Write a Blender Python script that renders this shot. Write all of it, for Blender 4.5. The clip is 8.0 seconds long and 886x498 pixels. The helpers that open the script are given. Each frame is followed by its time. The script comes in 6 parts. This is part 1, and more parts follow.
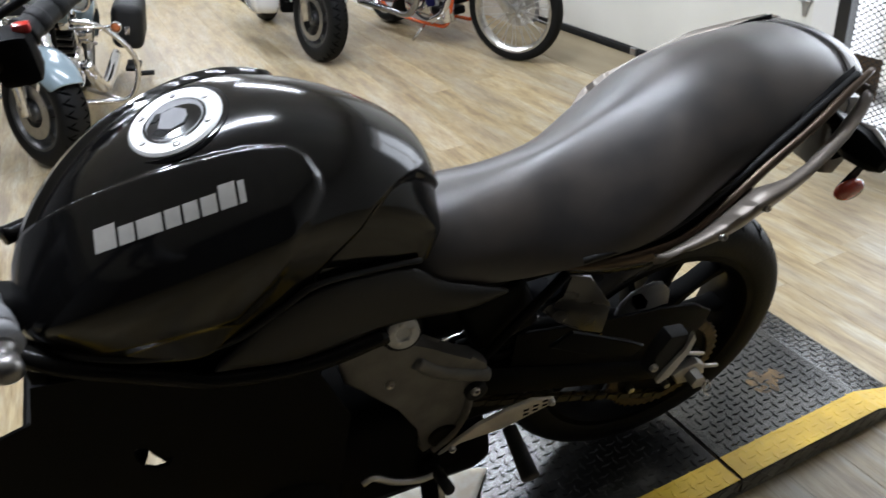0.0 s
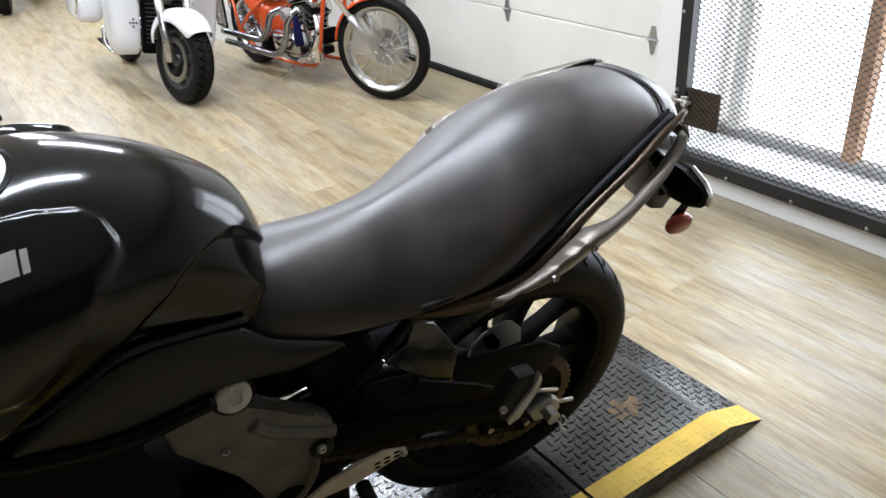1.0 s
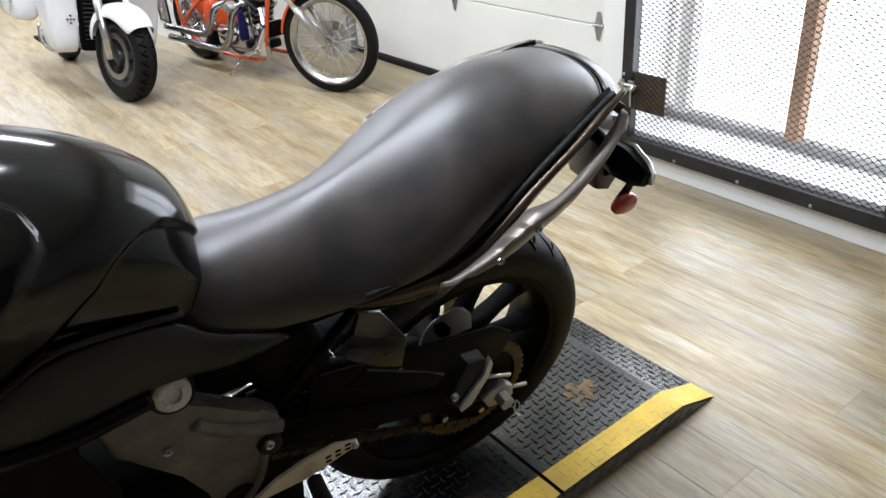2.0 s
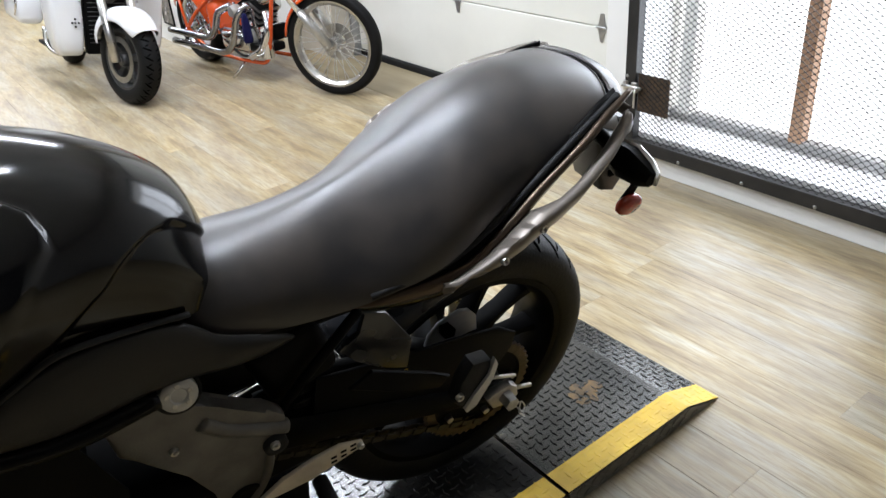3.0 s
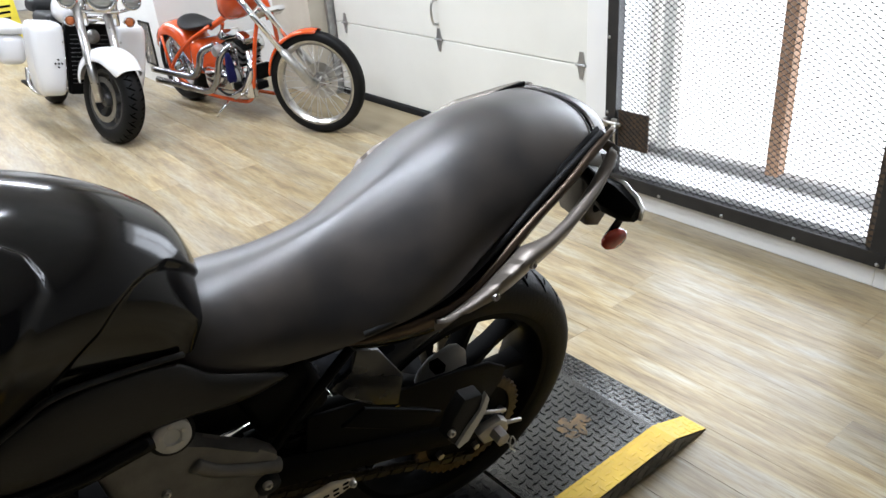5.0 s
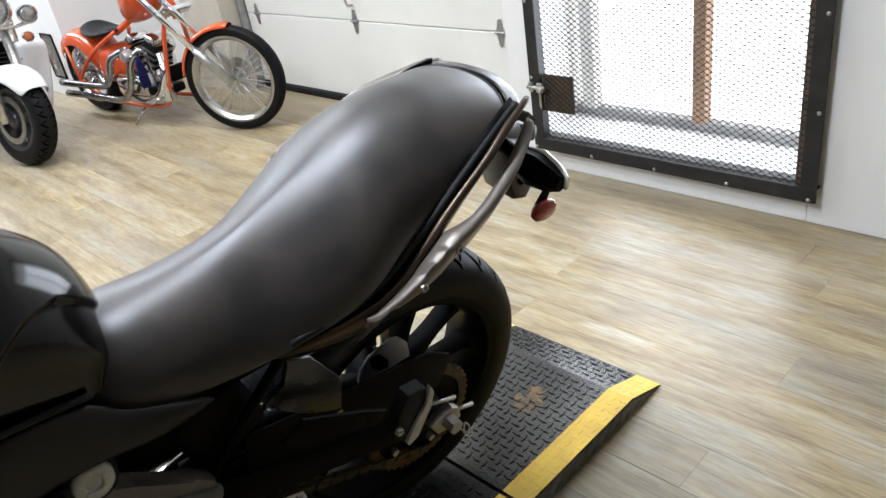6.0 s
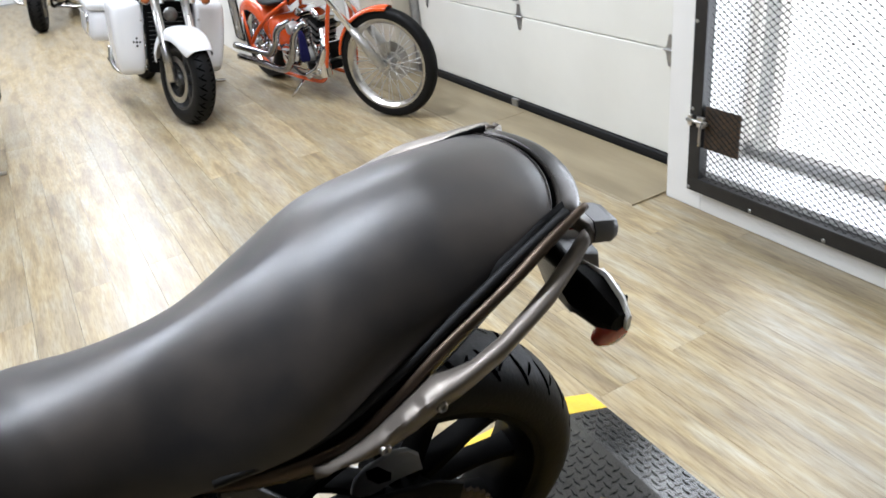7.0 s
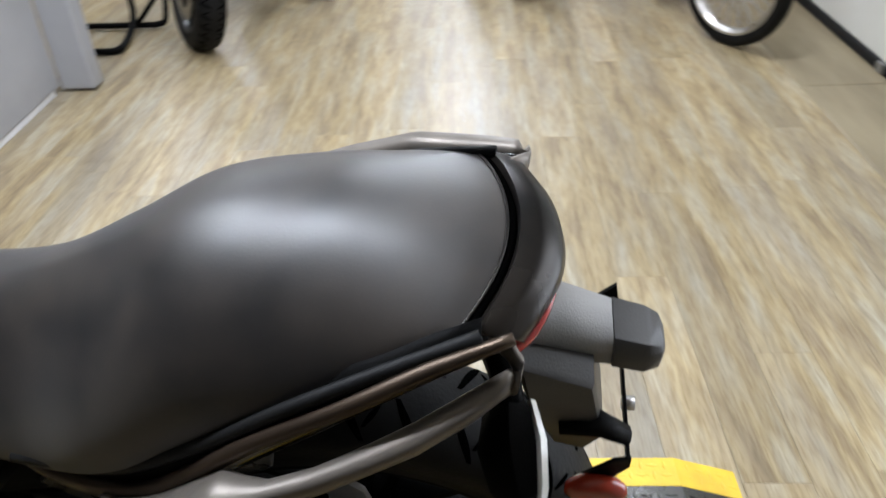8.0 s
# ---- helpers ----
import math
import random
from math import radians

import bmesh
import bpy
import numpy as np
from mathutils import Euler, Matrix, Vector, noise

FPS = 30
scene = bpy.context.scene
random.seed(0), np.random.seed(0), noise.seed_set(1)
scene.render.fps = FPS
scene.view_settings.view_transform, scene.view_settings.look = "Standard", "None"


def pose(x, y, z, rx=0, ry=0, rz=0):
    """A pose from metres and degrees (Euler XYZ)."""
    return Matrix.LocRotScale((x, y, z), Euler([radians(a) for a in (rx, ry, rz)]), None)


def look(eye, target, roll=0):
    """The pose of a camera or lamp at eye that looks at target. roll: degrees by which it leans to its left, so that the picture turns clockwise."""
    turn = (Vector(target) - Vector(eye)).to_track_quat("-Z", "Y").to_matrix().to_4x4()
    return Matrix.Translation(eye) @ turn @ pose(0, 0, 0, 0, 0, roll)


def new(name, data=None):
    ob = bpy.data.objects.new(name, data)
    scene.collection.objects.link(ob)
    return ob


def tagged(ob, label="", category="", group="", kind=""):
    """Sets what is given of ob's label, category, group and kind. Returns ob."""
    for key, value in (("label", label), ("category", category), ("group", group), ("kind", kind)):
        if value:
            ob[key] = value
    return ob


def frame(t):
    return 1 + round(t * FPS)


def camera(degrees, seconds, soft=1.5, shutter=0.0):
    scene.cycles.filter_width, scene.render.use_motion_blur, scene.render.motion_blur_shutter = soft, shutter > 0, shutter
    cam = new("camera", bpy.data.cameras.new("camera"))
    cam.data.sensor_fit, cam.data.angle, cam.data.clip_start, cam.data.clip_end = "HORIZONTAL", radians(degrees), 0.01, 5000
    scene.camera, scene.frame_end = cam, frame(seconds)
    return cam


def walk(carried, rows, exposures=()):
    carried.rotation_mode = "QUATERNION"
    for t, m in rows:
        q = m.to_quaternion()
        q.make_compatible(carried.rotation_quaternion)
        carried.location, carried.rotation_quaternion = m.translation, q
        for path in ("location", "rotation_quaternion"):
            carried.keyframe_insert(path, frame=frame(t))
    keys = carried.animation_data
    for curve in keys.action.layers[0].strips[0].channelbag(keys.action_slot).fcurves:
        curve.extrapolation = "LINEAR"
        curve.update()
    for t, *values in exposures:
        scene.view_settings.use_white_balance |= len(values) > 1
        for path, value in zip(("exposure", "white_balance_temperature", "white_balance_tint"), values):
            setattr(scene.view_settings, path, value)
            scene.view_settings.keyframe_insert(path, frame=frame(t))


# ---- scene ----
# ---- camera ----
cam = camera(60.8, 8.0, shutter=0.25)
PATH = [
    (0.0, (-1.503, -0.791, 1.343), (-1.1713, 0.0036, 0.8332), -6.03),
    (0.5, (-1.445, -0.803, 1.350), (-1.0227, -0.0337, 0.8708), -5.04),
    (1.0, (-1.415, -0.805, 1.345), (-0.9487, -0.0634, 0.8640), -4.07),
    (1.5, (-1.399, -0.812, 1.330), (-0.9012, -0.0888, 0.8515), -3.23),
    (2.0, (-1.392, -0.809, 1.325), (-0.8847, -0.1013, 0.8327), -4.36),
    (3.5, (-1.401, -0.811, 1.324), (-0.8956, -0.0975, 0.8389), -4.67),
    (4.0, (-1.406, -0.811, 1.332), (-0.8870, -0.1012, 0.8557), -4.10),
    (5.5, (-1.414, -0.813, 1.335), (-0.8588, -0.1092, 0.8924), -5.76),
    (6.0, (-1.349, -0.799, 1.323), (-0.7736, -0.1387, 0.8402), -9.60),
    (6.5, (-1.136, -0.779, 1.334), (-0.6756, -0.0247, 0.8654), -7.77),
    (7.0, (-0.990, -0.677, 1.328), (-0.5963, 0.1073, 0.8490), -7.15),
    (7.2, (-0.902, -0.603, 1.315), (-0.5124, 0.1728, 0.8190), -2.19),
    (7.5, (-0.776, -0.530, 1.305), (-0.5010, 0.2356, 0.7227), -5.87),
    (7.6, (-0.728, -0.517, 1.295), (-0.4890, 0.2622, 0.7161), -6.67),
    (7.8, (-0.630, -0.510, 1.303), (-0.5165, 0.3031, 0.7315), -4.81),
    (8.0, (-0.540, -0.470, 1.305), (-0.5752, 0.3440, 0.7256), -2.15),
]
EXPOSURES = [(0.0, -0.18), (0.6, 0.0), (1.5, 0.12), (6.5, 0.10), (7.2, -0.05), (7.6, -0.12), (8.0, -0.27)]
walk(cam, [(t, look(eye, target, roll)) for t, eye, target, roll in PATH], EXPOSURES)

# ---- light ----
world = bpy.data.worlds.new("world")
scene.world = world
world.use_nodes = True
wn = world.node_tree.nodes
sky = wn.new("ShaderNodeTexSky")
sky.sky_type, sky.sun_disc, sky.sun_elevation, sky.sun_rotation = "NISHITA", False, radians(35), radians(90)
world.node_tree.links.new(sky.outputs[0], wn["Background"].inputs[0])
wn["Background"].inputs[1].default_value = 0.08


def area(name, m, sx, sy, power, colour=(1, 1, 1)):
    d = bpy.data.lights.new(name, "AREA")
    d.shape, d.size, d.size_y, d.energy, d.color = "RECTANGLE", sx, sy, power, colour
    ob = new(name, d)
    ob.matrix_world = m
    return ob


# ---- materials ----
def mat(name, c, rough=0.5, metal=0.0, c2=None, scale=20.0, mix=1.0, bump=0.0, bscale=200.0, rvar=0.08, coat=0.0, spec=0.5, stretch=(1, 1, 1), obvar=0.0):
    """A surface with two scales of colour variation, fine relief and uneven gloss."""
    m = bpy.data.materials.new(name)
    m.use_nodes = True
    n, l = m.node_tree.nodes, m.node_tree.links
    p = n["Principled BSDF"]
    p.inputs["Metallic"].default_value = metal
    p.inputs["Specular IOR Level"].default_value = spec
    p.inputs["Coat Weight"].default_value = coat
    p.inputs["Coat Roughness"].default_value = 0.12
    tc, mp = n.new("ShaderNodeTexCoord"), n.new("ShaderNodeMapping")
    mp.inputs["Scale"].default_value = stretch
    l.new(tc.outputs["Object"], mp.inputs[0])
    big, fine = n.new("ShaderNodeTexNoise"), n.new("ShaderNodeTexNoise")
    big.inputs["Scale"].default_value, big.inputs["Detail"].default_value = scale, 5
    fine.inputs["Scale"].default_value, fine.inputs["Detail"].default_value = bscale, 3
    l.new(mp.outputs[0], big.inputs["Vector"])
    l.new(mp.outputs[0], fine.inputs["Vector"])
    c2 = c2 or tuple(v * 0.8 for v in c)
    ramp = n.new("ShaderNodeValToRGB")
    ramp.color_ramp.elements[0].position, ramp.color_ramp.elements[1].position = 0.32, 0.68
    ramp.color_ramp.elements[0].color, ramp.color_ramp.elements[1].color = (*c, 1), (*c2, 1)
    l.new(big.outputs[0], ramp.inputs[0])
    out = ramp.outputs[0]
    if obvar:
        info, hsv, mr = n.new("ShaderNodeObjectInfo"), n.new("ShaderNodeHueSaturation"), n.new("ShaderNodeMapRange")
        mr.inputs["To Min"].default_value, mr.inputs["To Max"].default_value = 1 - obvar, 1 + obvar
        l.new(info.outputs["Random"], mr.inputs[0])
        l.new(mr.outputs[0], hsv.inputs["Value"])
        l.new(out, hsv.inputs["Color"])
        out = hsv.outputs[0]
    l.new(out, p.inputs["Base Color"])
    rr = n.new("ShaderNodeMapRange")
    rr.inputs["To Min"].default_value, rr.inputs["To Max"].default_value = max(rough - rvar, 0.02), min(rough + rvar, 1)
    l.new(big.outputs[0], rr.inputs[0])
    l.new(rr.outputs[0], p.inputs["Roughness"])
    if bump:
        b = n.new("ShaderNodeBump")
        b.inputs["Strength"].default_value, b.inputs["Distance"].default_value = bump, 0.002
        l.new(fine.outputs[0], b.inputs["Height"])
        l.new(b.outputs[0], p.inputs["Normal"])
    return m


def glow(name, c, strength):
    m = bpy.data.materials.new(name)
    m.use_nodes = True
    n = m.node_tree.nodes
    n.remove(n["Principled BSDF"])
    e = n.new("ShaderNodeEmission")
    e.inputs[0].default_value, e.inputs[1].default_value = (*c, 1), strength
    m.node_tree.links.new(e.outputs[0], n["Material Output"].inputs[0])
    return m


def plank_material():
    """Vinyl planks: straw and grey grain along y, each plank its own tone."""
    m = bpy.data.materials.new("vinyl_plank")
    m.use_nodes = True
    n, l = m.node_tree.nodes, m.node_tree.links
    p = n["Principled BSDF"]
    geo, info = n.new("ShaderNodeNewGeometry"), n.new("ShaderNodeObjectInfo")
    add = n.new("ShaderNodeVectorMath")
    comb = n.new("ShaderNodeCombineXYZ")
    mul = n.new("ShaderNodeMath")
    mul.operation, mul.inputs[1].default_value = "MULTIPLY", 0.5
    l.new(info.outputs["Random"], mul.inputs[0])
    l.new(mul.outputs[0], comb.inputs[1])
    l.new(geo.outputs["Position"], add.inputs[0])
    l.new(comb.outputs[0], add.inputs[1])
    mp = n.new("ShaderNodeMapping")
    mp.inputs["Scale"].default_value = (1, 0.09, 1)
    l.new(add.outputs[0], mp.inputs[0])
    a, b, g = n.new("ShaderNodeTexNoise"), n.new("ShaderNodeTexNoise"), n.new("ShaderNodeTexNoise")
    wide = n.new("ShaderNodeMapping")
    wide.inputs["Scale"].default_value = (1, 0.15, 1)
    l.new(add.outputs[0], wide.inputs[0])
    for t, sc, de, src in ((a, 17, 8, wide), (b, 52, 6, mp), (g, 160, 4, mp)):
        t.inputs["Scale"].default_value, t.inputs["Detail"].default_value = sc, de
        l.new(src.outputs[0], t.inputs["Vector"])
    b.inputs["Distortion"].default_value = 0.6
    r1, r2 = n.new("ShaderNodeValToRGB"), n.new("ShaderNodeValToRGB")
    e = r1.color_ramp.elements
    e[0].position, e[0].color = 0.34, (0.262, 0.200, 0.116, 1)
    e[1].position, e[1].color = 0.68, (0.415, 0.372, 0.275, 1)
    k = e.new(0.48)
    k.color = (0.385, 0.303, 0.168, 1)
    e = r2.color_ramp.elements
    e[0].position, e[0].color = 0.30, (0.50, 0.45, 0.38, 1)
    e[1].position, e[1].color = 0.62, (1, 1, 1, 1)
    l.new(a.outputs[0], r1.inputs[0])
    l.new(b.outputs[0], r2.inputs[0])
    mx = n.new("ShaderNodeMix")
    mx.data_type, mx.blend_type = "RGBA", "MULTIPLY"
    mx.inputs[0].default_value = 0.62
    l.new(r1.outputs[0], mx.inputs[6])
    l.new(r2.outputs[0], mx.inputs[7])
    hsv, mr = n.new("ShaderNodeHueSaturation"), n.new("ShaderNodeMapRange")
    mr.inputs["To Min"].default_value, mr.inputs["To Max"].default_value = 0.88, 1.17
    l.new(info.outputs["Random"], mr.inputs[0])
    l.new(mr.outputs[0], hsv.inputs["Value"])
    grey, gr, gm = n.new("ShaderNodeTexNoise"), n.new("ShaderNodeMapRange"), n.new("ShaderNodeMix")
    grey.inputs["Scale"].default_value, grey.inputs["Detail"].default_value = 5.5, 3
    l.new(wide.outputs[0], grey.inputs["Vector"])
    gr.inputs["From Min"].default_value, gr.inputs["From Max"].default_value = 0.45, 0.68
    gr.inputs["To Max"].default_value = 0.55
    l.new(grey.outputs[0], gr.inputs[0])
    gm.data_type = "RGBA"
    gm.inputs[7].default_value = (0.270, 0.243, 0.200, 1)
    l.new(gr.outputs[0], gm.inputs[0])
    l.new(mx.outputs[2], gm.inputs[6])
    r3, gx = n.new("ShaderNodeValToRGB"), n.new("ShaderNodeMix")
    e = r3.color_ramp.elements
    e[0].position, e[0].color = 0.36, (0.62, 0.55, 0.46, 1)
    e[1].position, e[1].color = 0.56, (1.0, 1.0, 1.0, 1)
    l.new(g.outputs[0], r3.inputs[0])
    gx.data_type, gx.blend_type = "RGBA", "MULTIPLY"
    gx.inputs[0].default_value = 0.55
    l.new(gm.outputs[2], gx.inputs[6])
    l.new(r3.outputs[0], gx.inputs[7])
    l.new(gx.outputs[2], hsv.inputs["Color"])
    l.new(hsv.outputs[0], p.inputs["Base Color"])
    rr = n.new("ShaderNodeMapRange")
    rr.inputs["To Min"].default_value, rr.inputs["To Max"].default_value = 0.28, 0.42
    l.new(b.outputs[0], rr.inputs[0])
    l.new(rr.outputs[0], p.inputs["Roughness"])
    bp = n.new("ShaderNodeBump")
    bp.inputs["Strength"].default_value, bp.inputs["Distance"].default_value = 0.25, 0.001
    l.new(g.outputs[0], bp.inputs["Height"])
    l.new(bp.outputs[0], p.inputs["Normal"])
    return m


PLANK = plank_material()
WALL = mat("white_wall_paint", (0.74, 0.73, 0.70), 0.55, c2=(0.69, 0.68, 0.65), scale=3, bump=0.15, bscale=90)
DOOR = mat("cream_door_paint", (0.70, 0.69, 0.63), 0.42, c2=(0.65, 0.64, 0.58), scale=2.5, bump=0.3, bscale=260)
CEIL = mat("ceiling_paint", (0.8, 0.8, 0.78), 0.7, scale=3)
GALV = mat("galvanised_steel", (0.42, 0.42, 0.41), 0.4, 0.9, c2=(0.33, 0.33, 0.33), scale=30)
RUBBER = mat("black_rubber", (0.006, 0.006, 0.0063), 0.62, c2=(0.011, 0.011, 0.011), scale=14, bump=0.25, bscale=220, spec=0.25)
TYRE = mat("tyre_rubber", (0.0035, 0.0035, 0.0037), 0.55, c2=(0.007, 0.0067, 0.0064), scale=9, bump=0.3, bscale=160, spec=0.15)
BLACKMETAL = mat("black_coated_metal", (0.002, 0.002, 0.0021), 0.50, c2=(0.004, 0.0038, 0.0036), scale=25, bump=0.1, bscale=300, spec=0.05)
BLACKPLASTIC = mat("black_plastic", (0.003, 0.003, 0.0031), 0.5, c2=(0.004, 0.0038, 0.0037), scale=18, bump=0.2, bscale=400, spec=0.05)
GATESTEEL = mat("dark_gate_steel", (0.012, 0.0118, 0.0115), 0.5, 0.2, c2=(0.026, 0.024, 0.022), scale=12, bump=0.3, bscale=160, spec=0.4)
CHROME = mat("chrome", (0.75, 0.75, 0.76), 0.08, 1.0, c2=(0.68, 0.68, 0.7), scale=20, rvar=0.04)
DARKCHROME = mat("dark_chrome", (0.40, 0.40, 0.41), 0.12, 1.0, c2=(0.30, 0.30, 0.31), scale=20, rvar=0.05)
SPOKE = mat("dull_spoke_steel", (0.60, 0.60, 0.60), 0.35, 0.5, c2=(0.45, 0.44, 0.42), scale=60)
STEEL = mat("brushed_steel", (0.55, 0.54, 0.52), 0.3, 1.0, c2=(0.45, 0.44, 0.42), scale=30)
ALU = mat("cast_aluminium", (0.5, 0.49, 0.47), 0.38, 0.85, c2=(0.38, 0.37, 0.35), scale=25, bump=0.2, bscale=240)
TANKBLACK = mat("gloss_black_paint", (0.002, 0.002, 0.0023), 0.13, c2=(0.0036, 0.0034, 0.0033), scale=5, rvar=0.05, bump=0.02, bscale=30, spec=0.42)
COWL = mat("satin_black_metallic", (0.030, 0.025, 0.021), 0.28, 0.6, c2=(0.006, 0.0053, 0.0048), scale=9, rvar=0.06, spec=0.4)
SEAT = mat("seat_vinyl", (0.019, 0.0178, 0.0178), 0.41, c2=(0.042, 0.034, 0.028), scale=12, bump=0.04, bscale=420, rvar=0.17, spec=0.6)
SEAT.node_tree.nodes["Principled BSDF"].inputs["Sheen Weight"].default_value = 0.22
SEAT.node_tree.nodes["Principled BSDF"].inputs["Sheen Roughness"].default_value = 0.35
TITAN = mat("bronze_grey_metallic_paint", (0.085, 0.060, 0.042), 0.38, 0.7, c2=(0.060, 0.042, 0.029), scale=16)
PANEL = mat("satin_grey_side_panel", (0.020, 0.019, 0.0178), 0.40, 0.2, c2=(0.015, 0.0142, 0.0133), scale=10, bump=0.1, bscale=300, spec=0.3)
ENGINE = mat("grey_engine_cover", (0.14, 0.132, 0.120), 0.45, 0.3, c2=(0.085, 0.080, 0.072), scale=22, bump=0.2, bscale=260)
ENGINELIGHT = mat("light_cast_alloy", (0.42, 0.42, 0.42), 0.42, 0.3, c2=(0.34, 0.34, 0.34), scale=30, bump=0.15, bscale=200)
TAILGLOSS = mat("gloss_black_tail_plastic", (0.004, 0.004, 0.0038), 0.16, c2=(0.006, 0.0057, 0.0053), scale=12, spec=0.9)
PLATE = mat("black_diamond_plate", (0.062, 0.062, 0.061), 0.25, 0.85, c2=(0.11, 0.107, 0.10), scale=6, bump=0.2, bscale=150)
SIDEPLATE = mat("worn_grey_diamond_plate", (0.26, 0.25, 0.22), 0.45, 0.6, c2=(0.17, 0.165, 0.15), scale=12, bump=0.2, bscale=150)
YELLOW = mat("yellow_floor_paint", (0.84, 0.56, 0.045), 0.42, c2=(0.66, 0.42, 0.040), scale=14, bump=0.25, bscale=120)
SILVERPRINT = mat("silver_print", (0.34, 0.325, 0.30), 0.42, 0.4, c2=(0.27, 0.26, 0.24), scale=40)
RED = mat("red_lens", (0.42, 0.022, 0.018), 0.18, c2=(0.33, 0.016, 0.014), scale=60, coat=0.5)
AMBERRED = mat("orange_red_lens", (0.42, 0.045, 0.020), 0.18, c2=(0.32, 0.030, 0.014), scale=60, coat=0.5)
AMBER = mat("amber_lens", (0.42, 0.12, 0.035), 0.2, c2=(0.34, 0.09, 0.03), scale=60, coat=0.4)
WHITEPAINT = mat("white_motorcycle_paint", (0.78, 0.78, 0.78), 0.22, c2=(0.74, 0.74, 0.75), scale=5, coat=0.5)
ORANGE = mat("orange_motorcycle_paint", (0.60, 0.075, 0.010), 0.22, c2=(0.50, 0.058, 0.008), scale=8, coat=0.6)
BLUEGREY = mat("blue_grey_motorcycle_paint", (0.22, 0.29, 0.33), 0.2, c2=(0.19, 0.25, 0.29), scale=6, coat=0.6)
WOOD = mat("bare_wood", (0.40, 0.235, 0.14), 0.6, c2=(0.31, 0.175, 0.10), scale=14, stretch=(1, 1, 0.12), bump=0.3, bscale=90)
PLY = mat("worn_plywood", (0.31, 0.252, 0.155), 0.45, c2=(0.22, 0.175, 0.105), scale=8, stretch=(1, 0.2, 1), bump=0.3, bscale=90)
CONCRETE = mat("grey_sill", (0.42, 0.42, 0.42), 0.7, c2=(0.28, 0.27, 0.26), scale=12, bump=0.3, bscale=60)
GLASSWHITE = mat("white_reflector", (0.8, 0.78, 0.72), 0.2, c2=(0.72, 0.7, 0.64), scale=50, coat=0.5)
BLUECLOTH = mat("dark_blue_cloth", (0.006, 0.006, 0.035), 0.9, c2=(0.010, 0.010, 0.05), scale=40, spec=0.1)
# near-black without gloss: the shade inside grooves, gaps and holes as a colour
RECESS_SHADE = mat("recess_shade_black", (0.001, 0.001, 0.001), 0.9, scale=40, spec=0.0)
LOCKGREY = mat("lock_grey_plastic", (0.17, 0.17, 0.178), 0.55, c2=(0.14, 0.14, 0.147), scale=30, spec=0.3)
LAMPGREY = mat("dark_grey_plastic", (0.045, 0.042, 0.040), 0.42, c2=(0.036, 0.034, 0.033), scale=20, bump=0.15, bscale=400)
RAIL = mat("bronze_grey_cast", (0.20, 0.175, 0.15), 0.42, 0.5, c2=(0.15, 0.13, 0.11), scale=22, bump=0.12, bscale=300)
FENDERGREY = mat("grey_textured_plastic", (0.30, 0.29, 0.28), 0.5, c2=(0.25, 0.243, 0.235), scale=18, bump=0.25, bscale=420)
SPROCKET = mat("rusty_steel", (0.075, 0.052, 0.032), 0.45, 0.7, c2=(0.035, 0.024, 0.015), scale=60, bump=0.2)
CHAIN = mat("oily_chain", (0.022, 0.021, 0.019), 0.38, 0.8, c2=(0.05, 0.045, 0.040), scale=80)
GLOSSPLASTIC = mat("gloss_black_plastic", (0.016, 0.017, 0.020), 0.28, c2=(0.026, 0.027, 0.030), scale=12)
GUARD = mat("worn_bronze_aluminium", (0.66, 0.60, 0.49), 0.45, 0.2, c2=(0.54, 0.47, 0.37), scale=35, bump=0.1)
FRAMEGLOSS = mat("gloss_black_frame", (0.003, 0.0028, 0.0026), 0.25, c2=(0.005, 0.0047, 0.0043), scale=14, spec=0.1)
GRIP = mat("grey_grip_rubber", (0.17, 0.17, 0.178), 0.55, c2=(0.12, 0.12, 0.125), scale=40, bump=0.3, bscale=260)
LIGHTGREY = mat("light_grey_enamel", (0.36, 0.36, 0.37), 0.4, c2=(0.31, 0.31, 0.32), scale=4, bump=0.1, bscale=200)
YELLOWPLASTIC = mat("yellow_plastic", (0.75, 0.62, 0.05), 0.4, scale=12)
PICTURE = mat("dark_picture", (0.05, 0.05, 0.055), 0.25, c2=(0.16, 0.16, 0.17), scale=16)
PALESHEET = mat("spotted_white_sheet", (0.80, 0.77, 0.70), 0.8, c2=(0.70, 0.62, 0.50), scale=45, bump=0.4, bscale=160)
BEIGE = mat("beige_post", (0.50, 0.46, 0.38), 0.55, c2=(0.43, 0.39, 0.31), scale=5, bump=0.1)
# for the unseen walls, dark to hold down light on the bike's near flank
UNSEENDARK = mat("unseen_dark_wall", (0.055, 0.055, 0.058), 0.7, c2=(0.04, 0.04, 0.042), scale=4, bump=0.15, bscale=90)
LENS = mat("clear_lamp_lens", (0.42, 0.43, 0.43), 0.14, 0.6, c2=(0.24, 0.25, 0.25), scale=28, stretch=(1, 1, 3), rvar=0.05)
DARKRIM = mat("dark_cast_rim", (0.10, 0.10, 0.10), 0.4, 0.7, c2=(0.06, 0.06, 0.06), scale=20)
SILL = mat("dusty_white_sill", (0.74, 0.74, 0.73), 0.6, c2=(0.50, 0.49, 0.47), scale=10, bump=0.3, bscale=80)
GUNMETAL = mat("dark_steel", (0.22, 0.21, 0.20), 0.35, 0.9, c2=(0.14, 0.135, 0.13), scale=50)
LATCHRUST = mat("rusty_dark_steel", (0.055, 0.042, 0.033), 0.6, 0.2, c2=(0.11, 0.07, 0.04), scale=25, bump=0.3, bscale=140)
RUST = mat("rust_stain", (0.17, 0.105, 0.040), 0.5, 0.4, c2=(0.085, 0.062, 0.038), scale=45, bump=0.3)
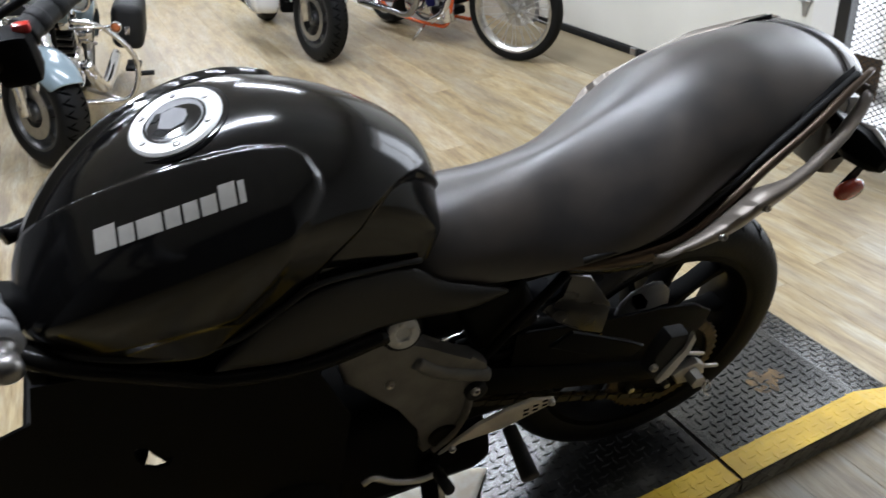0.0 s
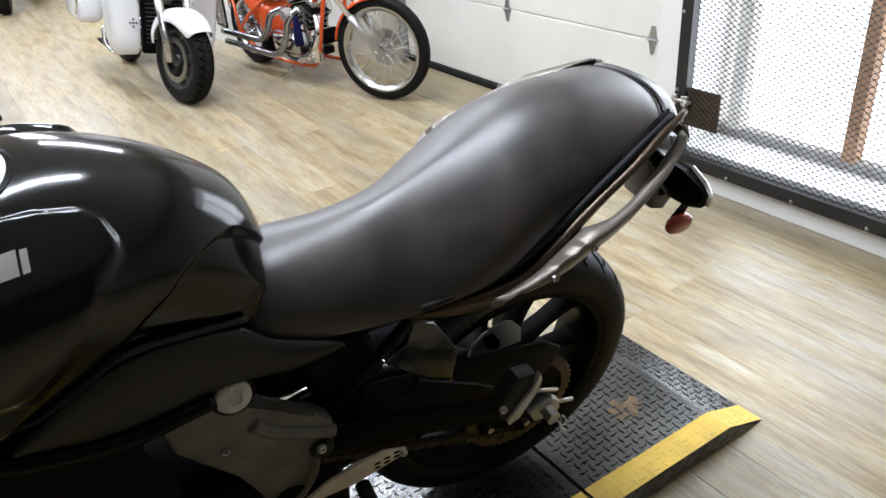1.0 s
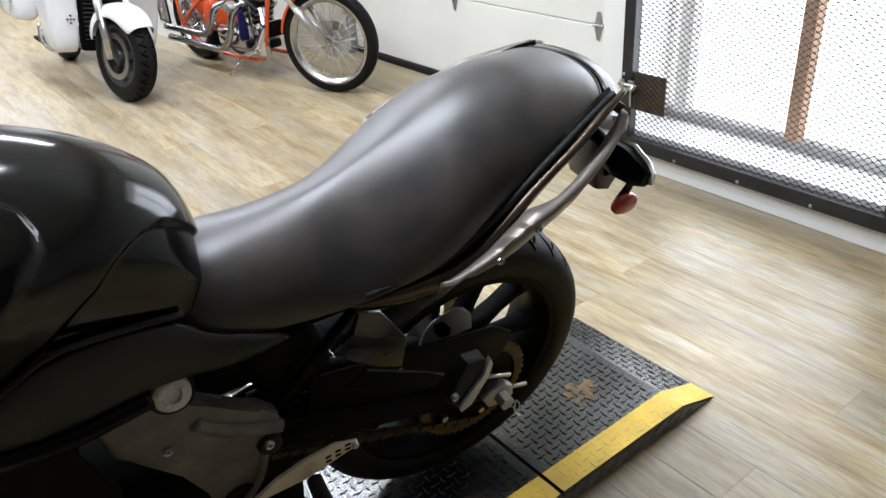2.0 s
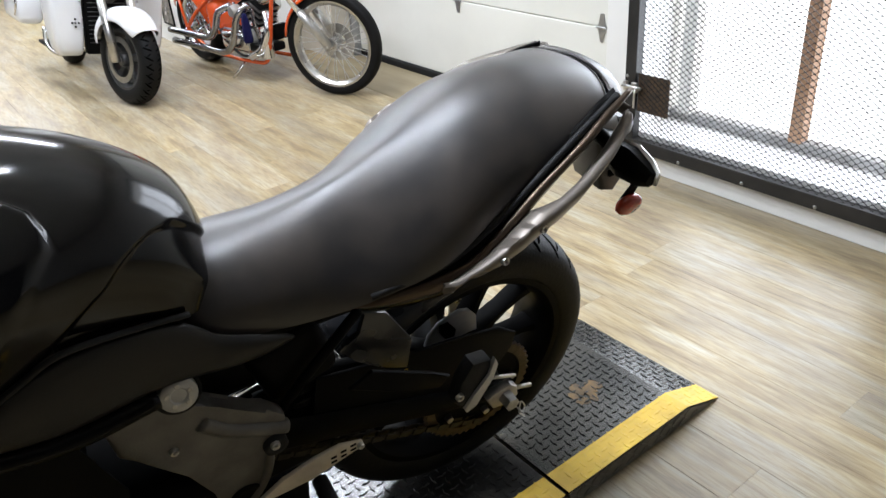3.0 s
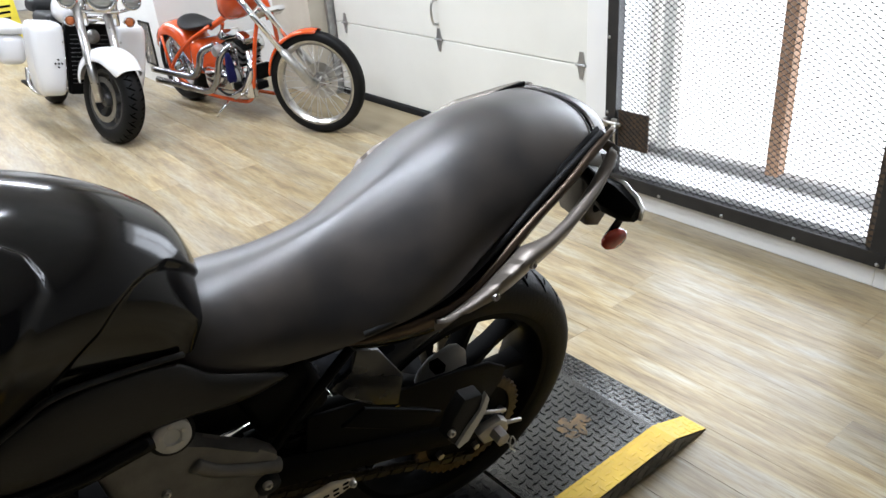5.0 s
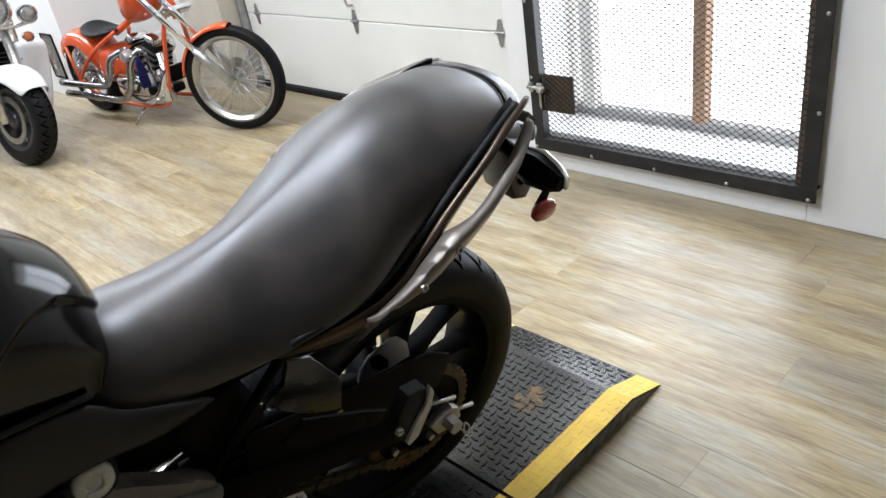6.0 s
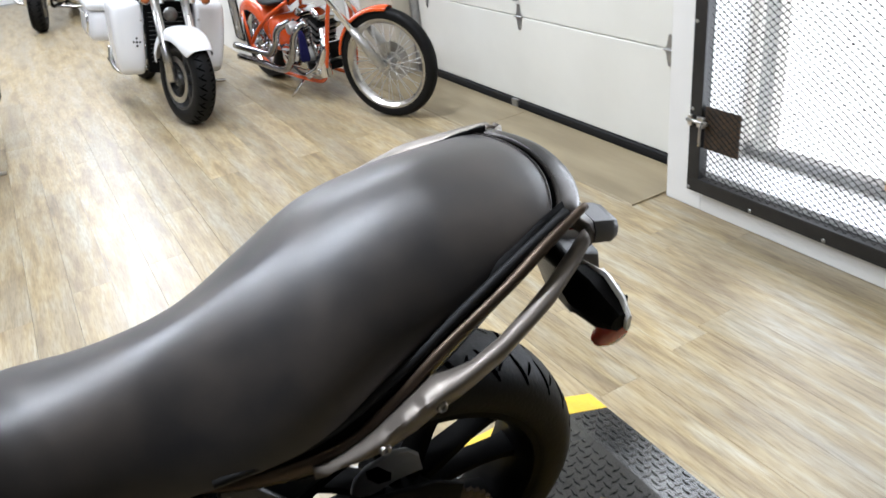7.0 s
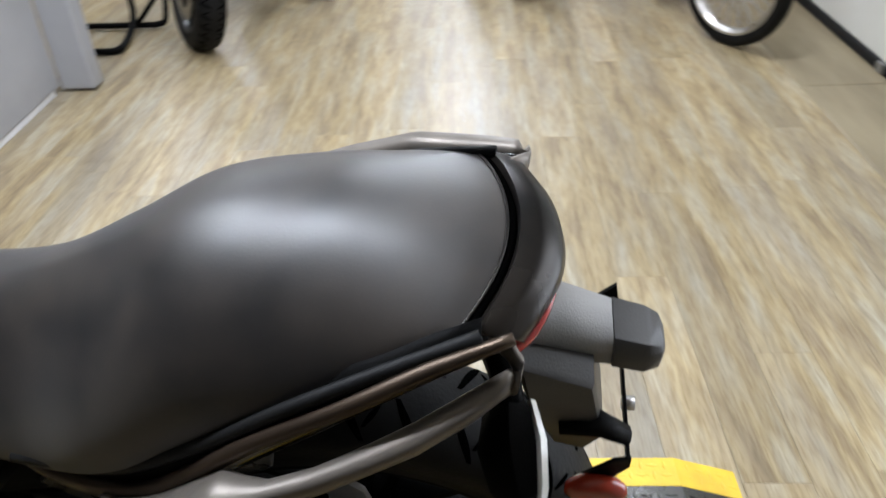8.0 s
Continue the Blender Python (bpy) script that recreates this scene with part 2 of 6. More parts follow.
CAPSTEEL = mat("satin_cap_steel", (0.50, 0.50, 0.49), 0.48, 0.35, c2=(0.43, 0.43, 0.42), scale=30)
DAY = glow("daylight", (0.96, 0.985, 1.02), 2.6)
PANELGLOW = glow("lamp_diffuser", (0.98, 1.0, 1.0), 3.0)
LAMPGLOW = glow("lamp_tube", (0.98, 1.0, 1.0), 25.0)


# ---- mesh helpers ----
def part(name, bm, material, parent=None, label="", smooth=True, sub=0, angle=None):
    me = bpy.data.meshes.new(name)
    bmesh.ops.recalc_face_normals(bm, faces=bm.faces)
    bm.to_mesh(me)
    bm.free()
    me.materials.append(material)
    for f in me.polygons:
        f.use_smooth = smooth
    if smooth and angle:
        me.set_sharp_from_angle(angle=radians(angle))
    ob = new(name, me)
    ob.parent = parent
    if label:
        ob["label"] = label
    if sub:
        md = ob.modifiers.new("sub", "SUBSURF")
        md.levels = md.render_levels = sub
    return ob


def thing(name, m, label, category, group="", kind=""):
    ob = new(name)
    ob.matrix_world = m
    ob.empty_display_size = 0.1
    return tagged(ob, label, category, group, kind)


def box(bm, c, s, bevel=0.0, m=None, seg=2):
    r = bmesh.ops.create_cube(bm, size=1.0)
    vs = r["verts"]
    for v in vs:
        v.co = Vector((v.co.x * s[0], v.co.y * s[1], v.co.z * s[2]))
    if bevel:
        es = list({e for v in vs for e in v.link_edges})
        g = bmesh.ops.bevel(bm, geom=es, offset=bevel, segments=seg, affect="EDGES", profile=0.5)
        vs = list({v for f in g["faces"] for v in f.verts} | {v for v in vs if v.is_valid})
    for v in vs:
        v.co = (m @ v.co if m else v.co) + Vector(c)
    return bm


def tube(bm, pts, r, n=12, cap=True, flat=1.0):
    """A round bar along points; r may be one radius or one a point. flat squeezes it sideways."""
    pts = [Vector(p) for p in pts]
    rs = r if isinstance(r, (list, tuple)) else [r] * len(pts)
    rings = []
    ref = None
    for i, p in enumerate(pts):
        d = (pts[min(i + 1, len(pts) - 1)] - pts[max(i - 1, 0)]).normalized()
        if ref is None:
            ref = Vector((0, 0, 1)) if abs(d.z) < 0.9 else Vector((1, 0, 0))
        u = (ref - d * ref.dot(d)).normalized()
        ref = u
        w = d.cross(u)
        rings.append([bm.verts.new(p + (u * math.cos(a) + w * math.sin(a) * flat) * rs[i]) for a in (2 * math.pi * k / n for k in range(n))])
    for a, b in zip(rings, rings[1:]):
        for k in range(n):
            bm.faces.new((a[k], a[(k + 1) % n], b[(k + 1) % n], b[k]))
    if cap:
        bm.faces.new(rings[0][::-1])
        bm.faces.new(rings[-1])
    return bm


def curve(ctrl, n=8):
    """A smooth run of points through the control points."""
    c = [Vector(p) for p in ctrl]
    c = [2 * c[0] - c[1]] + c + [2 * c[-1] - c[-2]]
    out = []
    for i in range(1, len(c) - 2):
        for k in range(n):
            t = k / n
            out.append(0.5 * (2 * c[i] + (c[i + 1] - c[i - 1]) * t + (2 * c[i - 1] - 5 * c[i] + 4 * c[i + 1] - c[i + 2]) * t * t
                              + (3 * c[i] - c[i - 1] - 3 * c[i + 1] + c[i + 2]) * t ** 3))
    return out + [c[-2]]


def lathe(bm, prof, c=(0, 0, 0), n=32, m=None, closed=False):
    """Turn a profile of (radius, along) round the y axis."""
    m = m or Matrix.Identity(4)
    rings = []
    for r, a in prof:
        rings.append([bm.verts.new(m @ Vector((r * math.cos(t), a, r * math.sin(t))) + Vector(c)) for t in (2 * math.pi * k / n for k in range(n))])
    pairs = list(zip(rings, rings[1:])) + ([(rings[-1], rings[0])] if closed else [])
    for a, b in pairs:
        for k in range(n):
            bm.faces.new((a[k], a[(k + 1) % n], b[(k + 1) % n], b[k]))
    if not closed:
        for ring in (rings[0][::-1], rings[-1]):
            bm.faces.new(ring)
    return bm


def loft(bm, sections, closed=True, caps=True):
    """Skin over rings of equal length."""
    rings = [[bm.verts.new(p) for p in s] for s in sections]
    n = len(rings[0])
    for a, b in zip(rings, rings[1:]):
        for k in range(n if closed else n - 1):
            bm.faces.new((a[k], a[(k + 1) % n], b[(k + 1) % n], b[k]))
    if caps and closed:
        bm.faces.new(rings[0][::-1])
        bm.faces.new(rings[-1])
    return bm


def prism(bm, outline, y0, y1, bevel=0.0):
    """A plate with an outline in x and z, from y0 to y1."""
    a = [bm.verts.new((x, y0, z)) for x, z in outline]
    b = [bm.verts.new((x, y1, z)) for x, z in outline]
    fs = [bm.faces.new(a), bm.faces.new(b[::-1])]
    n = len(a)
    for k in range(n):
        fs.append(bm.faces.new((a[k], b[k], b[(k + 1) % n], a[(k + 1) % n])))
    if bevel:
        es = [e for e in fs[0].edges] + [e for e in fs[1].edges]
        bmesh.ops.bevel(bm, geom=es, offset=bevel, segments=2, affect="EDGES", profile=0.5)
    return bm


def lerp_table(table, x):
    if x <= table[0][0]:
        return table[0][1:]
    for a, b in zip(table, table[1:]):
        if x <= b[0]:
            t = (x - a[0]) / (b[0] - a[0])
            t = t * t * (3 - 2 * t) * 0.5 + t * 0.5
            return tuple(p + (q - p) * t for p, q in zip(a[1:], b[1:]))
    return table[-1][1:]


def smooth_table(table, x):
    """As lerp_table, but rounded through the rows."""
    i = 0
    while i < len(table) - 2 and x > table[i + 1][0]:
        i += 1
    a, b = table[i], table[i + 1]
    p, q = table[max(i - 1, 0)], table[min(i + 2, len(table) - 1)]
    h = b[0] - a[0]
    t = min(max((x - a[0]) / h, 0), 1)
    out = []
    for k in range(1, len(a)):
        ma, mb = (b[k] - p[k]) / (b[0] - p[0]) * h, (q[k] - a[k]) / (q[0] - a[0]) * h
        out.append((2 * t ** 3 - 3 * t * t + 1) * a[k] + (t ** 3 - 2 * t * t + t) * ma + (3 * t * t - 2 * t ** 3) * b[k] + (t ** 3 - t * t) * mb)
    return out


# ---- the room ----
GATE_X, WALL_X, DOOR_X = 0.963, 0.99, 1.21
H = 2.75


def slab(name, c, s, material, label="", category="", bevel=0.0):
    ob = part(name, box(bmesh.new(), c, s, bevel), material, None, smooth=False)
    return tagged(ob, label, category, kind="structure")


def build_room():
    # floor under the planks
    slab("subfloor", (-1.95, 4.1, -0.058), (6.6, 14.6, 0.1), CONCRETE, "grey concrete slab under the plank floor", "floor")
    # gate wall with the window opening
    t = 0.30
    xm = WALL_X + t / 2
    y0, y1, z0, z1 = 0.035, 1.108, 0.135, 2.25
    wall = thing("wall_east", pose(0, 0, 0), "white painted wall with a deep window opening", "wall", kind="structure")
    for nm, c, s in (("wall_below_window", (xm, (y0 + y1) / 2, z0 / 2), (t, y1 - y0, z0)), ("wall_above_window", (xm, (y0 + y1) / 2, (z1 + H) / 2), (t, y1 - y0, H - z1)),
                     ("wall_beside_window", (xm, (y0 - 3.0) / 2, H / 2), (t, y0 + 3.0, H)), ("wall_pier", (xm, (y1 + 1.281) / 2, H / 2), (t, 1.281 - y1, H))):
        part(nm, box(bmesh.new(), c, s, 0.004), WALL, wall, smooth=False)
    # wall above and beyond the garage door
    slab("wall_door_head", (DOOR_X + 0.16, 2.5, 2.6), (0.2, 2.4, 0.3), WALL, "white painted wall above the garage door", "wall")
    slab("door_post", (1.17, 3.92, H / 2), (0.24, 0.50, H), BEIGE, "beige post beside the garage door", "post")
    slab("wall_block", (0.90, 6.2, H / 2), (0.86, 2.7, H), WALL, "white painted wall block behind the motorcycles", "wall")
    slab("wall_door_side", (DOOR_X + 0.10, 4.5, H / 2), (0.2, 0.68, H), WALL, "white painted wall beyond the garage door", "wall")
    slab("wall_far_side", (DOOR_X + 0.10, 9.4, H / 2), (0.2, 3.7, H), WALL, "white painted showroom wall", "wall")
    # west and south walls stay out of view; their dark colour cuts reflected light
    slab("wall_west", (-5.2, 4.1, H / 2), (0.2, 14.4, H), UNSEENDARK, "unseen dark wall that closes the showroom", "wall")
    slab("wall_north", (-1.95, 11.25, H / 2), (6.4, 0.2, H), WALL, "white painted far showroom wall", "wall")
    slab("wall_south", (-1.95, -3.1, H / 2), (6.4, 0.2, H), UNSEENDARK, "unseen dark wall that closes the showroom", "wall")
    slab("ceiling", (-1.95, 4.1, H + 0.05), (6.9, 14.8, 0.1), CEIL, "plain white showroom ceiling", "ceiling")


def build_garage_door():
    """Sectional door: four panels with tongue joints, hinges, handle and rubber seal."""
    door = thing("door_garage", pose(DOOR_X, 0, 0), "cream sectional garage door with steel hinges", "garage door", kind="structure")
    ya, yb, h = 1.30, 3.62, 0.465
    for k in range(5):
        bm = bmesh.new()
        box(bm, (0.025, (ya + yb) / 2, 0.035 + h / 2 if k == 0 else 0.022 + h * k + h / 2), (0.05, yb - ya, h - 0.003 - (0.026 if k == 0 else 0)), 0.005)
        part("panel", bm, DOOR, door, smooth=False)
    # seal height also takes in the gap shadow at the door's foot
    bm = bmesh.new()
    box(bm, (0.018, (ya + yb) / 2, 0.0245), (0.055, yb - ya, 0.047), 0.008)
    part("seal_and_gap_shadow", bm, RUBBER, door, "black rubber seal, made taller for the gap shadow")
    for k in range(1, 5):
        for y in (1.50, 2.535, 3.50):
            z = 0.022 + h * k
            bm = bmesh.new()
            prism(bm, [(-0.028, 0), (-0.018, 0.02), (-0.010, 0.06), (0.010, 0.06), (0.018, 0.02), (0.028, 0), (0.018, -0.02), (0.008, -0.065), (-0.008, -0.065), (-0.018, -0.02)], -0.004, 0.0)
            tube(bm, [(-0.03, -0.006, 0), (0.03, -0.006, 0)], 0.006, 8)
            ob = part("hinge", bm, GALV, door, "galvanised hinge", smooth=False)
            ob.matrix_basis = pose(-0.001, y, z, 0, 0, 90) @ pose(0, 0, 0, 0, 0, 180)
    bm = bmesh.new()
    tube(bm, curve([(-0.004, 2.535, 0.70), (-0.035, 2.535, 0.69), (-0.045, 2.535, 0.64), (-0.035, 2.535, 0.58), (-0.004, 2.535, 0.57)]), 0.007, 8)
    part("handle", bm, STEEL, door, "steel lift handle")
    bm = bmesh.new()
    box(bm, (-0.012, 2.60, 0.03), (0.02, 0.05, 0.04), 0.003)
    part("bottom_bracket", bm, GALV, door, smooth=False)
    # side track
    for y in (1.292, 3.64):
        bm = bmesh.new()
        box(bm, (-0.02, y, 1.2), (0.06, 0.025, 2.4), 0.004)
        part("side_track", bm, GALV, door, smooth=False)


def build_threshold():
    """Worn plywood ramp of two boards on the floor before the garage door."""
    ramp = thing("threshold_ramp", pose(0, 0, 0), "worn brown plywood threshold ramp before the garage door", "ramp")
    for ya, yb in ((1.30, 2.478), (2.482, 3.66)):
        secs = [[Vector((0.83, y, 0.001)), Vector((0.84, y, 0.006)), Vector((1.19, y, 0.010)), Vector((1.19, y, 0.001))] for y in (ya, yb)]
        part("board", loft(bmesh.new(), secs), PLY, ramp, smooth=False)
    for y in (1.42, 2.40, 2.56, 3.54):
        part("screw", lathe(bmesh.new(), [(0.002, 0.0), (0.006, 0.0), (0.006, 0.003)], (0, 0, 0), 8, m=pose(0.90, y, 0.0066, -90)), GALV, ramp)


def build_window():
    """Daylit window in the opening: sill, wooden post, white side frames."""
    win = thing("window_1", pose(0, 0, 0), "bright frosted window with bare wooden posts", "window", kind="structure")
    xw = 1.20
    part("window_sill", box(bmesh.new(), (1.10, 0.572, 0.150), (0.22, 1.07, 0.03), 0.004), SILL, win, "dusty grey sill", smooth=False)
    part("bottom_rail", box(bmesh.new(), (xw + 0.03, 0.572, 0.185), (0.05, 1.07, 0.04), 0.003), CONCRETE, win, smooth=False)
    part("post", box(bmesh.new(), (xw + 0.02, 0.535, 1.2), (0.06, 0.05, 2.0), 0.004), WOOD, win, "bare brown wooden post", smooth=False)
    part("post", box(bmesh.new(), (xw + 0.02, 1.03, 1.2), (0.06, 0.06, 2.0), 0.004), WALL, win, "white painted post", smooth=False)
    part("post", box(bmesh.new(), (xw + 0.02, 0.06, 1.2), (0.06, 0.05, 2.0), 0.004), WALL, win, "white painted post", smooth=False)
    pane = part("pane", box(bmesh.new(), (xw + 0.075, 0.572, 1.2), (0.01, 1.07, 2.1)), DAY, win, "frosted glass lit by daylight", smooth=False)


def build_gate():
    """Expanded-metal security gate with angle-iron frame, bolts and slide latch."""
    gate = thing("security_gate", pose(GATE_X, 0, 0), "dark steel security gate with expanded metal mesh", "gate")
    ya, yb, za, zb, w = -0.002, 1.143, 0.091, 2.32, 0.052
    for nm, c, s in (("bottom_rail", (0, (ya + yb) / 2, za + w / 2), (0.012, yb - ya, w)), ("top_rail", (0, (ya + yb) / 2, zb - w / 2), (0.012, yb - ya, w)),
                     ("stile", (0, ya + w / 2, (za + zb) / 2), (0.012, w, zb - za - 2 * w)), ("stile", (0, yb - w / 2, (za + zb) / 2), (0.012, w, zb - za - 2 * w))):
        part(nm, box(bmesh.new(), (c[0] - 0.006, c[1], c[2]), s, 0.002), GATESTEEL, gate, smooth=False)
        # inner lip of the angle iron
        lip = (0.03, s[1], 0.005) if "rail" in nm else (0.03, 0.005, s[2])
        off = Vector((0.014, 0, (w / 2 - 0.003) * (1 if "bottom" in nm else -1))) if "rail" in nm else Vector((0.014, (w / 2 - 0.003) * (1 if c[1] < 0.5 else -1), 0))
        part("angle_lip", box(bmesh.new(), Vector(c) + off, lip), GATESTEEL, gate, smooth=False)
    # mesh of strands
    bm = bmesh.new()
    py, pz, r = 0.031, 0.0108, 0.0009
    y_lo, y_hi, z_lo, z_hi = ya + w * 0.6, yb - w * 0.6, za + w * 0.6, 1.25
    ny, nz = int((y_hi - y_lo) / py), int((z_hi - z_lo) / pz)

    def strand(a, b):
        d = (b - a).normalized()
        nrm = Vector((0, -d.z, d.y))
        q = []
        for p in (a, b):
            q.append([bm.verts.new(p + nrm * r + Vector((-0.0011, 0, 0))), bm.verts.new(p - nrm * r + Vector((-0.0011, 0, 0))),
                      bm.verts.new(p - nrm * r + Vector((0.0011, 0, 0))), bm.verts.new(p + nrm * r + Vector((0.0011, 0, 0)))])
        for k in range(4):
            bm.faces.new((q[0][k], q[0][(k + 1) % 4], q[1][(k + 1) % 4], q[1][k]))

    for j in range(nz):
        for i in range(ny):
            y = y_lo + (i + 0.5 * (j % 2)) * py
            z = z_lo + j * pz
            a = Vector((0.004, y, z))
            strand(a, Vector((0.004, y + py / 2, z + pz)))
            strand(a, Vector((0.004, y - py / 2, z + pz)))
            # flattened knuckle where two strands meet
            strand(a - Vector((0.002, 0.0055, 0)), a - Vector((0.002, 0.0, 0.0012)))
            strand(a - Vector((0.002, 0.0, 0.0012)), a + Vector((-0.002, 0.0055, 0)))
    part("mesh", bm, GATESTEEL, gate, "black expanded metal mesh", smooth=False)
    # bolts
    for y in (0.02, 0.298, 0.579, 0.859, 1.134):
        bm = bmesh.new()
        bmesh.ops.create_uvsphere(bm, u_segments=10, v_segments=6, radius=0.0075)
        for v in bm.verts:
            v.co = Vector((v.co.x * 0.5 - 0.012, v.co.y + y, v.co.z + 0.102))
        part("bolt", bm, GALV, gate)
    for k in range(1, 7):
        for y in (0.012, 1.132):
            bm = bmesh.new()
            bmesh.ops.create_uvsphere(bm, u_segments=10, v_segments=6, radius=0.007)
            for v in bm.verts:
                v.co = Vector((v.co.x * 0.5 - 0.012, v.co.y + y, v.co.z + 0.1 + 0.3 * k))
            part("bolt", bm, GALV, gate)
    # latch
    part("latch_plate", box(bmesh.new(), (0.009, 1.015, 0.335), (0.004, 0.15, 0.155), 0.001), LATCHRUST, gate, "rusty brown latch plate", smooth=False)
    part("inner_bar", box(bmesh.new(), (0.012, 0.062, 0.70), (0.016, 0.022, 1.11), 0.002), LATCHRUST, gate, "rusty brown inner bar", smooth=False)
    bm = bmesh.new()
    tube(bm, [(-0.018, 1.15, 0.36), (-0.018, 1.06, 0.36)], 0.008, 8)
    box(bm, (-0.014, 1.09, 0.36), (0.014, 0.03, 0.04), 0.003)
    box(bm, (-0.014, 1.135, 0.36), (0.014, 0.02, 0.04), 0.003)
    tube(bm, curve([(-0.02, 1.075, 0.36), (-0.035, 1.072, 0.355), (-0.04, 1.07, 0.33), (-0.04, 1.07, 0.285)]), 0.005, 8)
    part("slide_latch", bm, STEEL, gate, "steel slide latch")


# ---- the ramp platform ----
RAMP_H, KNEE, SEAM = 0.049, -0.130, -0.545
RAMP_W = 0.548


def tread_bar(bm, c, ang, h0, slope=0.0, l=0.028, w=0.0085, h=0.003):
    """One raised lozenge of the tread plate."""
    ca, sa = math.cos(ang), math.sin(ang)
    base = [(-l / 2, 0), (0, -w / 2), (l / 2, 0), (0, w / 2)]
    lo = [bm.verts.new((c[0] + x * ca - y * sa, c[1] + x * sa + y * ca, h0 + slope * (x * ca - y * sa))) for x, y in base]
    hi = [bm.verts.new((c[0] + 0.62 * (x * ca - y * sa), c[1] + 0.62 * (x * sa + y * ca), h0 + h + slope * 0.62 * (x * ca - y * sa))) for x, y in base]
    bm.faces.new(hi)
    for k in range(4):
        bm.faces.new((lo[k], lo[(k + 1) % 4], hi[(k + 1) % 4], hi[k]))


def build_platform():
    plat = thing("ramp_platform", pose(0, 0, 0), "black diamond plate ramp platform with yellow painted edges", "platform")
    ye = 0.068
    for nm, xa, xb in (("front_deck", -2.75, SEAM - 0.005), ("rear_deck", SEAM + 0.005, KNEE)):
        part(nm, box(bmesh.new(), ((xa + xb) / 2, RAMP_W / 2, RAMP_H - 0.003), (xb - xa, RAMP_W, 0.006)), PLATE, plat, smooth=False)
        for y in (0.002, RAMP_W - 0.002):
            part("side_skirt", box(bmesh.new(), ((xa + xb) / 2, y, (RAMP_H - 0.006) / 2), (xb - xa, 0.004, RAMP_H - 0.006)), SIDEPLATE, plat, "worn bare diamond plate skirt", smooth=False)
    # sloped end
    bm = bmesh.new()
    sec = []
    for y in (0.0, RAMP_W):
        sec.append([Vector((KNEE, y, RAMP_H)), Vector((0.0, y, 0.004)), Vector((0.0, y, 0.0)), Vector((KNEE, y, RAMP_H - 0.006))])
    loft(bm, sec)
    part("ramp_end", bm, PLATE, plat, smooth=False)
    for y in (0.002, RAMP_W - 0.002):
        bm = bmesh.new()
        prism(bm, [(KNEE, 0.0), (-0.012, 0.0), (KNEE, RAMP_H - 0.007)], y - 0.002, y + 0.002)
        part("side_skirt", bm, SIDEPLATE, plat, "worn bare diamond plate skirt", smooth=False)
    # painted borders, a thin coat on the plate
    for ya in (0.0, RAMP_W - ye):
        for xa, xb in ((-2.75, SEAM - 0.005), (SEAM + 0.005, KNEE)):
            part("painted_border", box(bmesh.new(), ((xa + xb) / 2, ya + ye / 2, RAMP_H + 0.0004), (xb - xa, ye, 0.0008)), YELLOW, plat, "yellow painted border", smooth=False)
        bm = bmesh.new()
        loft(bm, [[Vector((KNEE, y, RAMP_H + 0.0008)), Vector((0.0, y, 0.0048)), Vector((0.0, y, 0.0038)), Vector((KNEE, y, RAMP_H - 0.0006))] for y in (ya, ya + ye)])
        part("painted_border", bm, YELLOW, plat, "yellow painted border", smooth=False)
    # raised tread
    deck, edge, skirt = bmesh.new(), bmesh.new(), bmesh.new()
    p = 0.0235
    sl = -(RAMP_H - 0.004) / -KNEE
    for i in range(int(2.2 / p)):
        for j in range(int(RAMP_W / p) + 1):
            x, y = -0.012 - i * p, 0.012 + j * p
            if y > RAMP_W - 0.008 or abs(x - SEAM) < 0.018 or abs(x - KNEE) < 0.014:
                continue
            on_edge = y < ye - 0.004 or y > RAMP_W - ye + 0.004
            if abs(y - ye) < 0.006 or abs(y - RAMP_W + ye) < 0.006:
                continue
            ang = 0.0 if (i + j) % 2 else math.pi / 2
            tgt = edge if on_edge else deck
            z = RAMP_H if x < KNEE else 0.004 + (RAMP_H - 0.004) * (x / KNEE)
            tread_bar(tgt, (x, y), ang, z + (0.0006 if on_edge else -0.0002), 0.0 if x < KNEE else sl, h=0.0012 if on_edge else 0.003)
    rng = random.Random(9)
    for k in range(26):
        cx, cy, r = -0.277 + rng.gauss(0, 0.030), 0.208 + rng.gauss(0, 0.024), rng.uniform(0.004, 0.015)
        bm = bmesh.new()
        bm.faces.new([bm.verts.new((cx + r * (0.6 + 0.5 * rng.random()) * math.cos(a), cy + r * (0.6 + 0.5 * rng.random()) * math.sin(a) * 1.3, RAMP_H + 0.0004 + 0.00008 * k)) for a in (2 * math.pi * q / 18 for q in range(18))])
        part("rust_stain", bm, RUST, plat, "orange rust stain", smooth=False)
    tagged(part("tread", deck, PLATE, plat, smooth=False), kind="stuff")
    tagged(part("border_tread", edge, YELLOW, plat, "yellow painted border", smooth=False), kind="stuff")
    for i in range(int(2.2 / p)):
        for j in range(2):
            x = -0.06 - i * p
            z = 0.012 + j * 0.02 + 0.0
            if x > KNEE - 0.01 and z > RAMP_H * (x / KNEE) - 0.012:
                continue
            a = 0.6 if (i + j) % 2 else -0.6
            box(skirt, (x, -0.001, z), (0.022, 0.003, 0.005), m=Matrix.Rotation(a, 4, "Y"))
    tagged(part("skirt_tread", skirt, SIDEPLATE, plat, smooth=False), kind="stuff")


# ---- the black motorcycle: x to its tail, y to its right, z up ----
BIKE = pose(-0.69, 0.248, 0.05, 0, 0, -5) @ pose(0, 0, 0, 13, 0, 0)
AXLE, R_TYRE, WHEEL_Y = (0.011, 0.330), 0.318, 0.039
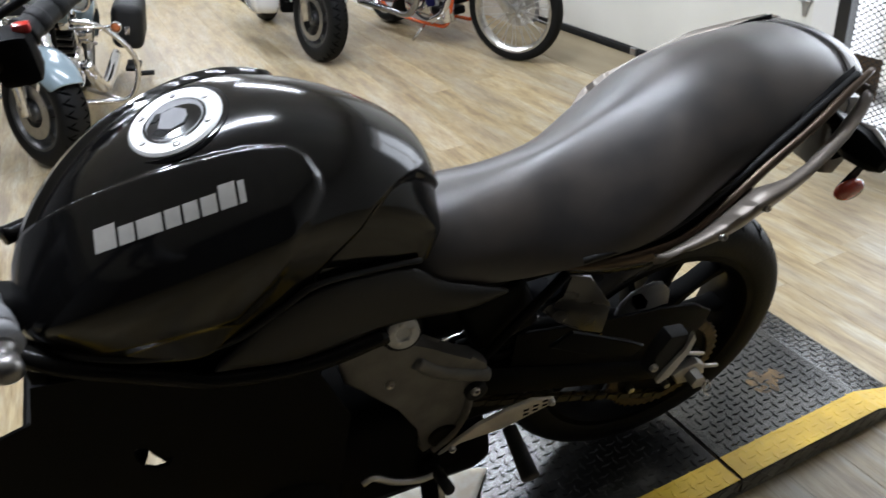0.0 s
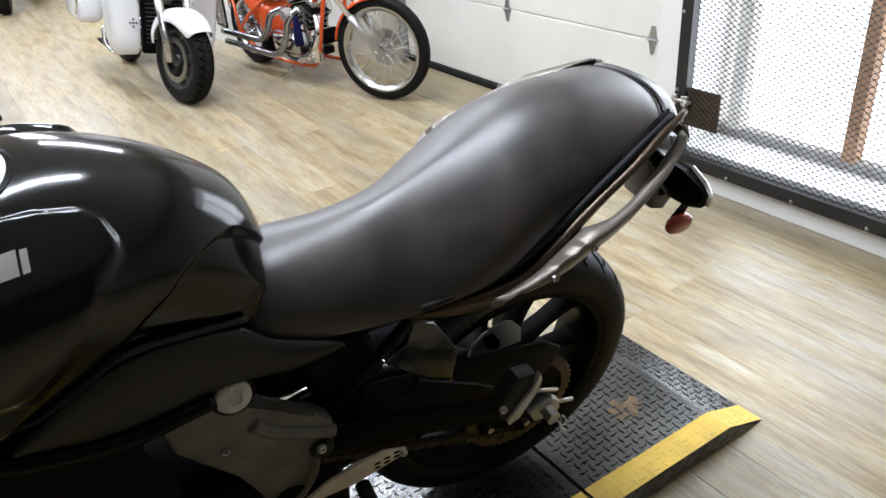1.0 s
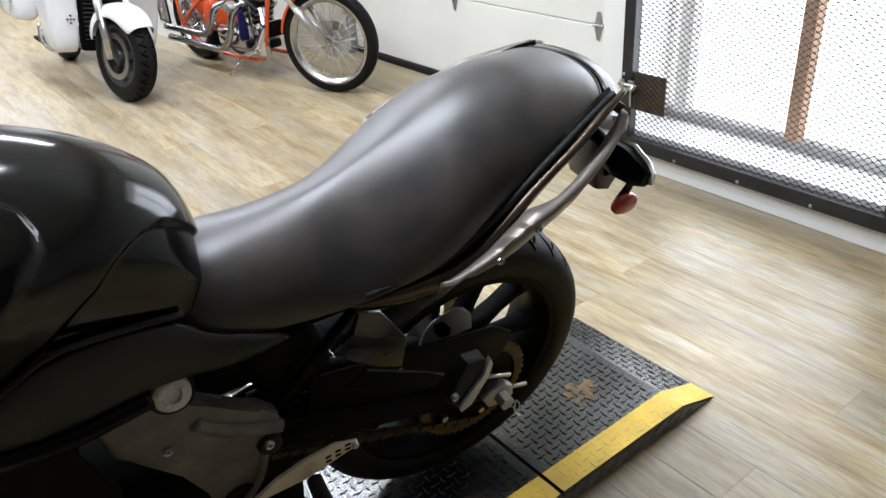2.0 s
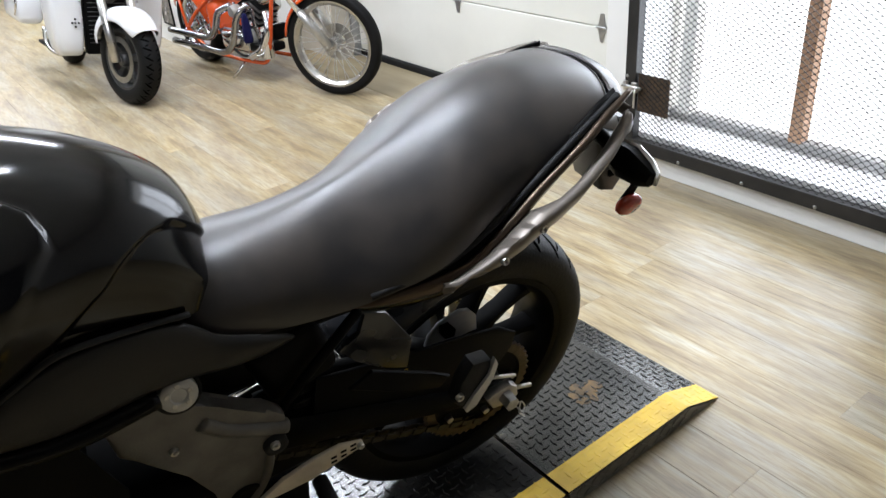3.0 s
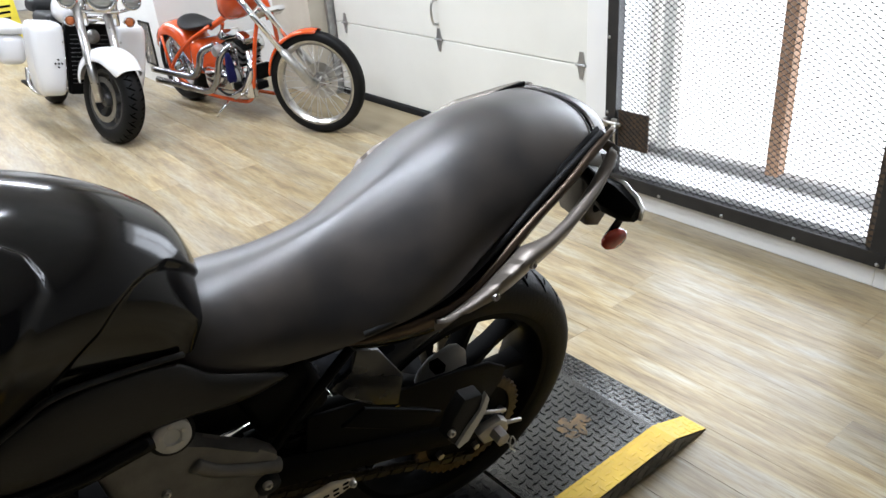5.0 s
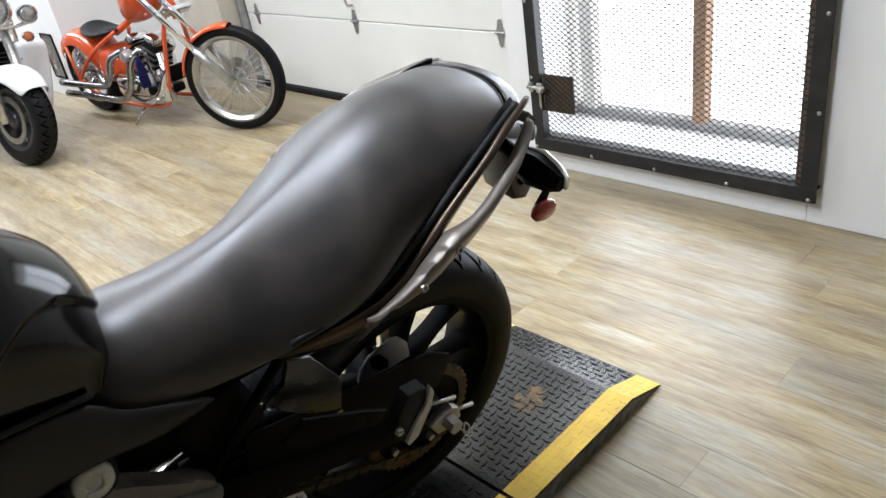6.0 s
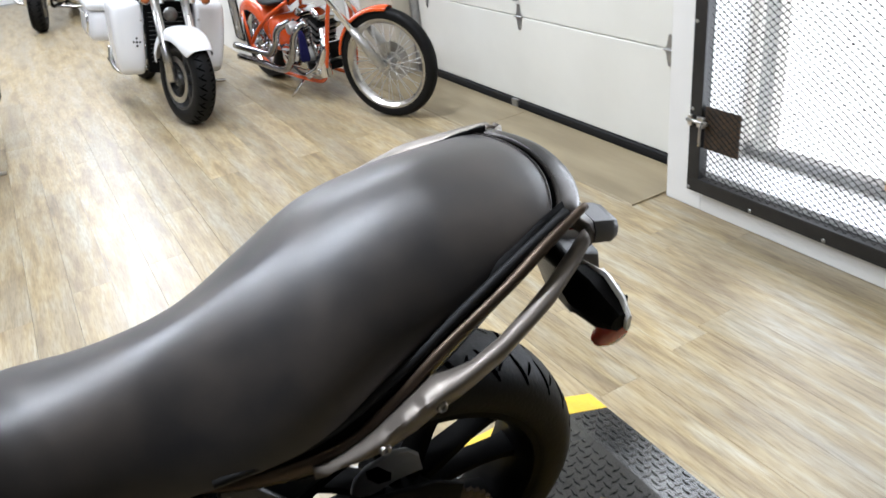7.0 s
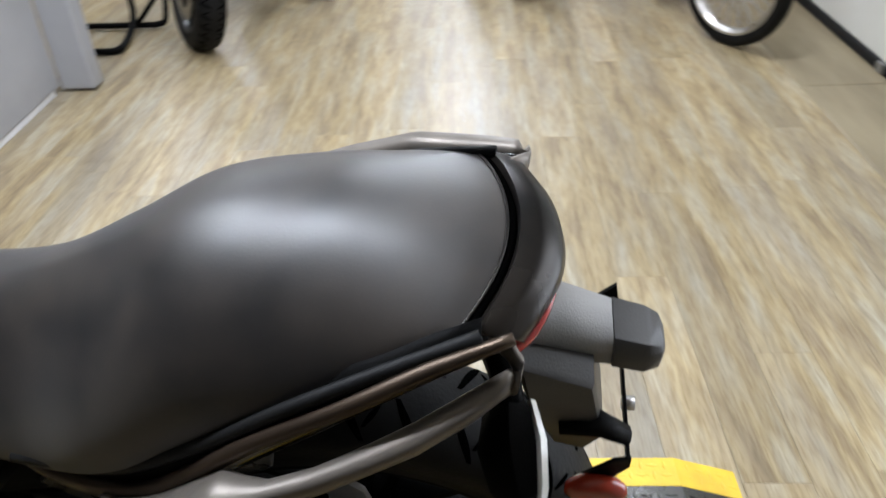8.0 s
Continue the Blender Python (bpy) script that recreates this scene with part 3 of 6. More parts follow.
# x, crown height, half width, lower edge
SEAT_TABLE = [
    (-0.505, 0.836, 0.084, 0.768), (-0.480, 0.843, 0.100, 0.757), (-0.420, 0.845, 0.106, 0.747), (-0.330, 0.850, 0.112, 0.735), (-0.240, 0.873, 0.130, 0.748),
    (-0.150, 0.912, 0.147, 0.778), (-0.060, 0.956, 0.145, 0.828), (0.040, 0.974, 0.134, 0.886), (0.110, 0.970, 0.117, 0.920), (0.165, 0.960, 0.102, 0.938), (0.188, 0.952, 0.094, 0.943),
]
# x, roundness across, roundness upwards
SEAT_SHAPE = [(-0.42, 0.92, 1.05), (-0.33, 1.02, 1.3), (-0.24, 1.25, 1.5), (-0.15, 1.3, 1.1), (-0.06, 1.1, 0.98), (0.04, 1.02, 1.25), (0.11, 0.96, 1.35), (0.18, 0.90, 1.1)]


def seat_ring(x, n=40):
    zt, w, zb = smooth_table(SEAT_TABLE, x)
    py, pz = smooth_table(SEAT_SHAPE, x)
    bow = 0.030 * min(max((x - 0.05) / 0.12, 0), 1)
    pts = []
    for k in range(n + 1):
        a = math.pi * k / n
        c, s = math.cos(a), math.sin(a)
        yy = abs(c) ** py
        pts.append(Vector((x + bow * (0.35 - yy * yy), -w * math.copysign(yy, c), zb + (zt - zb) * abs(s) ** pz)))
    for k in range(1, 8):
        t = k / 8
        pts.append(Vector((x - bow * 0.6, w * (1 - 2 * t) * 0.96, zb - 0.012 * math.sin(math.pi * t))))
    return pts


def tyre_profile(r, w, rim):
    prof = []
    for k in range(25):
        a = math.pi * k / 24
        rr = rim + (r - rim) * (0.10 + 0.90 * math.sin(a) ** 0.60)
        prof.append((rr, -w * math.cos(a) * (1 - 0.14 * (1 - math.sin(a)))))
    return prof


def build_wheel(parent, c, r, w, rim, rim_mat, spokes=5, wire=0, y=0.0, hub_r=0.05, thick=1.0, grooves=0, phase=0.36):
    """A wheel in the xz plane about (x, z) = c: tyre, rim, hub and spokes."""
    cx, cz = c
    bm = bmesh.new()
    prof = tyre_profile(r, w, rim)
    lathe(bm, prof + [(rim - 0.006, w * 0.7), (rim - 0.006, -w * 0.7)], (cx, y, cz), 80, closed=True)
    tyre = part("tyre", bm, TYRE, parent, "black rubber tyre")
    if grooves:
        for s in (-1, 1):
            bm = bmesh.new()
            for k in range(grooves):
                for (u0, u1, da, wd) in ((0.20, 0.44, 0.10, 0.012), (0.28, 0.40, -0.05, 0.008)):
                    a0 = 2 * math.pi * (k + (0.5 if wd < 0.008 else 0)) / grooves + (0.2 if s > 0 else 0)
                    rows = []
                    for q in range(7):
                        t = q / 6
                        ip = (u0 + (u1 - u0) * t) * 24
                        i = int(ip)
                        f = ip - i
                        rr = prof[i][0] * (1 - f) + prof[i + 1][0] * f + 0.0006
                        yy = prof[i][1] * (1 - f) + prof[i + 1][1] * f
                        aa = a0 + da * t
                        hw = wd / rr * 0.5 * math.sin(math.pi * min(max(t, 0.08), 0.92)) ** 0.5
                        rows.append([bm.verts.new((cx + rr * math.cos(aa + e), y - s * yy if s > 0 else y + yy, cz + rr * math.sin(aa + e))) for e in (-hw, hw)])
                    for p, q in zip(rows, rows[1:]):
                        bm.faces.new((p[0], p[1], q[1], q[0]))
            # black strips on the tyre surface paint the shade of the grooves
            tagged(part("tread_groove_shade", bm, RECESS_SHADE, tyre, "tread grooves drawn as black shade strips"), kind="stuff")
    bm = bmesh.new()
    ww = w * 0.80
    lathe(bm, [(rim + 0.004, -ww), (rim + 0.007, -ww + 0.008), (rim - 0.014, -ww + 0.016), (rim - 0.016, 0), (rim - 0.014, ww - 0.016), (rim + 0.007, ww - 0.008), (rim + 0.004, ww),
               (rim - 0.010, ww - 0.001), (rim - 0.018, ww - 0.010), (rim - 0.026, ww * 0.4), (rim - 0.026, -ww * 0.4), (rim - 0.018, -ww + 0.010), (rim - 0.010, -ww + 0.001)], (cx, y, cz), 72, closed=True)
    part("rim", bm, rim_mat, parent, angle=35)
    bm = bmesh.new()
    lathe(bm, [(hub_r * 0.5, -w * 0.95), (hub_r * 0.8, -w * 0.9), (hub_r, -w * 0.6), (hub_r * 0.8, 0), (hub_r, w * 0.6), (hub_r * 0.8, w * 0.9), (hub_r * 0.5, w * 0.95)], (cx, y, cz), 28)
    part("hub", bm, rim_mat, parent, angle=40)
    for k in range(spokes):
        a = 2 * math.pi * (k + phase) / spokes
        u, t, o = Vector((math.cos(a), 0, math.sin(a))), Vector((-math.sin(a), 0, math.cos(a))), Vector((cx, y, cz))
        secs = []
        for q, hw, th in ((hub_r * 0.7, 0.030, 0.026), ((hub_r + rim) / 2, 0.020, 0.019), (rim - 0.05, 0.021, 0.020), (rim - 0.02, 0.032, 0.024)):
            p = o + u * q
            secs.append([p + t * hw * thick * s1 + Vector((0, th * s2, 0)) for s1, s2 in ((-1, -0.5), (-0.7, -1), (0.7, -1), (1, -0.5), (1, 0.5), (0.7, 1), (-0.7, 1), (-1, 0.5))])
        part("spoke", loft(bmesh.new(), secs), rim_mat, parent, angle=50)
    for k in range(wire):
        a = 2 * math.pi * k / wire
        b = a + (0.42 if k % 4 < 2 else -0.42)
        s = 1 if k % 2 else -1
        p = Vector((cx + hub_r * 0.9 * math.cos(b), y + s * w * 0.7, cz + hub_r * 0.9 * math.sin(b)))
        q = Vector((cx + (rim - 0.02) * math.cos(a), y + s * 0.008, cz + (rim - 0.02) * math.sin(a)))
        part("spoke", tube(bmesh.new(), [p, q], 0.0023, 6), SPOKE, parent)
    return tyre


def axle_part(name, parent, c, half, label=""):
    return part(name, lathe(bmesh.new(), [(0.006, -half - 0.006), (0.012, -half), (0.012, half), (0.006, half + 0.006)], (c[0], 0, c[1]), 12), STEEL, parent, label)


def bolt(parent, p, r=0.008, dark=True, axis=None):
    """A countersunk hex bolt on the left flank."""
    bm = bmesh.new()
    lathe(bm, [(r * 0.45, -0.001), (r * 0.5, -0.004), (r * 0.85, -0.005), (r, -0.003), (r * 1.05, 0.002)], (0, 0, 0), 14, m=axis or Matrix.Identity(4))
    ob = part("bolt", bm, STEEL, parent, "bright socket bolt", angle=40)
    ob.location = p
    return ob


# x, forward slant of the flank per metre of depth
KNEE_SLANT = [(-0.80, 0.0), (-0.75, 0.2), (-0.685, 0.6), (-0.645, 0.7), (-0.605, 0.6), (-0.38, 0.6)]


def tank_ring(x, zt, ws, zs, w, zw, wb, zb):
    """Crown, shoulder (ws, zs), widest (w, zw) and foot (wb, zb), on both sides."""
    half = [(0.0, zt), (ws * 0.5, zt - (zt - zs) * 0.20), (ws, zs), (w * 0.94, zw + (zs - zw) * 0.50), (w, zw), (wb + (w - wb) * 0.55, (zw + zb) / 2), (wb + (w - wb) * 0.12, zb + (zw - zb) * 0.14), (wb, zb - 0.002)]
    sl = lerp_table(KNEE_SLANT, x)[0]
    at = lambda z: x - sl * max(0.945 - z, 0)
    pts = [Vector((at(z), y, z)) for y, z in half] + [Vector((at(zb), wb * 0.4, zb - 0.005)), Vector((at(zb), -wb * 0.4, zb - 0.005))]
    return pts + [Vector((at(z), -y, z)) for y, z in half[:0:-1]]


def mirror_pts(pts, s):
    return [(p[0], p[1] * s, p[2]) for p in pts]


def patch(bm, rows):
    """A skin over rows of points."""
    g = [[bm.verts.new(p) for p in r] for r in rows]
    for a, b in zip(g, g[1:]):
        for k in range(len(a) - 1):
            bm.faces.new((a[k], a[k + 1], b[k + 1], b[k]))
    return bm


def shell(name, rows, material, parent, thick=0.004, label="", sub=1):
    ob = part(name, patch(bmesh.new(), rows), material, parent, label)
    md = ob.modifiers.new("thick", "SOLIDIFY")
    md.thickness, md.offset = thick, 0
    if sub:
        ms = ob.modifiers.new("sub", "SUBSURF")
        ms.levels = ms.render_levels = sub
    return ob


def flat_bar(bm, pts, hs, ths):
    """A cast bar of chamfered section along points: half heights and half thicknesses."""
    rings = []
    for i, p in enumerate(pts):
        d = (pts[min(i + 1, len(pts) - 1)] - pts[max(i - 1, 0)]).normalized()
        u = (Vector((0, 0, 1)) - d * d.z).normalized()
        w = d.cross(u)
        rings.append([p + u * a * hs[i] + w * c * ths[i] for a, c in ((1, 0.35), (0.62, 1), (-0.62, 1), (-1, 0.35), (-1, -0.35), (-0.62, -1), (0.62, -1), (1, -0.35))])
    return loft(bm, rings)


# creases of the tank flank in (x, height less half width): the raised front flank and the sunk knee panel
FLANK = [(-1.02, 0.70), (-1.02, 0.925), (-0.92, 0.936), (-0.85, 0.945), (-0.80, 0.948), (-0.74, 0.952), (-0.68, 0.952), (-0.634, 0.943), (-0.617, 0.923), (-0.609, 0.889), (-0.611, 0.862), (-0.63, 0.83), (-0.65, 0.795), (-0.668, 0.762), (-0.69, 0.735), (-0.73, 0.70)]
KNEE_PANEL = [(-0.64, 0.735), (-0.60, 0.769), (-0.575, 0.79), (-0.553, 0.818), (-0.527, 0.845), (-0.508, 0.859), (-0.48, 0.868), (-0.445, 0.85), (-0.38, 0.80), (-0.38, 0.60), (-0.64, 0.60)]


def inside_depth(px, pq, poly):
    """Signed distance of points to a closed outline, positive inside."""
    best = np.full(len(px), 9.0)
    inside = np.zeros(len(px), bool)
    for (ax, aq), (bx, bq) in zip(poly, poly[1:] + poly[:1]):
        dx, dq = bx - ax, bq - aq
        t = np.clip(((px - ax) * dx + (pq - aq) * dq) / (dx * dx + dq * dq), 0, 1)
        best = np.minimum(best, np.hypot(px - ax - t * dx, pq - aq - t * dq))
        if dq:
            inside ^= ((aq > pq) != (bq > pq)) & (px < ax + dx * (pq - aq) / dq)
    return np.where(inside, best, -best)


def press_tank(tank):
    """Work the pressed creases into the smooth tank."""
    ev = tank.evaluated_get(bpy.context.evaluated_depsgraph_get())
    me = bpy.data.meshes.new_from_object(ev)
    n = len(me.vertices)
    co, nrm = np.empty(n * 3), np.empty(n * 3)
    me.vertices.foreach_get("co", co)
    me.vertices.foreach_get("normal", nrm)
    co, nrm = co.reshape(-1, 3), nrm.reshape(-1, 3)
    q = co[:, 2] - np.abs(co[:, 1])
    d = inside_depth(co[:, 0], q, FLANK)
    soft = 0.008 + 0.010 * np.clip((0.93 - q) / 0.10, 0, 1)
    step = np.clip(d / soft + 0.5, 0, 1)
    step = step * step * (3 - 2 * step)
    amp = 0.3 + 0.7 * np.clip((q - 0.84) / 0.08, 0, 1)
    move = amp * (0.0050 * step * np.exp(-np.maximum(d, 0) / 0.05) - 0.0045 * (1 - step) * np.exp(-np.maximum(-d, 0) / 0.035))
    k = np.clip((inside_depth(co[:, 0], q, KNEE_PANEL) + 0.002) / 0.010, 0, 1)
    move -= 0.0065 * k * k * (3 - 2 * k)
    me.vertices.foreach_set("co", (co + nrm * move[:, None]).ravel())
    me.update()
    tank.modifiers.clear()
    tank.data = me
    for f in me.polygons:
        f.use_smooth = True


def build_tank(bike):
    T = [(-0.975, 0.875, 0.05, 0.868, 0.065, 0.852, 0.05, 0.836), (-0.955, 0.910, 0.080, 0.895, 0.115, 0.872, 0.10, 0.836), (-0.905, 0.968, 0.100, 0.948, 0.155, 0.902, 0.140, 0.838),
         (-0.835, 1.018, 0.112, 0.995, 0.176, 0.922, 0.158, 0.816), (-0.75, 1.050, 0.113, 1.026, 0.182, 0.930, 0.162, 0.802), (-0.685, 1.060, 0.108, 1.036, 0.178, 0.940, 0.158, 0.816), (-0.648, 1.056, 0.104, 1.028, 0.171, 0.940, 0.154, 0.832),
         (-0.605, 1.046, 0.100, 1.014, 0.150, 0.930, 0.146, 0.838), (-0.55, 1.022, 0.096, 0.988, 0.134, 0.915, 0.134, 0.830), (-0.50, 0.990, 0.092, 0.955, 0.124, 0.900, 0.124, 0.822), (-0.455, 0.950, 0.086, 0.922, 0.117, 0.880, 0.118, 0.815),
         (-0.42, 0.912, 0.078, 0.890, 0.110, 0.860, 0.112, 0.810), (-0.392, 0.878, 0.066, 0.864, 0.098, 0.845, 0.104, 0.808), (-0.384, 0.850, 0.05, 0.842, 0.08, 0.832, 0.092, 0.806)]
    tank = part("fuel_tank", loft(bmesh.new(), [tank_ring(*r) for r in T]), TANKBLACK, bike, "gloss black fuel tank", sub=4)
    press_tank(tank)
    # filler cap
    tilt = pose(-0.740, -0.012, 1.037, 4, -14, 0) @ pose(0, 0, 0, -90, 0, 0)
    bm = bmesh.new()
    lathe(bm, [(0.0365, -0.002), (0.0365, -0.0075), (0.038, -0.0085), (0.052, -0.009), (0.0555, -0.0065), (0.056, 0.004)], n=48)
    cap = part("filler_cap", bm, CAPSTEEL, tank, "brushed steel filler cap ring", angle=35)
    cap.matrix_basis = tilt
    part("cap_base", lathe(bmesh.new(), [(0.02, -0.004), (0.0625, -0.004), (0.064, 0.006)], n=48), BLACKMETAL, cap)
    part("lock_disc", lathe(bmesh.new(), [(0.0006, -0.0088), (0.034, -0.0088), (0.0355, -0.0075), (0.0355, 0.0)], n=40), LOCKGREY, cap, "grey plastic lock disc", smooth=False)
    bm = bmesh.new()
    prism(bm, [(-0.020, -0.008), (-0.006, -0.019), (0.010, -0.016), (0.016, -0.005), (0.016, 0.006), (0.004, 0.018), (-0.012, 0.016)], -0.0118, -0.008, 0.0008)
    part("lock_flap", bm, LOCKGREY, cap, smooth=False)
    bm = bmesh.new()
    prism(bm, [(-0.026, -0.012), (-0.018, -0.022), (-0.006, -0.020), (-0.020, -0.006)], -0.0102, -0.0086)
    prism(bm, [(-0.026, 0.010), (-0.020, 0.007), (-0.010, 0.018), (-0.018, 0.021)], -0.0102, -0.0086)
    part("flap_recess", bm, BLACKMETAL, cap, smooth=False)
    for k in range(6):
        a = 2 * math.pi * (k + 0.4) / 6
        bm = bmesh.new()
        lathe(bm, [(0.0016, -0.0094), (0.0036, -0.0098), (0.004, -0.0085)], (0.044 * math.cos(a), 0, 0.044 * math.sin(a)), 10)
        part("cap_screw", bm, GUNMETAL, cap)
    # maker's mark as plain silver blocks that lie on the flank
    bpy.context.view_layer.update()
    ev = tank.evaluated_get(bpy.context.evaluated_depsgraph_get())

    def on_flank(x, v, s):
        base = Vector((x, s * (0.158 - 0.64 * v), 0.968 + 0.77 * v))
        hit, p, nrm, _ = ev.ray_cast(base + Vector((0, s * 0.77, 0.64)) * 0.3, Vector((0, -s * 0.77, -0.64)))
        return p + nrm * 0.0007 if hit else base

    for s in (-1, 1):
        u = 0.0
        for wd, hgt in ((0.0235, 0.026), (0.0165, 0.0195), (0.0265, 0.0195), (0.0165, 0.0195), (0.0155, 0.0195), (0.0165, 0.0195), (0.0175, 0.026), (0.007, 0.024)):
            rows = []
            for q in range(6):
                v = hgt * q / 5
                rows.append([on_flank(-0.852 + u + wd * k / 4 + v * 0.1, 0.0266 + (u + wd * k / 4) * 0.10 + v, s) for k in range(5)])
            part("mark_block", patch(bmesh.new(), rows), SILVERPRINT, tank, "plain silver mark")
            u += wd + 0.003
    return tank


def build_seat_and_tail(bike):
    n = 84
    bm = bmesh.new()
    loft(bm, [seat_ring(-0.505 + 0.693 * k / n) for k in range(n + 1)])
    seat = part("seat", bm, SEAT, bike, "black vinyl stepped seat", angle=60)
    bm = bmesh.new()
    for y in (0.018, 0.040):
        lathe(bm, [(0.001, -0.004), (0.0035, -0.003), (0.005, 0.0)], (0, 0, 0), 12, m=pose(0.166, y, 0.958 - y * 0.1, -90))
    part("seat_stud", bm, BLACKPLASTIC, seat, "small black stud")
    # piping on the rear edge of the seat, a black tube for the shade in the gap, and the band of the end cowl
    edge = seat_ring(0.188)[2:39]
    part("seat_piping", tube(bmesh.new(), [p + Vector((0.0005, 0, 0.0004)) for p in edge], 0.0016, 6), COWL, seat, "worn shiny edge piping")
    part("seat_gap_shade", tube(bmesh.new(), [p + Vector((0.0045, 0, -0.003)) for p in edge], 0.0035, 8), RECESS_SHADE, bike, "black tube as the shade in the gap behind the seat")
    mid = Vector((0.19, 0, 0.925))
    secs = []
    for dx, k, dz in ((0.008, 0.90, -0.004), (0.0085, 1.015, -0.001), (0.011, 1.035, 0.001), (0.024, 1.03, -0.001), (0.036, 1.00, -0.006), (0.044, 0.95, -0.014), (0.047, 0.88, -0.024), (0.044, 0.80, -0.030)):
        ring = [Vector((mid.x + (p.x - mid.x) + dx, p.y * k, mid.z + (p.z - mid.z) * k + dz)) for p in seat_ring(0.188, 28)[:29]]
        foot = [Vector((0.165 + dx * 0.7, y * ring[0].y, 0.912 + dz * 0.5)) for y in (-0.6, 0.0, 0.6)]
        secs.append(ring + foot)
    cowl = part("tail_cowl", loft(bmesh.new(), secs), COWL, bike, "satin black tail cowl", angle=50)
    # tail lamp lip
    bm = bmesh.new()
    tube(bm, curve([(0.203, -0.086, 0.911), (0.219, -0.070, 0.916), (0.231, -0.042, 0.923), (0.235, 0, 0.927), (0.231, 0.042, 0.923), (0.219, 0.070, 0.914), (0.203, 0.080, 0.905)]), 0.007, 10)
    part("tail_lamp", bm, RED, bike, "red tail lamp lens")
    for s in (-1, 1):
        # metallic trim line under the seat
        ctrl = [(-0.280, -0.105, 0.728), (-0.207, -0.133, 0.741), (-0.14, -0.149, 0.752), (-0.095, -0.156, 0.774), (-0.05, -0.156, 0.813), (0.010, -0.152, 0.864), (0.09, -0.140, 0.908), (0.15, -0.122, 0.934), (0.208, -0.103, 0.951)]
        wid = [0.002, 0.010, 0.014, 0.012, 0.0085, 0.0065, 0.006, 0.006, 0.004]
        if s > 0:
            ctrl = [(x, y, z - 0.026 * min(max(x / 0.08, 0), 1)) for x, y, z in ctrl]
        pts = curve(mirror_pts(ctrl, -s if s < 0 else -0.90), 6)
        rad = []
        for i in range(len(pts)):
            q = i / 6
            j = min(int(q), len(wid) - 2)
            rad.append(wid[j] + (wid[j + 1] - wid[j]) * (q - j))
        part("tail_trim", flat_bar(bmesh.new(), pts, rad, [min(r, 0.007) for r in rad]), TITAN, bike, "bronze-grey metallic trim")
        # black shell that carries the seat down to the trim
        low = [(p.x, p.y, p.z) for p in pts]
        rows = []
        for k in range(15):
            x = -0.275 + 0.46 * k / 14
            zt, w, zb = lerp_table(SEAT_TABLE, x)
            ly, lz = lerp_table(low, x)
            top, foot = Vector((x, s * w * 0.94, zb + 0.012)), Vector((x, ly * 0.985, lz))
            rows.append([top, top.lerp(foot, 0.5) + Vector((0, -s * 0.004, 0)), foot])
        shell("seat_base", rows, BLACKPLASTIC, bike, 0.004, "black seat base", sub=0)
        # black cowl below the trim
        up = curve(mirror_pts([(-0.27, -0.102, 0.722), (-0.20, -0.130, 0.734), (-0.10, -0.151, 0.764), (-0.02, -0.153, 0.832), (0.07, -0.141, 0.892), (0.15, -0.118, 0.926), (0.21, -0.098, 0.944)], -s), 3)
        lo = curve(mirror_pts([(-0.26, -0.092, 0.700), (-0.19, -0.120, 0.700), (-0.10, -0.146, 0.728), (-0.02, -0.140, 0.795), (0.07, -0.124, 0.852), (0.15, -0.100, 0.892), (0.205, -0.080, 0.915)], -s), 3)
        shell("tail_side", [[u, (u + l) / 2 + Vector((0, 0.004 * s, 0)), l] for u, l in zip(up, lo)], TAILGLOSS, bike, 0.004, "gloss black tail side cover")
        # rubber line between seat and trim
        part("seat_seam", tube(bmesh.new(), curve(mirror_pts([(-0.25, -0.124, 0.752), (-0.14, -0.141, 0.778), (-0.05, -0.146, 0.835), (0.04, -0.138, 0.894), (0.11, -0.122, 0.924), (0.185, -0.101, 0.948)], -s if s < 0 else -0.96), 5), 0.006 if s < 0 else 0.003, 8), RUBBER, bike)
        # grab rail: a casting with a bolted outer face and a top face that widens into a web towards the front
        table = [(-0.150, -0.160, 0.752, 0.757, 0.006, 0.755), (-0.138, -0.174, 0.757, 0.766, 0.014, 0.760), (-0.110, -0.193, 0.770, 0.795, 0.035, 0.768), (-0.080, -0.205, 0.789, 0.824, 0.046, 0.785), (-0.045, -0.2055, 0.803, 0.844, 0.047, 0.812),
                 (-0.012, -0.202, 0.817, 0.856, 0.042, 0.840), (0.008, -0.200, 0.822, 0.860, 0.032, 0.848), (0.030, -0.196, 0.828, 0.866, 0.022, 0.857), (0.066, -0.188, 0.838, 0.874, 0.021, 0.868),
                 (0.106, -0.176, 0.854, 0.886, 0.023, 0.882), (0.140, -0.163, 0.864, 0.896, 0.024, 0.894), (0.180, -0.142, 0.880, 0.911, 0.023, 0.910), (0.204, -0.126, 0.892, 0.921, 0.020, 0.919)]
        lift = lambda x: 0.016 * min(max((x - 0.03) / 0.07, -0.6), 1) if s > 0 else 0.0
        secs = []
        for i in range(len(table) - 1):
            for q in range(4 if i < len(table) - 2 else 5):
                f = q / 4
                x, y, zl, zr, wi, zi = (u + (v - u) * f for u, v in zip(table[i], table[i + 1]))
                prof = [(y + 0.015, zl - 0.001), (y + 0.010, zl + 0.003), (y + 0.004, (zl + zr) / 2), (y, zr - 0.005), (y + 0.004, zr + 0.001), (y + wi - 0.004, zi + 0.004), (y + wi, zi - 0.001), (y + wi, zi - 0.012), (y + wi - 0.004, zi - 0.018), (y + 0.018, zl + 0.002)]
                secs.append([Vector((x, -s * yy, zz + lift(x))) for yy, zz in prof])
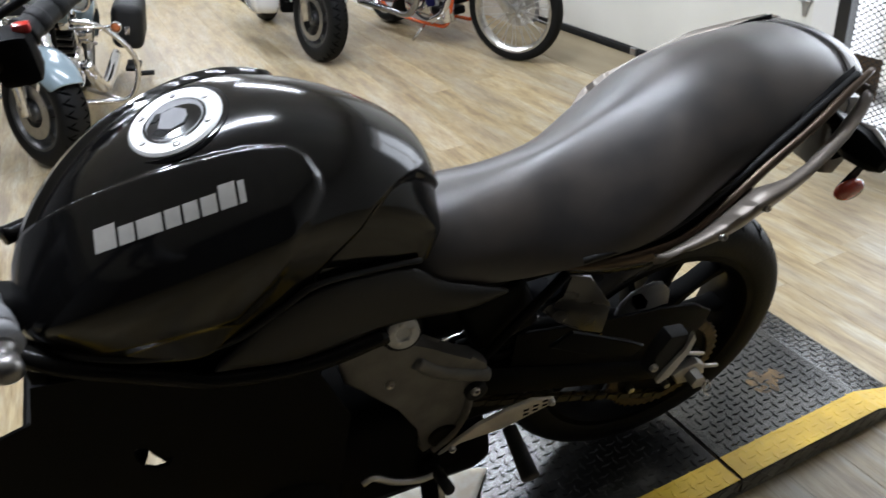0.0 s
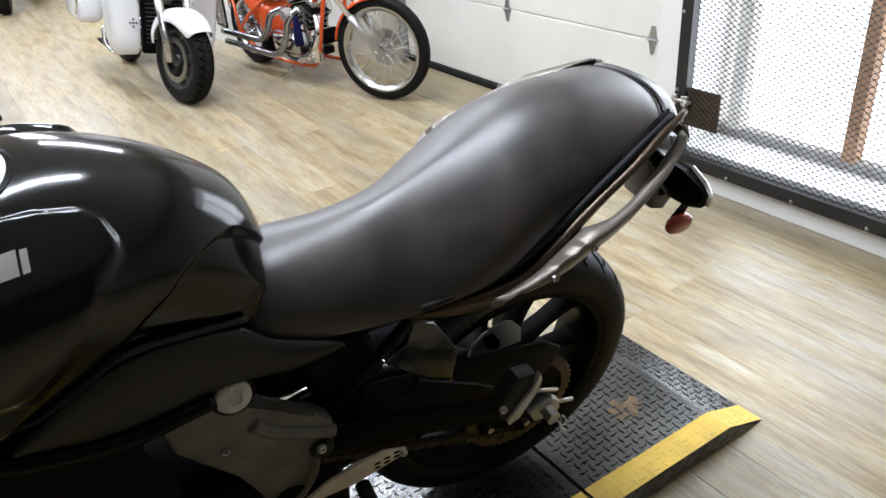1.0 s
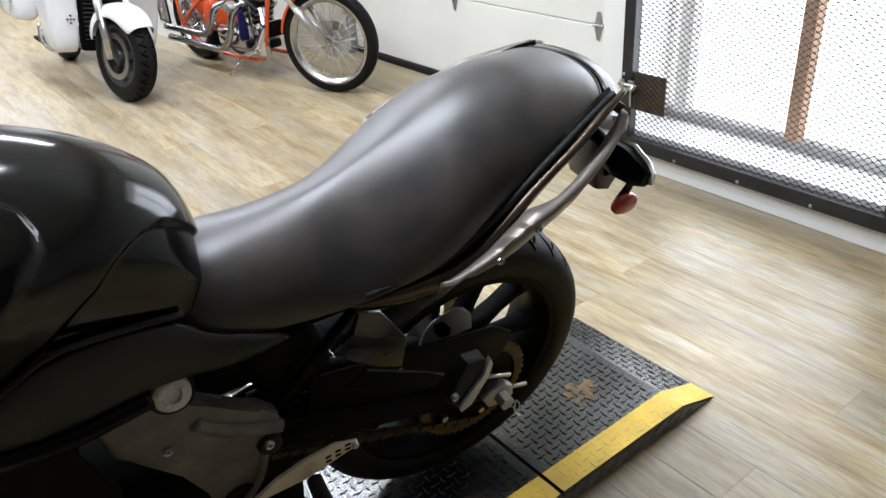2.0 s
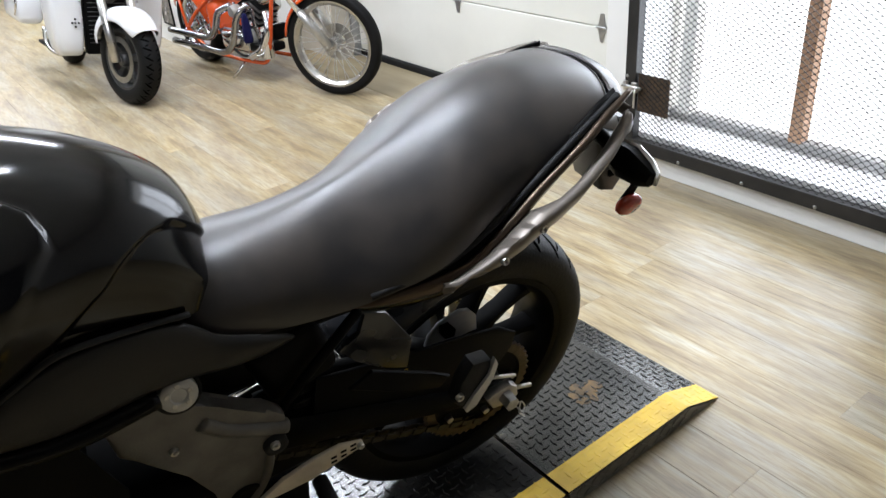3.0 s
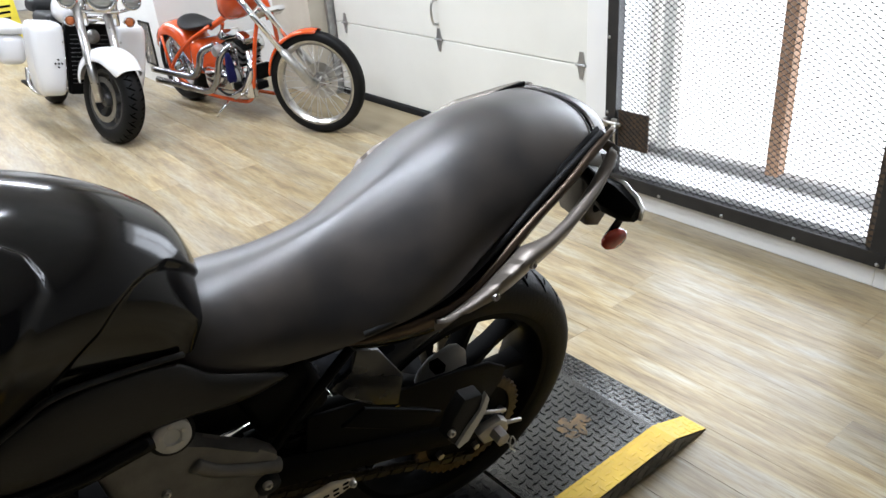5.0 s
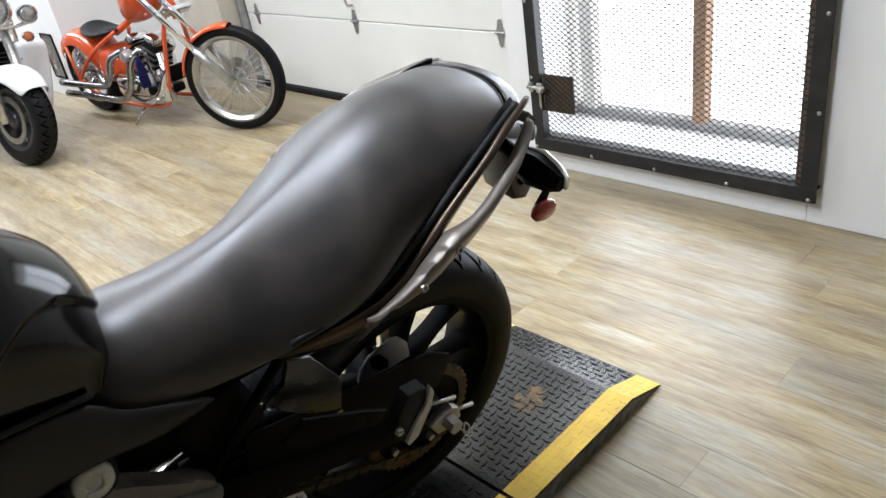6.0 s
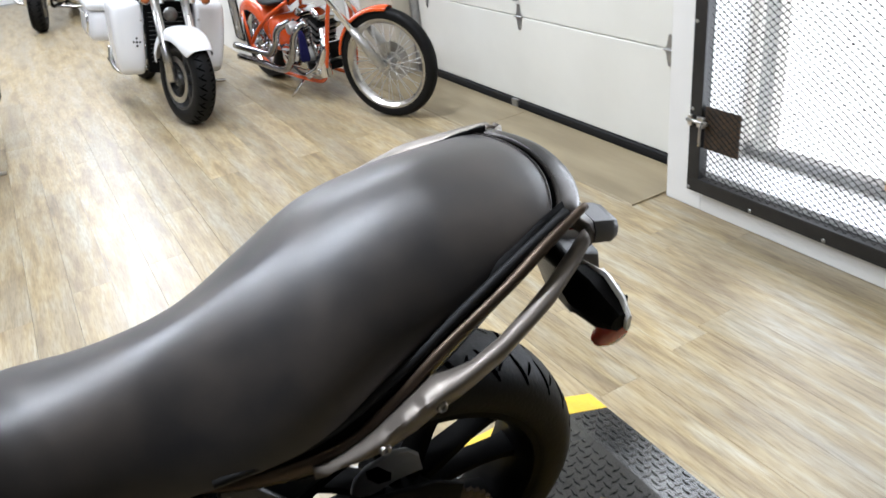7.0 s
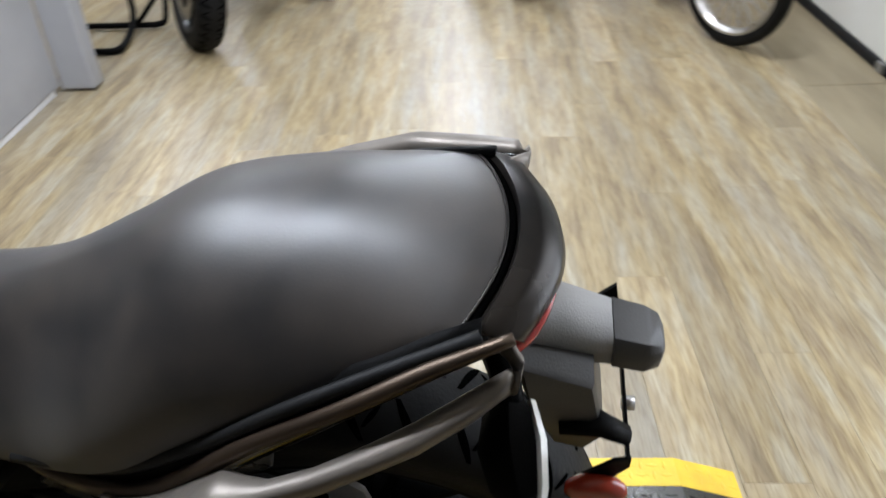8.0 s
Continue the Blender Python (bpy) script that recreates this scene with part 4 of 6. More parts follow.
        for x, y, z, k in ((0.212, -0.113, 0.911, 1.0), (0.214, -0.103, 0.914, 0.9), (0.205, -0.092, 0.920, 0.85), (0.190, -0.080, 0.924, 0.8)):
            ring = []
            for j in range(10):
                a = 2 * math.pi * (j + 6.5) / 10
                ring.append(Vector((x + 0.006 * k * math.sin(a) * 0.3, -s * (y + 0.008 * k * math.cos(a)), z + lift(x) + 0.011 * k * math.sin(a))))
            secs.append(ring)
        rail = part("grab_rail", loft(bmesh.new(), secs), RAIL, bike, "bronze-grey cast grab rail", angle=85)
        if s < 0:
            for p in ((-0.082, -0.2020, 0.807), (-0.017, -0.1995, 0.837)):
                b = bolt(rail, p, 0.0062)
                b.rotation_euler = (radians(-14), 0, 0)
        # lamp stalk and wedge-shaped turn signal with its lens at the rear
        sig = part("turn_signal", tube(bmesh.new(), mirror_pts([(0.195, -0.055, 0.862), (0.203, -0.080, 0.852), (0.206, -0.100, 0.842)], -s), [0.015, 0.012, 0.014], 12), BLACKPLASTIC, bike, "black turn signal with a clear lens")

        drop = -0.03 if s > 0 else 0.0

        def wedge(rows):
            return loft(bmesh.new(), [[Vector((x + drop, s * y, z + drop)) for x, z in ((xa, (za + zb) / 2), (xa + (xb - xa) * 0.18, za + (zb - za) * 0.18), (xa + (xb - xa) * 0.55, za), (xb, za + 0.003), (xb, zb - 0.003), (xa + (xb - xa) * 0.55, zb), (xa + (xb - xa) * 0.18, zb - (zb - za) * 0.18))] for y, xa, xb, za, zb in rows])

        part("housing", wedge([(0.088, 0.192, 0.216, 0.828, 0.852), (0.102, 0.184, 0.222, 0.816, 0.860), (0.130, 0.182, 0.227, 0.806, 0.861), (0.160, 0.194, 0.229, 0.806, 0.849), (0.176, 0.210, 0.229, 0.812, 0.838)]), BLACKPLASTIC, sig, angle=35)
        part("lens", wedge([(0.094, 0.217, 0.226, 0.824, 0.858), (0.130, 0.224, 0.235, 0.806, 0.863), (0.162, 0.227, 0.237, 0.807, 0.851), (0.181, 0.228, 0.234, 0.813, 0.838)]), GLASSWHITE, sig, "clear lens", angle=35)
    # fender tail, lamp box, plate holder
    secs = []
    for x, hw, z0, z1 in ((0.16, 0.046, 0.838, 0.896), (0.22, 0.036, 0.818, 0.864), (0.292, 0.028, 0.800, 0.838)):
        secs.append([Vector((x, y * hw + 0.004, z0 + (z1 - z0) * z)) for y, z in ((-1, 0.15), (-1, 0.7), (-0.75, 1), (0.75, 1), (1, 0.7), (1, 0.15), (0.7, 0), (-0.7, 0))])
    fend = part("fender_tail", loft(bmesh.new(), secs), FENDERGREY, bike, "grey plastic fender tail", angle=60)
    secs = []
    for x, hw, z0, z1 in ((0.293, 0.030, 0.800, 0.838), (0.322, 0.029, 0.792, 0.829), (0.335, 0.024, 0.795, 0.823), (0.340, 0.014, 0.800, 0.815)):
        secs.append([Vector((x, y * hw + 0.004, z0 + (z1 - z0) * z)) for y, z in ((-1, 0.15), (-1, 0.7), (-0.75, 1), (0.75, 1), (1, 0.7), (1, 0.15), (0.7, 0), (-0.7, 0))])
    part("plate_lamp", loft(bmesh.new(), secs), LAMPGREY, fend, "dark grey plate lamp housing", angle=50)
    bm = bmesh.new()
    prism(bm, [(0.205, 0.850), (0.276, 0.822), (0.292, 0.738), (0.276, 0.712), (0.246, 0.722), (0.226, 0.776)], -0.062, 0.020, 0.008)
    part("mud_flap", bm, LAMPGREY, bike, "dark grey plastic mud flap", angle=40)
    bm = bmesh.new()
    box(bm, (0.312, 0.006, 0.742), (0.003, 0.178, 0.012), 0.001)
    hold = part("plate_holder", bm, BLACKMETAL, bike, "thin black number plate frame", smooth=False)
    for y in (-0.06, 0.05):
        part("holder_bracket", tube(bmesh.new(), [(0.25, y, 0.76), (0.285, y, 0.765), (0.312, y, 0.745)], [0.007, 0.009, 0.007], 8, flat=1.6), BLACKMETAL, hold)
    bm = bmesh.new()
    prism(bm, [(0.268, 0.728), (0.308, 0.772), (0.314, 0.738), (0.290, 0.724)], 0.094, 0.098)
    part("holder_ear", bm, BLACKMETAL, hold, smooth=False)
    bm = bmesh.new()
    prism(bm, [(0.268, 0.704), (0.300, 0.744), (0.314, 0.750), (0.314, 0.734), (0.296, 0.702)], -0.086, -0.082)
    part("holder_ear", bm, BLACKMETAL, hold, smooth=False)
    for y in (-0.022, 0.05):
        bm = bmesh.new()
        lathe(bm, [(0.003, -0.006), (0.007, -0.006), (0.007, 0.006), (0.003, 0.006)], (0, 0, 0), 10, m=pose(0.316, y, 0.738, 0, 0, 90))
        part("bolt", bm, STEEL, hold)
    secs = []
    for x, r in ((-0.011, 0.020), (-0.006, 0.0265), (0.002, 0.0265), (0.008, 0.021), (0.0105, 0.010)):
        secs.append([Vector((0.287 + 1.1 * r * math.cos(a), -0.092 + x, 0.700 + 0.75 * r * math.sin(a))) for a in (2 * math.pi * k / 20 for k in range(20))])
    part("side_reflector", loft(bmesh.new(), secs), AMBERRED, hold, "red oval reflector")


def build_rear_end(bike):
    wheel = axle_part("rear_wheel", bike, AXLE, 0.125, "black cast rear wheel with paired spokes")
    wheel.location.y = WHEEL_Y
    build_wheel(wheel, AXLE, R_TYRE, 0.082, R_TYRE - 0.082, BLACKMETAL, spokes=10, hub_r=0.055, thick=0.45, grooves=30, phase=0.917)
    # sprocket, disc
    bm = bmesh.new()
    prof = []
    n = 44
    for k in range(n * 2):
        r = 0.116 if k % 2 else 0.124
        prof.append((AXLE[0] + r * math.cos(math.pi * k / n), AXLE[1] + r * math.sin(math.pi * k / n)))
    inner = [(AXLE[0] + 0.100 * math.cos(math.pi * k / n), AXLE[1] + 0.100 * math.sin(math.pi * k / n)) for k in range(n * 2)]
    y0, y1 = -0.112, -0.106
    v = [[bm.verts.new((x, y, z)) for x, z in ring] for ring, y in ((prof, y0), (prof, y1), (inner, y1), (inner, y0))]
    for a, b in ((0, 1), (1, 2), (2, 3), (3, 0)):
        for k in range(n * 2):
            bm.faces.new((v[a][k], v[a][(k + 1) % (n * 2)], v[b][(k + 1) % (n * 2)], v[b][k]))
    part("sprocket", bm, SPROCKET, wheel, "rusty steel sprocket ring", smooth=False)
    bm = bmesh.new()
    lathe(bm, [(0.04, -0.104), (0.102, -0.106), (0.102, -0.098), (0.04, -0.094)], (AXLE[0], 0, AXLE[1]), 40)
    part("sprocket_carrier", bm, BLACKMETAL, wheel, angle=30)
    for k in range(5):
        a = 2 * math.pi * k / 5
        bm = bmesh.new()
        lathe(bm, [(0.004, -0.118), (0.008, -0.117), (0.008, -0.104)], (AXLE[0] + 0.080 * math.cos(a), 0, AXLE[1] + 0.080 * math.sin(a)), 6)
        part("sprocket_nut", bm, STEEL, wheel, smooth=False)
    bm = bmesh.new()
    lathe(bm, [(0.070, 0.098), (0.112, 0.098), (0.112, 0.103), (0.070, 0.103)], (AXLE[0], 0, AXLE[1]), 48, closed=True)
    part("brake_disc", bm, STEEL, wheel, angle=30)
    # swingarm beams and arch
    for s in (-1, 1):
        secs = []
        for x, z, h in ((-0.455, 0.520, 0.040), (-0.30, 0.462, 0.034), (-0.14, 0.402, 0.030), (0.0, 0.350, 0.026), (0.075, 0.328, 0.022)):
            c = Vector((x, WHEEL_Y + s * 0.125, z))
            secs.append([c + Vector((0, y * 0.017, zz * h)) for y, zz in ((-1, -0.7), (-0.6, -1), (0.6, -1), (1, -0.7), (1, 0.7), (0.6, 1), (-0.6, 1), (-1, 0.7))])
        arm = part("swingarm", loft(bmesh.new(), secs), BLACKMETAL, bike, "black swingarm beam", angle=50)
        # axle block
        bm = bmesh.new()
        yb = WHEEL_Y + s * 0.150
        prism(bm, [(-0.003, 0.358), (0.016, 0.369), (0.051, 0.373), (0.068, 0.358), (0.074, 0.331), (0.056, 0.316), (0.015, 0.322)], yb - 0.010, yb + 0.010, 0.005)
        part("axle_block", bm, ALU, arm, "cast aluminium axle block", angle=40)
        bm = bmesh.new()
        lathe(bm, [(0.010, s * 0.186), (0.016, s * 0.184), (0.017, s * 0.150)], (0.040, WHEEL_Y, 0.346), 6)
        part("axle_nut", bm, ALU, arm, smooth=False)
        part("adjuster_bolt", tube(bmesh.new(), [(0.07, WHEEL_Y + s * 0.146, 0.338), (0.115, WHEEL_Y + s * 0.146, 0.322)], 0.0045, 8), STEEL, arm)
    part("split_pin", tube(bmesh.new(), curve([(0.055, -0.139, 0.325), (0.062, -0.149, 0.318), (0.072, -0.145, 0.322), (0.066, -0.139, 0.334), (0.060, -0.145, 0.312), (0.070, -0.151, 0.300)], 4), 0.0016, 6), STEEL, bike)
    # bracing arch over the left beam
    part("swingarm_arch", tube(bmesh.new(), curve([(-0.42, -0.066, 0.560), (-0.28, -0.069, 0.560), (-0.14, -0.073, 0.500), (-0.03, -0.079, 0.425), (0.03, -0.083, 0.375)]), 0.017, 10), BLACKMETAL, bike)
    part("swingarm_bridge", tube(bmesh.new(), [(-0.30, -0.08, 0.500), (-0.30, 0.16, 0.500)], 0.035, 12), BLACKMETAL, bike)
    # chain: two runs of links
    bm = bmesh.new()
    for za, zb in ((0.560, 0.438), (0.462, 0.230)):
        a, b = Vector((-0.50, -0.070, za)), Vector((0.03, -0.070, zb))
        nlk = int((b - a).length / 0.0159)
        d = (b - a).normalized()
        ang = math.atan2(-(b - a).z, (b - a).x)
        for k in range(nlk):
            c = a + d * (k + 0.5) * 0.0159
            yo = 0.007 if k % 2 else 0.0045
            for s in (-1, 1):
                box(bm, c + Vector((0, s * yo, 0)), (0.0225, 0.0022, 0.013), m=Matrix.Rotation(ang, 4, "Y"))
    tagged(part("chain", bm, CHAIN, bike, "oily steel drive chain", smooth=False), kind="stuff")
    # plate added to keep the space between the chain runs black
    bm = bmesh.new()
    prism(bm, [(-0.46, 0.565), (-0.28, 0.520), (-0.12, 0.470), (-0.09, 0.41), (-0.12, 0.36), (-0.26, 0.385), (-0.46, 0.455)], -0.055, -0.049, 0.002)
    part("swingarm_dark_fill", bm, BLACKPLASTIC, bike, "black plate that fills the dark between the chain runs", angle=40)
    # chain guard and hugger
    bm = bmesh.new()
    prism(bm, [(-0.33, 0.590), (-0.178, 0.556), (-0.065, 0.539), (0.022, 0.521), (0.066, 0.486), (0.060, 0.451), (0.036, 0.423), (0.018, 0.403), (-0.035, 0.370), (-0.227, 0.430), (-0.34, 0.500)], -0.094, -0.088, 0.002)
    part("chain_guard", bm, BLACKPLASTIC, bike, "black chain guard", angle=40)
    part("brake_rod", tube(bmesh.new(), [(0.005, -0.112, 0.413), (0.067, -0.108, 0.380)], 0.004, 8), STEEL, bike, "bright steel rod")
    rows = []
    for k in range(9):
        a = radians(100 + 9.5 * k)
        r = R_TYRE + 0.020
        x, z = AXLE[0] + r * math.cos(a), AXLE[1] + r * math.sin(a)
        xi, zi = AXLE[0] + (r - 0.05) * math.cos(a), AXLE[1] + (r - 0.05) * math.sin(a)
        rows.append([(xi, WHEEL_Y - 0.098, zi), (x, WHEEL_Y - 0.085, z), (x, WHEEL_Y, z + 0.008), (x, WHEEL_Y + 0.085, z), (xi, WHEEL_Y + 0.098, zi)])
    shell("inner_fender", rows, GLOSSPLASTIC, bike, 0.004, "gloss black inner fender")
    # shock and battery box under the seat
    part("undertray", box(bmesh.new(), (-0.30, 0, 0.725), (0.32, 0.17, 0.09), 0.025), BLACKPLASTIC, bike, angle=50)
    part("battery_box", box(bmesh.new(), (-0.36, 0.0, 0.640), (0.12, 0.19, 0.13), 0.02, m=Matrix.Rotation(radians(-18), 4, "Y")), BLACKPLASTIC, bike, angle=50)
    part("tail_floor", box(bmesh.new(), (0.03, 0, 0.84), (0.34, 0.15, 0.035), 0.012, m=Matrix.Rotation(radians(-22), 4, "Y")), BLACKPLASTIC, bike, angle=50)
    # cast bracket and inner panel behind the strut
    bm = bmesh.new()
    prism(bm, [(-0.084, 0.455), (-0.077, 0.481), (-0.056, 0.503), (-0.011, 0.515), (0.009, 0.508), (0.027, 0.485), (0.032, 0.446), (-0.014, 0.451), (-0.052, 0.434), (-0.073, 0.440)], -0.022, -0.012, 0.003)
    brk = part("cast_bracket", bm, ENGINELIGHT, bike, "grey cast bracket", angle=40)
    bm = bmesh.new()
    prism(bm, [(-0.059, 0.503), (-0.040, 0.504), (-0.020, 0.475), (-0.022, 0.457), (-0.043, 0.461), (-0.057, 0.484)], -0.0245, -0.0225, 0.0008)
    # black plate on the bracket's face paints the dark of its hole
    part("bracket_hole_shade", bm, RECESS_SHADE, brk, angle=40)
    bm = bmesh.new()
    prism(bm, [(-0.252, 0.700), (-0.211, 0.680), (-0.163, 0.596), (-0.170, 0.530), (-0.211, 0.550), (-0.264, 0.600), (-0.295, 0.634), (-0.281, 0.647), (-0.254, 0.653)], -0.100, -0.090, 0.004)
    part("inner_panel", bm, GLOSSPLASTIC, bike, "gloss dark grey inner panel", angle=40)
    # passenger peg with its hanger
    bm = bmesh.new()
    prism(bm, [(-0.30, 0.600), (-0.20, 0.535), (-0.135, 0.505), (-0.115, 0.525), (-0.15, 0.550), (-0.26, 0.620)], -0.146, -0.138, 0.003)
    hang = part("peg_hanger", bm, BLACKMETAL, bike, "black footpeg hanger", angle=40)
    bm = bmesh.new()
    prism(bm, [(-0.069, 0.580), (-0.063, 0.566), (-0.069, 0.539), (-0.094, 0.503), (-0.114, 0.480), (-0.131, 0.506), (-0.123, 0.549), (-0.103, 0.586)], -0.188, -0.160, 0.005)
    peg = part("passenger_peg", bm, RUBBER, hang, "black rubber folding footpeg", angle=40)
    bm = bmesh.new()
    prism(bm, [(-0.065, 0.586), (-0.057, 0.568), (-0.062, 0.538), (-0.091, 0.484), (-0.110, 0.476), (-0.115, 0.486), (-0.098, 0.515), (-0.072, 0.549), (-0.067, 0.576)], -0.194, -0.186, 0.0015)
    part("peg_plate", bm, CAPSTEEL, peg, "worn aluminium plate", angle=40)
    bolt(hang, (-0.128, -0.192, 0.527), 0.007)
    # frame strut
    part("seat_strut", tube(bmesh.new(), [(-0.265, -0.112, 0.722), (-0.396, -0.106, 0.575)], 0.008, 10), BLACKMETAL, bike, "black frame strut")
    part("suspension_link", box(bmesh.new(), (-0.40, 0.02, 0.375), (0.22, 0.15, 0.12), 0.03), BLACKMETAL, bike, "black suspension linkage", angle=50)
    part("exhaust_elbow", tube(bmesh.new(), curve([(-0.46, -0.03, 0.52), (-0.40, -0.05, 0.555), (-0.33, -0.05, 0.560), (-0.27, -0.04, 0.55)]), 0.020, 12), CHROME, bike, "bright metal pipe")
    bm = bmesh.new()
    box(bm, (-0.175, -0.0955, 0.519), (0.015, 0.002, 0.008), 0.0005)
    part("marker_tag", bm, YELLOW, bike, "small yellow tag", smooth=False)


def build_engine(bike):
    # side panels under the tank
    for s in (-1, 1):
        up = mirror_pts([(-0.778, -0.152, 0.786), (-0.735, -0.156, 0.820), (-0.700, -0.156, 0.848), (-0.636, -0.148, 0.872), (-0.562, -0.128, 0.846), (-0.490, -0.110, 0.822), (-0.478, -0.110, 0.784), (-0.425, -0.112, 0.757), (-0.360, -0.112, 0.730)], -s)
        lo = mirror_pts([(-0.778, -0.150, 0.778), (-0.72, -0.157, 0.766), (-0.68, -0.158, 0.758), (-0.63, -0.152, 0.752), (-0.56, -0.140, 0.752), (-0.51, -0.130, 0.738), (-0.467, -0.124, 0.722), (-0.41, -0.120, 0.712), (-0.366, -0.114, 0.722)], -s)
        shell("side_panel", [[Vector(u), (Vector(u) * 0.6 + Vector(l) * 0.4) + Vector((0, 0.010 * s, 0)), Vector(l)] for u, l in zip(up, lo)], PANEL, bike, 0.004, "satin grey side panel")
        part("tank_seam", tube(bmesh.new(), curve(mirror_pts([(-0.955, -0.104, 0.849), (-0.905, -0.141, 0.851), (-0.835, -0.156, 0.833), (-0.75, -0.158, 0.826), (-0.685, -0.155, 0.853), (-0.636, -0.150, 0.872), (-0.562, -0.128, 0.850), (-0.492, -0.110, 0.826)], -s), 5), 0.004, 8), RUBBER, bike)
        part("frame_rail", tube(bmesh.new(), curve(mirror_pts([(-0.99, -0.10, 0.860), (-0.945, -0.13, 0.848), (-0.905, -0.142, 0.830), (-0.825, -0.150, 0.790), (-0.77, -0.153, 0.762), (-0.66, -0.151, 0.738), (-0.555, -0.138, 0.736)], -s)), 0.013, 12), FRAMEGLOSS, bike, "gloss black frame rail")
        part("frame_downtube", tube(bmesh.new(), curve(mirror_pts([(-0.66, -0.130, 0.70), (-0.74, -0.128, 0.60), (-0.80, -0.12, 0.50), (-0.86, -0.11, 0.42)], -s)), 0.016, 12), BLACKMETAL, bike)
    # crankcase, cylinders, head
    eng = part("engine", box(bmesh.new(), (-0.66, 0, 0.40), (0.36, 0.27, 0.26), 0.06), BLACKMETAL, bike, "black twin engine", angle=50)
    for k in range(7):
        part("cylinder_fin", box(bmesh.new(), (-0.78, 0, 0.535 + k * 0.022), (0.20, 0.255, 0.007), 0.003), BLACKMETAL, eng, smooth=False)
    part("cylinder", box(bmesh.new(), (-0.78, 0, 0.62), (0.17, 0.22, 0.24), 0.03), BLACKMETAL, eng, angle=50)
    part("air_duct", box(bmesh.new(), (-0.84, 0, 0.80), (0.28, 0.26, 0.10), 0.03), BLACKPLASTIC, bike, angle=50)
    part("airbox", box(bmesh.new(), (-0.66, 0, 0.745), (0.44, 0.20, 0.10), 0.03), BLACKPLASTIC, bike, angle=50)
    part("injector_rack", box(bmesh.new(), (-0.47, 0, 0.66), (0.16, 0.16, 0.12), 0.03), BLACKPLASTIC, bike, angle=50)
    bm = bmesh.new()
    lathe(bm, [(0.02, -0.158), (0.070, -0.155), (0.084, -0.142), (0.090, -0.120)], (-0.735, 0, 0.40), 36)
    part("generator_cover", bm, BLACKMETAL, eng, "black generator cover", angle=40)
    # grey frame bracket round the pivot
    out = [(-0.627, 0.703), (-0.611, 0.715), (-0.556, 0.714), (-0.509, 0.688), (-0.491, 0.658), (-0.468, 0.637), (-0.420, 0.615), (-0.395, 0.584), (-0.394, 0.552), (-0.424, 0.551), (-0.431, 0.534), (-0.420, 0.495), (-0.441, 0.437), (-0.508, 0.398), (-0.518, 0.426), (-0.509, 0.479), (-0.544, 0.544), (-0.589, 0.607), (-0.619, 0.640)]
    bm = bmesh.new()
    prism(bm, out, -0.128, -0.100, 0.007)
    brk = part("frame_bracket", bm, ENGINE, bike, "grey cast frame bracket", angle=40)
    part("bracket_rib", tube(bmesh.new(), curve([(-0.512, -0.126, 0.644), (-0.482, -0.126, 0.61), (-0.441, -0.126, 0.584), (-0.396, -0.126, 0.56)]), 0.012, 10), ENGINE, brk)
    part("bracket_rib", tube(bmesh.new(), curve([(-0.424, -0.126, 0.533), (-0.433, -0.126, 0.477), (-0.455, -0.126, 0.432), (-0.491, -0.126, 0.402)]), 0.008, 10), ENGINE, brk)
    bm = bmesh.new()
    lathe(bm, [(0.016, -0.112), (0.026, -0.114), (0.029, -0.108), (0.029, -0.095)], (-0.472, -0.017, 0.435), 20)
    part("bracket_eye", bm, BLACKMETAL, brk)
    # bright pivot cap
    bm = bmesh.new()
    lathe(bm, [(0.003, -0.010), (0.010, -0.0105), (0.012, -0.013), (0.021, -0.0135), (0.0245, -0.011), (0.0255, -0.002)], n=28)
    cap = part("pivot_cap", bm, CAPSTEEL, brk, "bright aluminium pivot cap", angle=40)
    cap.matrix_basis = pose(-0.530, -0.122, 0.717, -14, 0, 0)
    for k in range(5):
        a = 2 * math.pi * k / 5 + 0.3
        part("cap_dimple", lathe(bmesh.new(), [(0.002, -0.0140), (0.0038, -0.0141), (0.0042, -0.010)], (0.0155 * math.cos(a), 0, 0.0155 * math.sin(a)), 8), STEEL, cap)
    bm = bmesh.new()
    lathe(bm, [(0.0265, -0.002), (0.031, -0.006), (0.032, 0.012)], n=28)
    rub = part("cap_seat", bm, RUBBER, cap)
    bolt(brk, (-0.554, -0.1285, 0.613), 0.0065)
    bolt(brk, (-0.420, -0.1375, 0.542), 0.0075)
    part("linkage_boss", lathe(bmesh.new(), [(0.012, -0.137), (0.019, -0.136), (0.021, -0.105)], (-0.417, 0, 0.534), 18), RUBBER, brk)
    # rider's heel guard, stand and lever
    bm = bmesh.new()
    prism(bm, [(-0.285, 0.477), (-0.292, 0.464), (-0.375, 0.441), (-0.453, 0.445), (-0.490, 0.426), (-0.470, 0.442), (-0.421, 0.476), (-0.367, 0.489), (-0.325, 0.494)], -0.157, -0.150, 0.002)
    guard = part("heel_guard", bm, GUARD, bike, "worn aluminium heel guard", angle=40)
    for k in range(3):
        for j in range(2):
            bm = bmesh.new()
            box(bm, (-0.337 + 0.017 * k, -0.1574, 0.462 + 0.011 * j + 0.004 * k), (0.010, 0.002, 0.0045), 0.0008)
            part("slot", bm, BLACKMETAL, guard, smooth=False)
    for p in ((-0.291, -0.158, 0.473), (-0.468, -0.158, 0.436)):
        bolt(guard, p, 0.006)
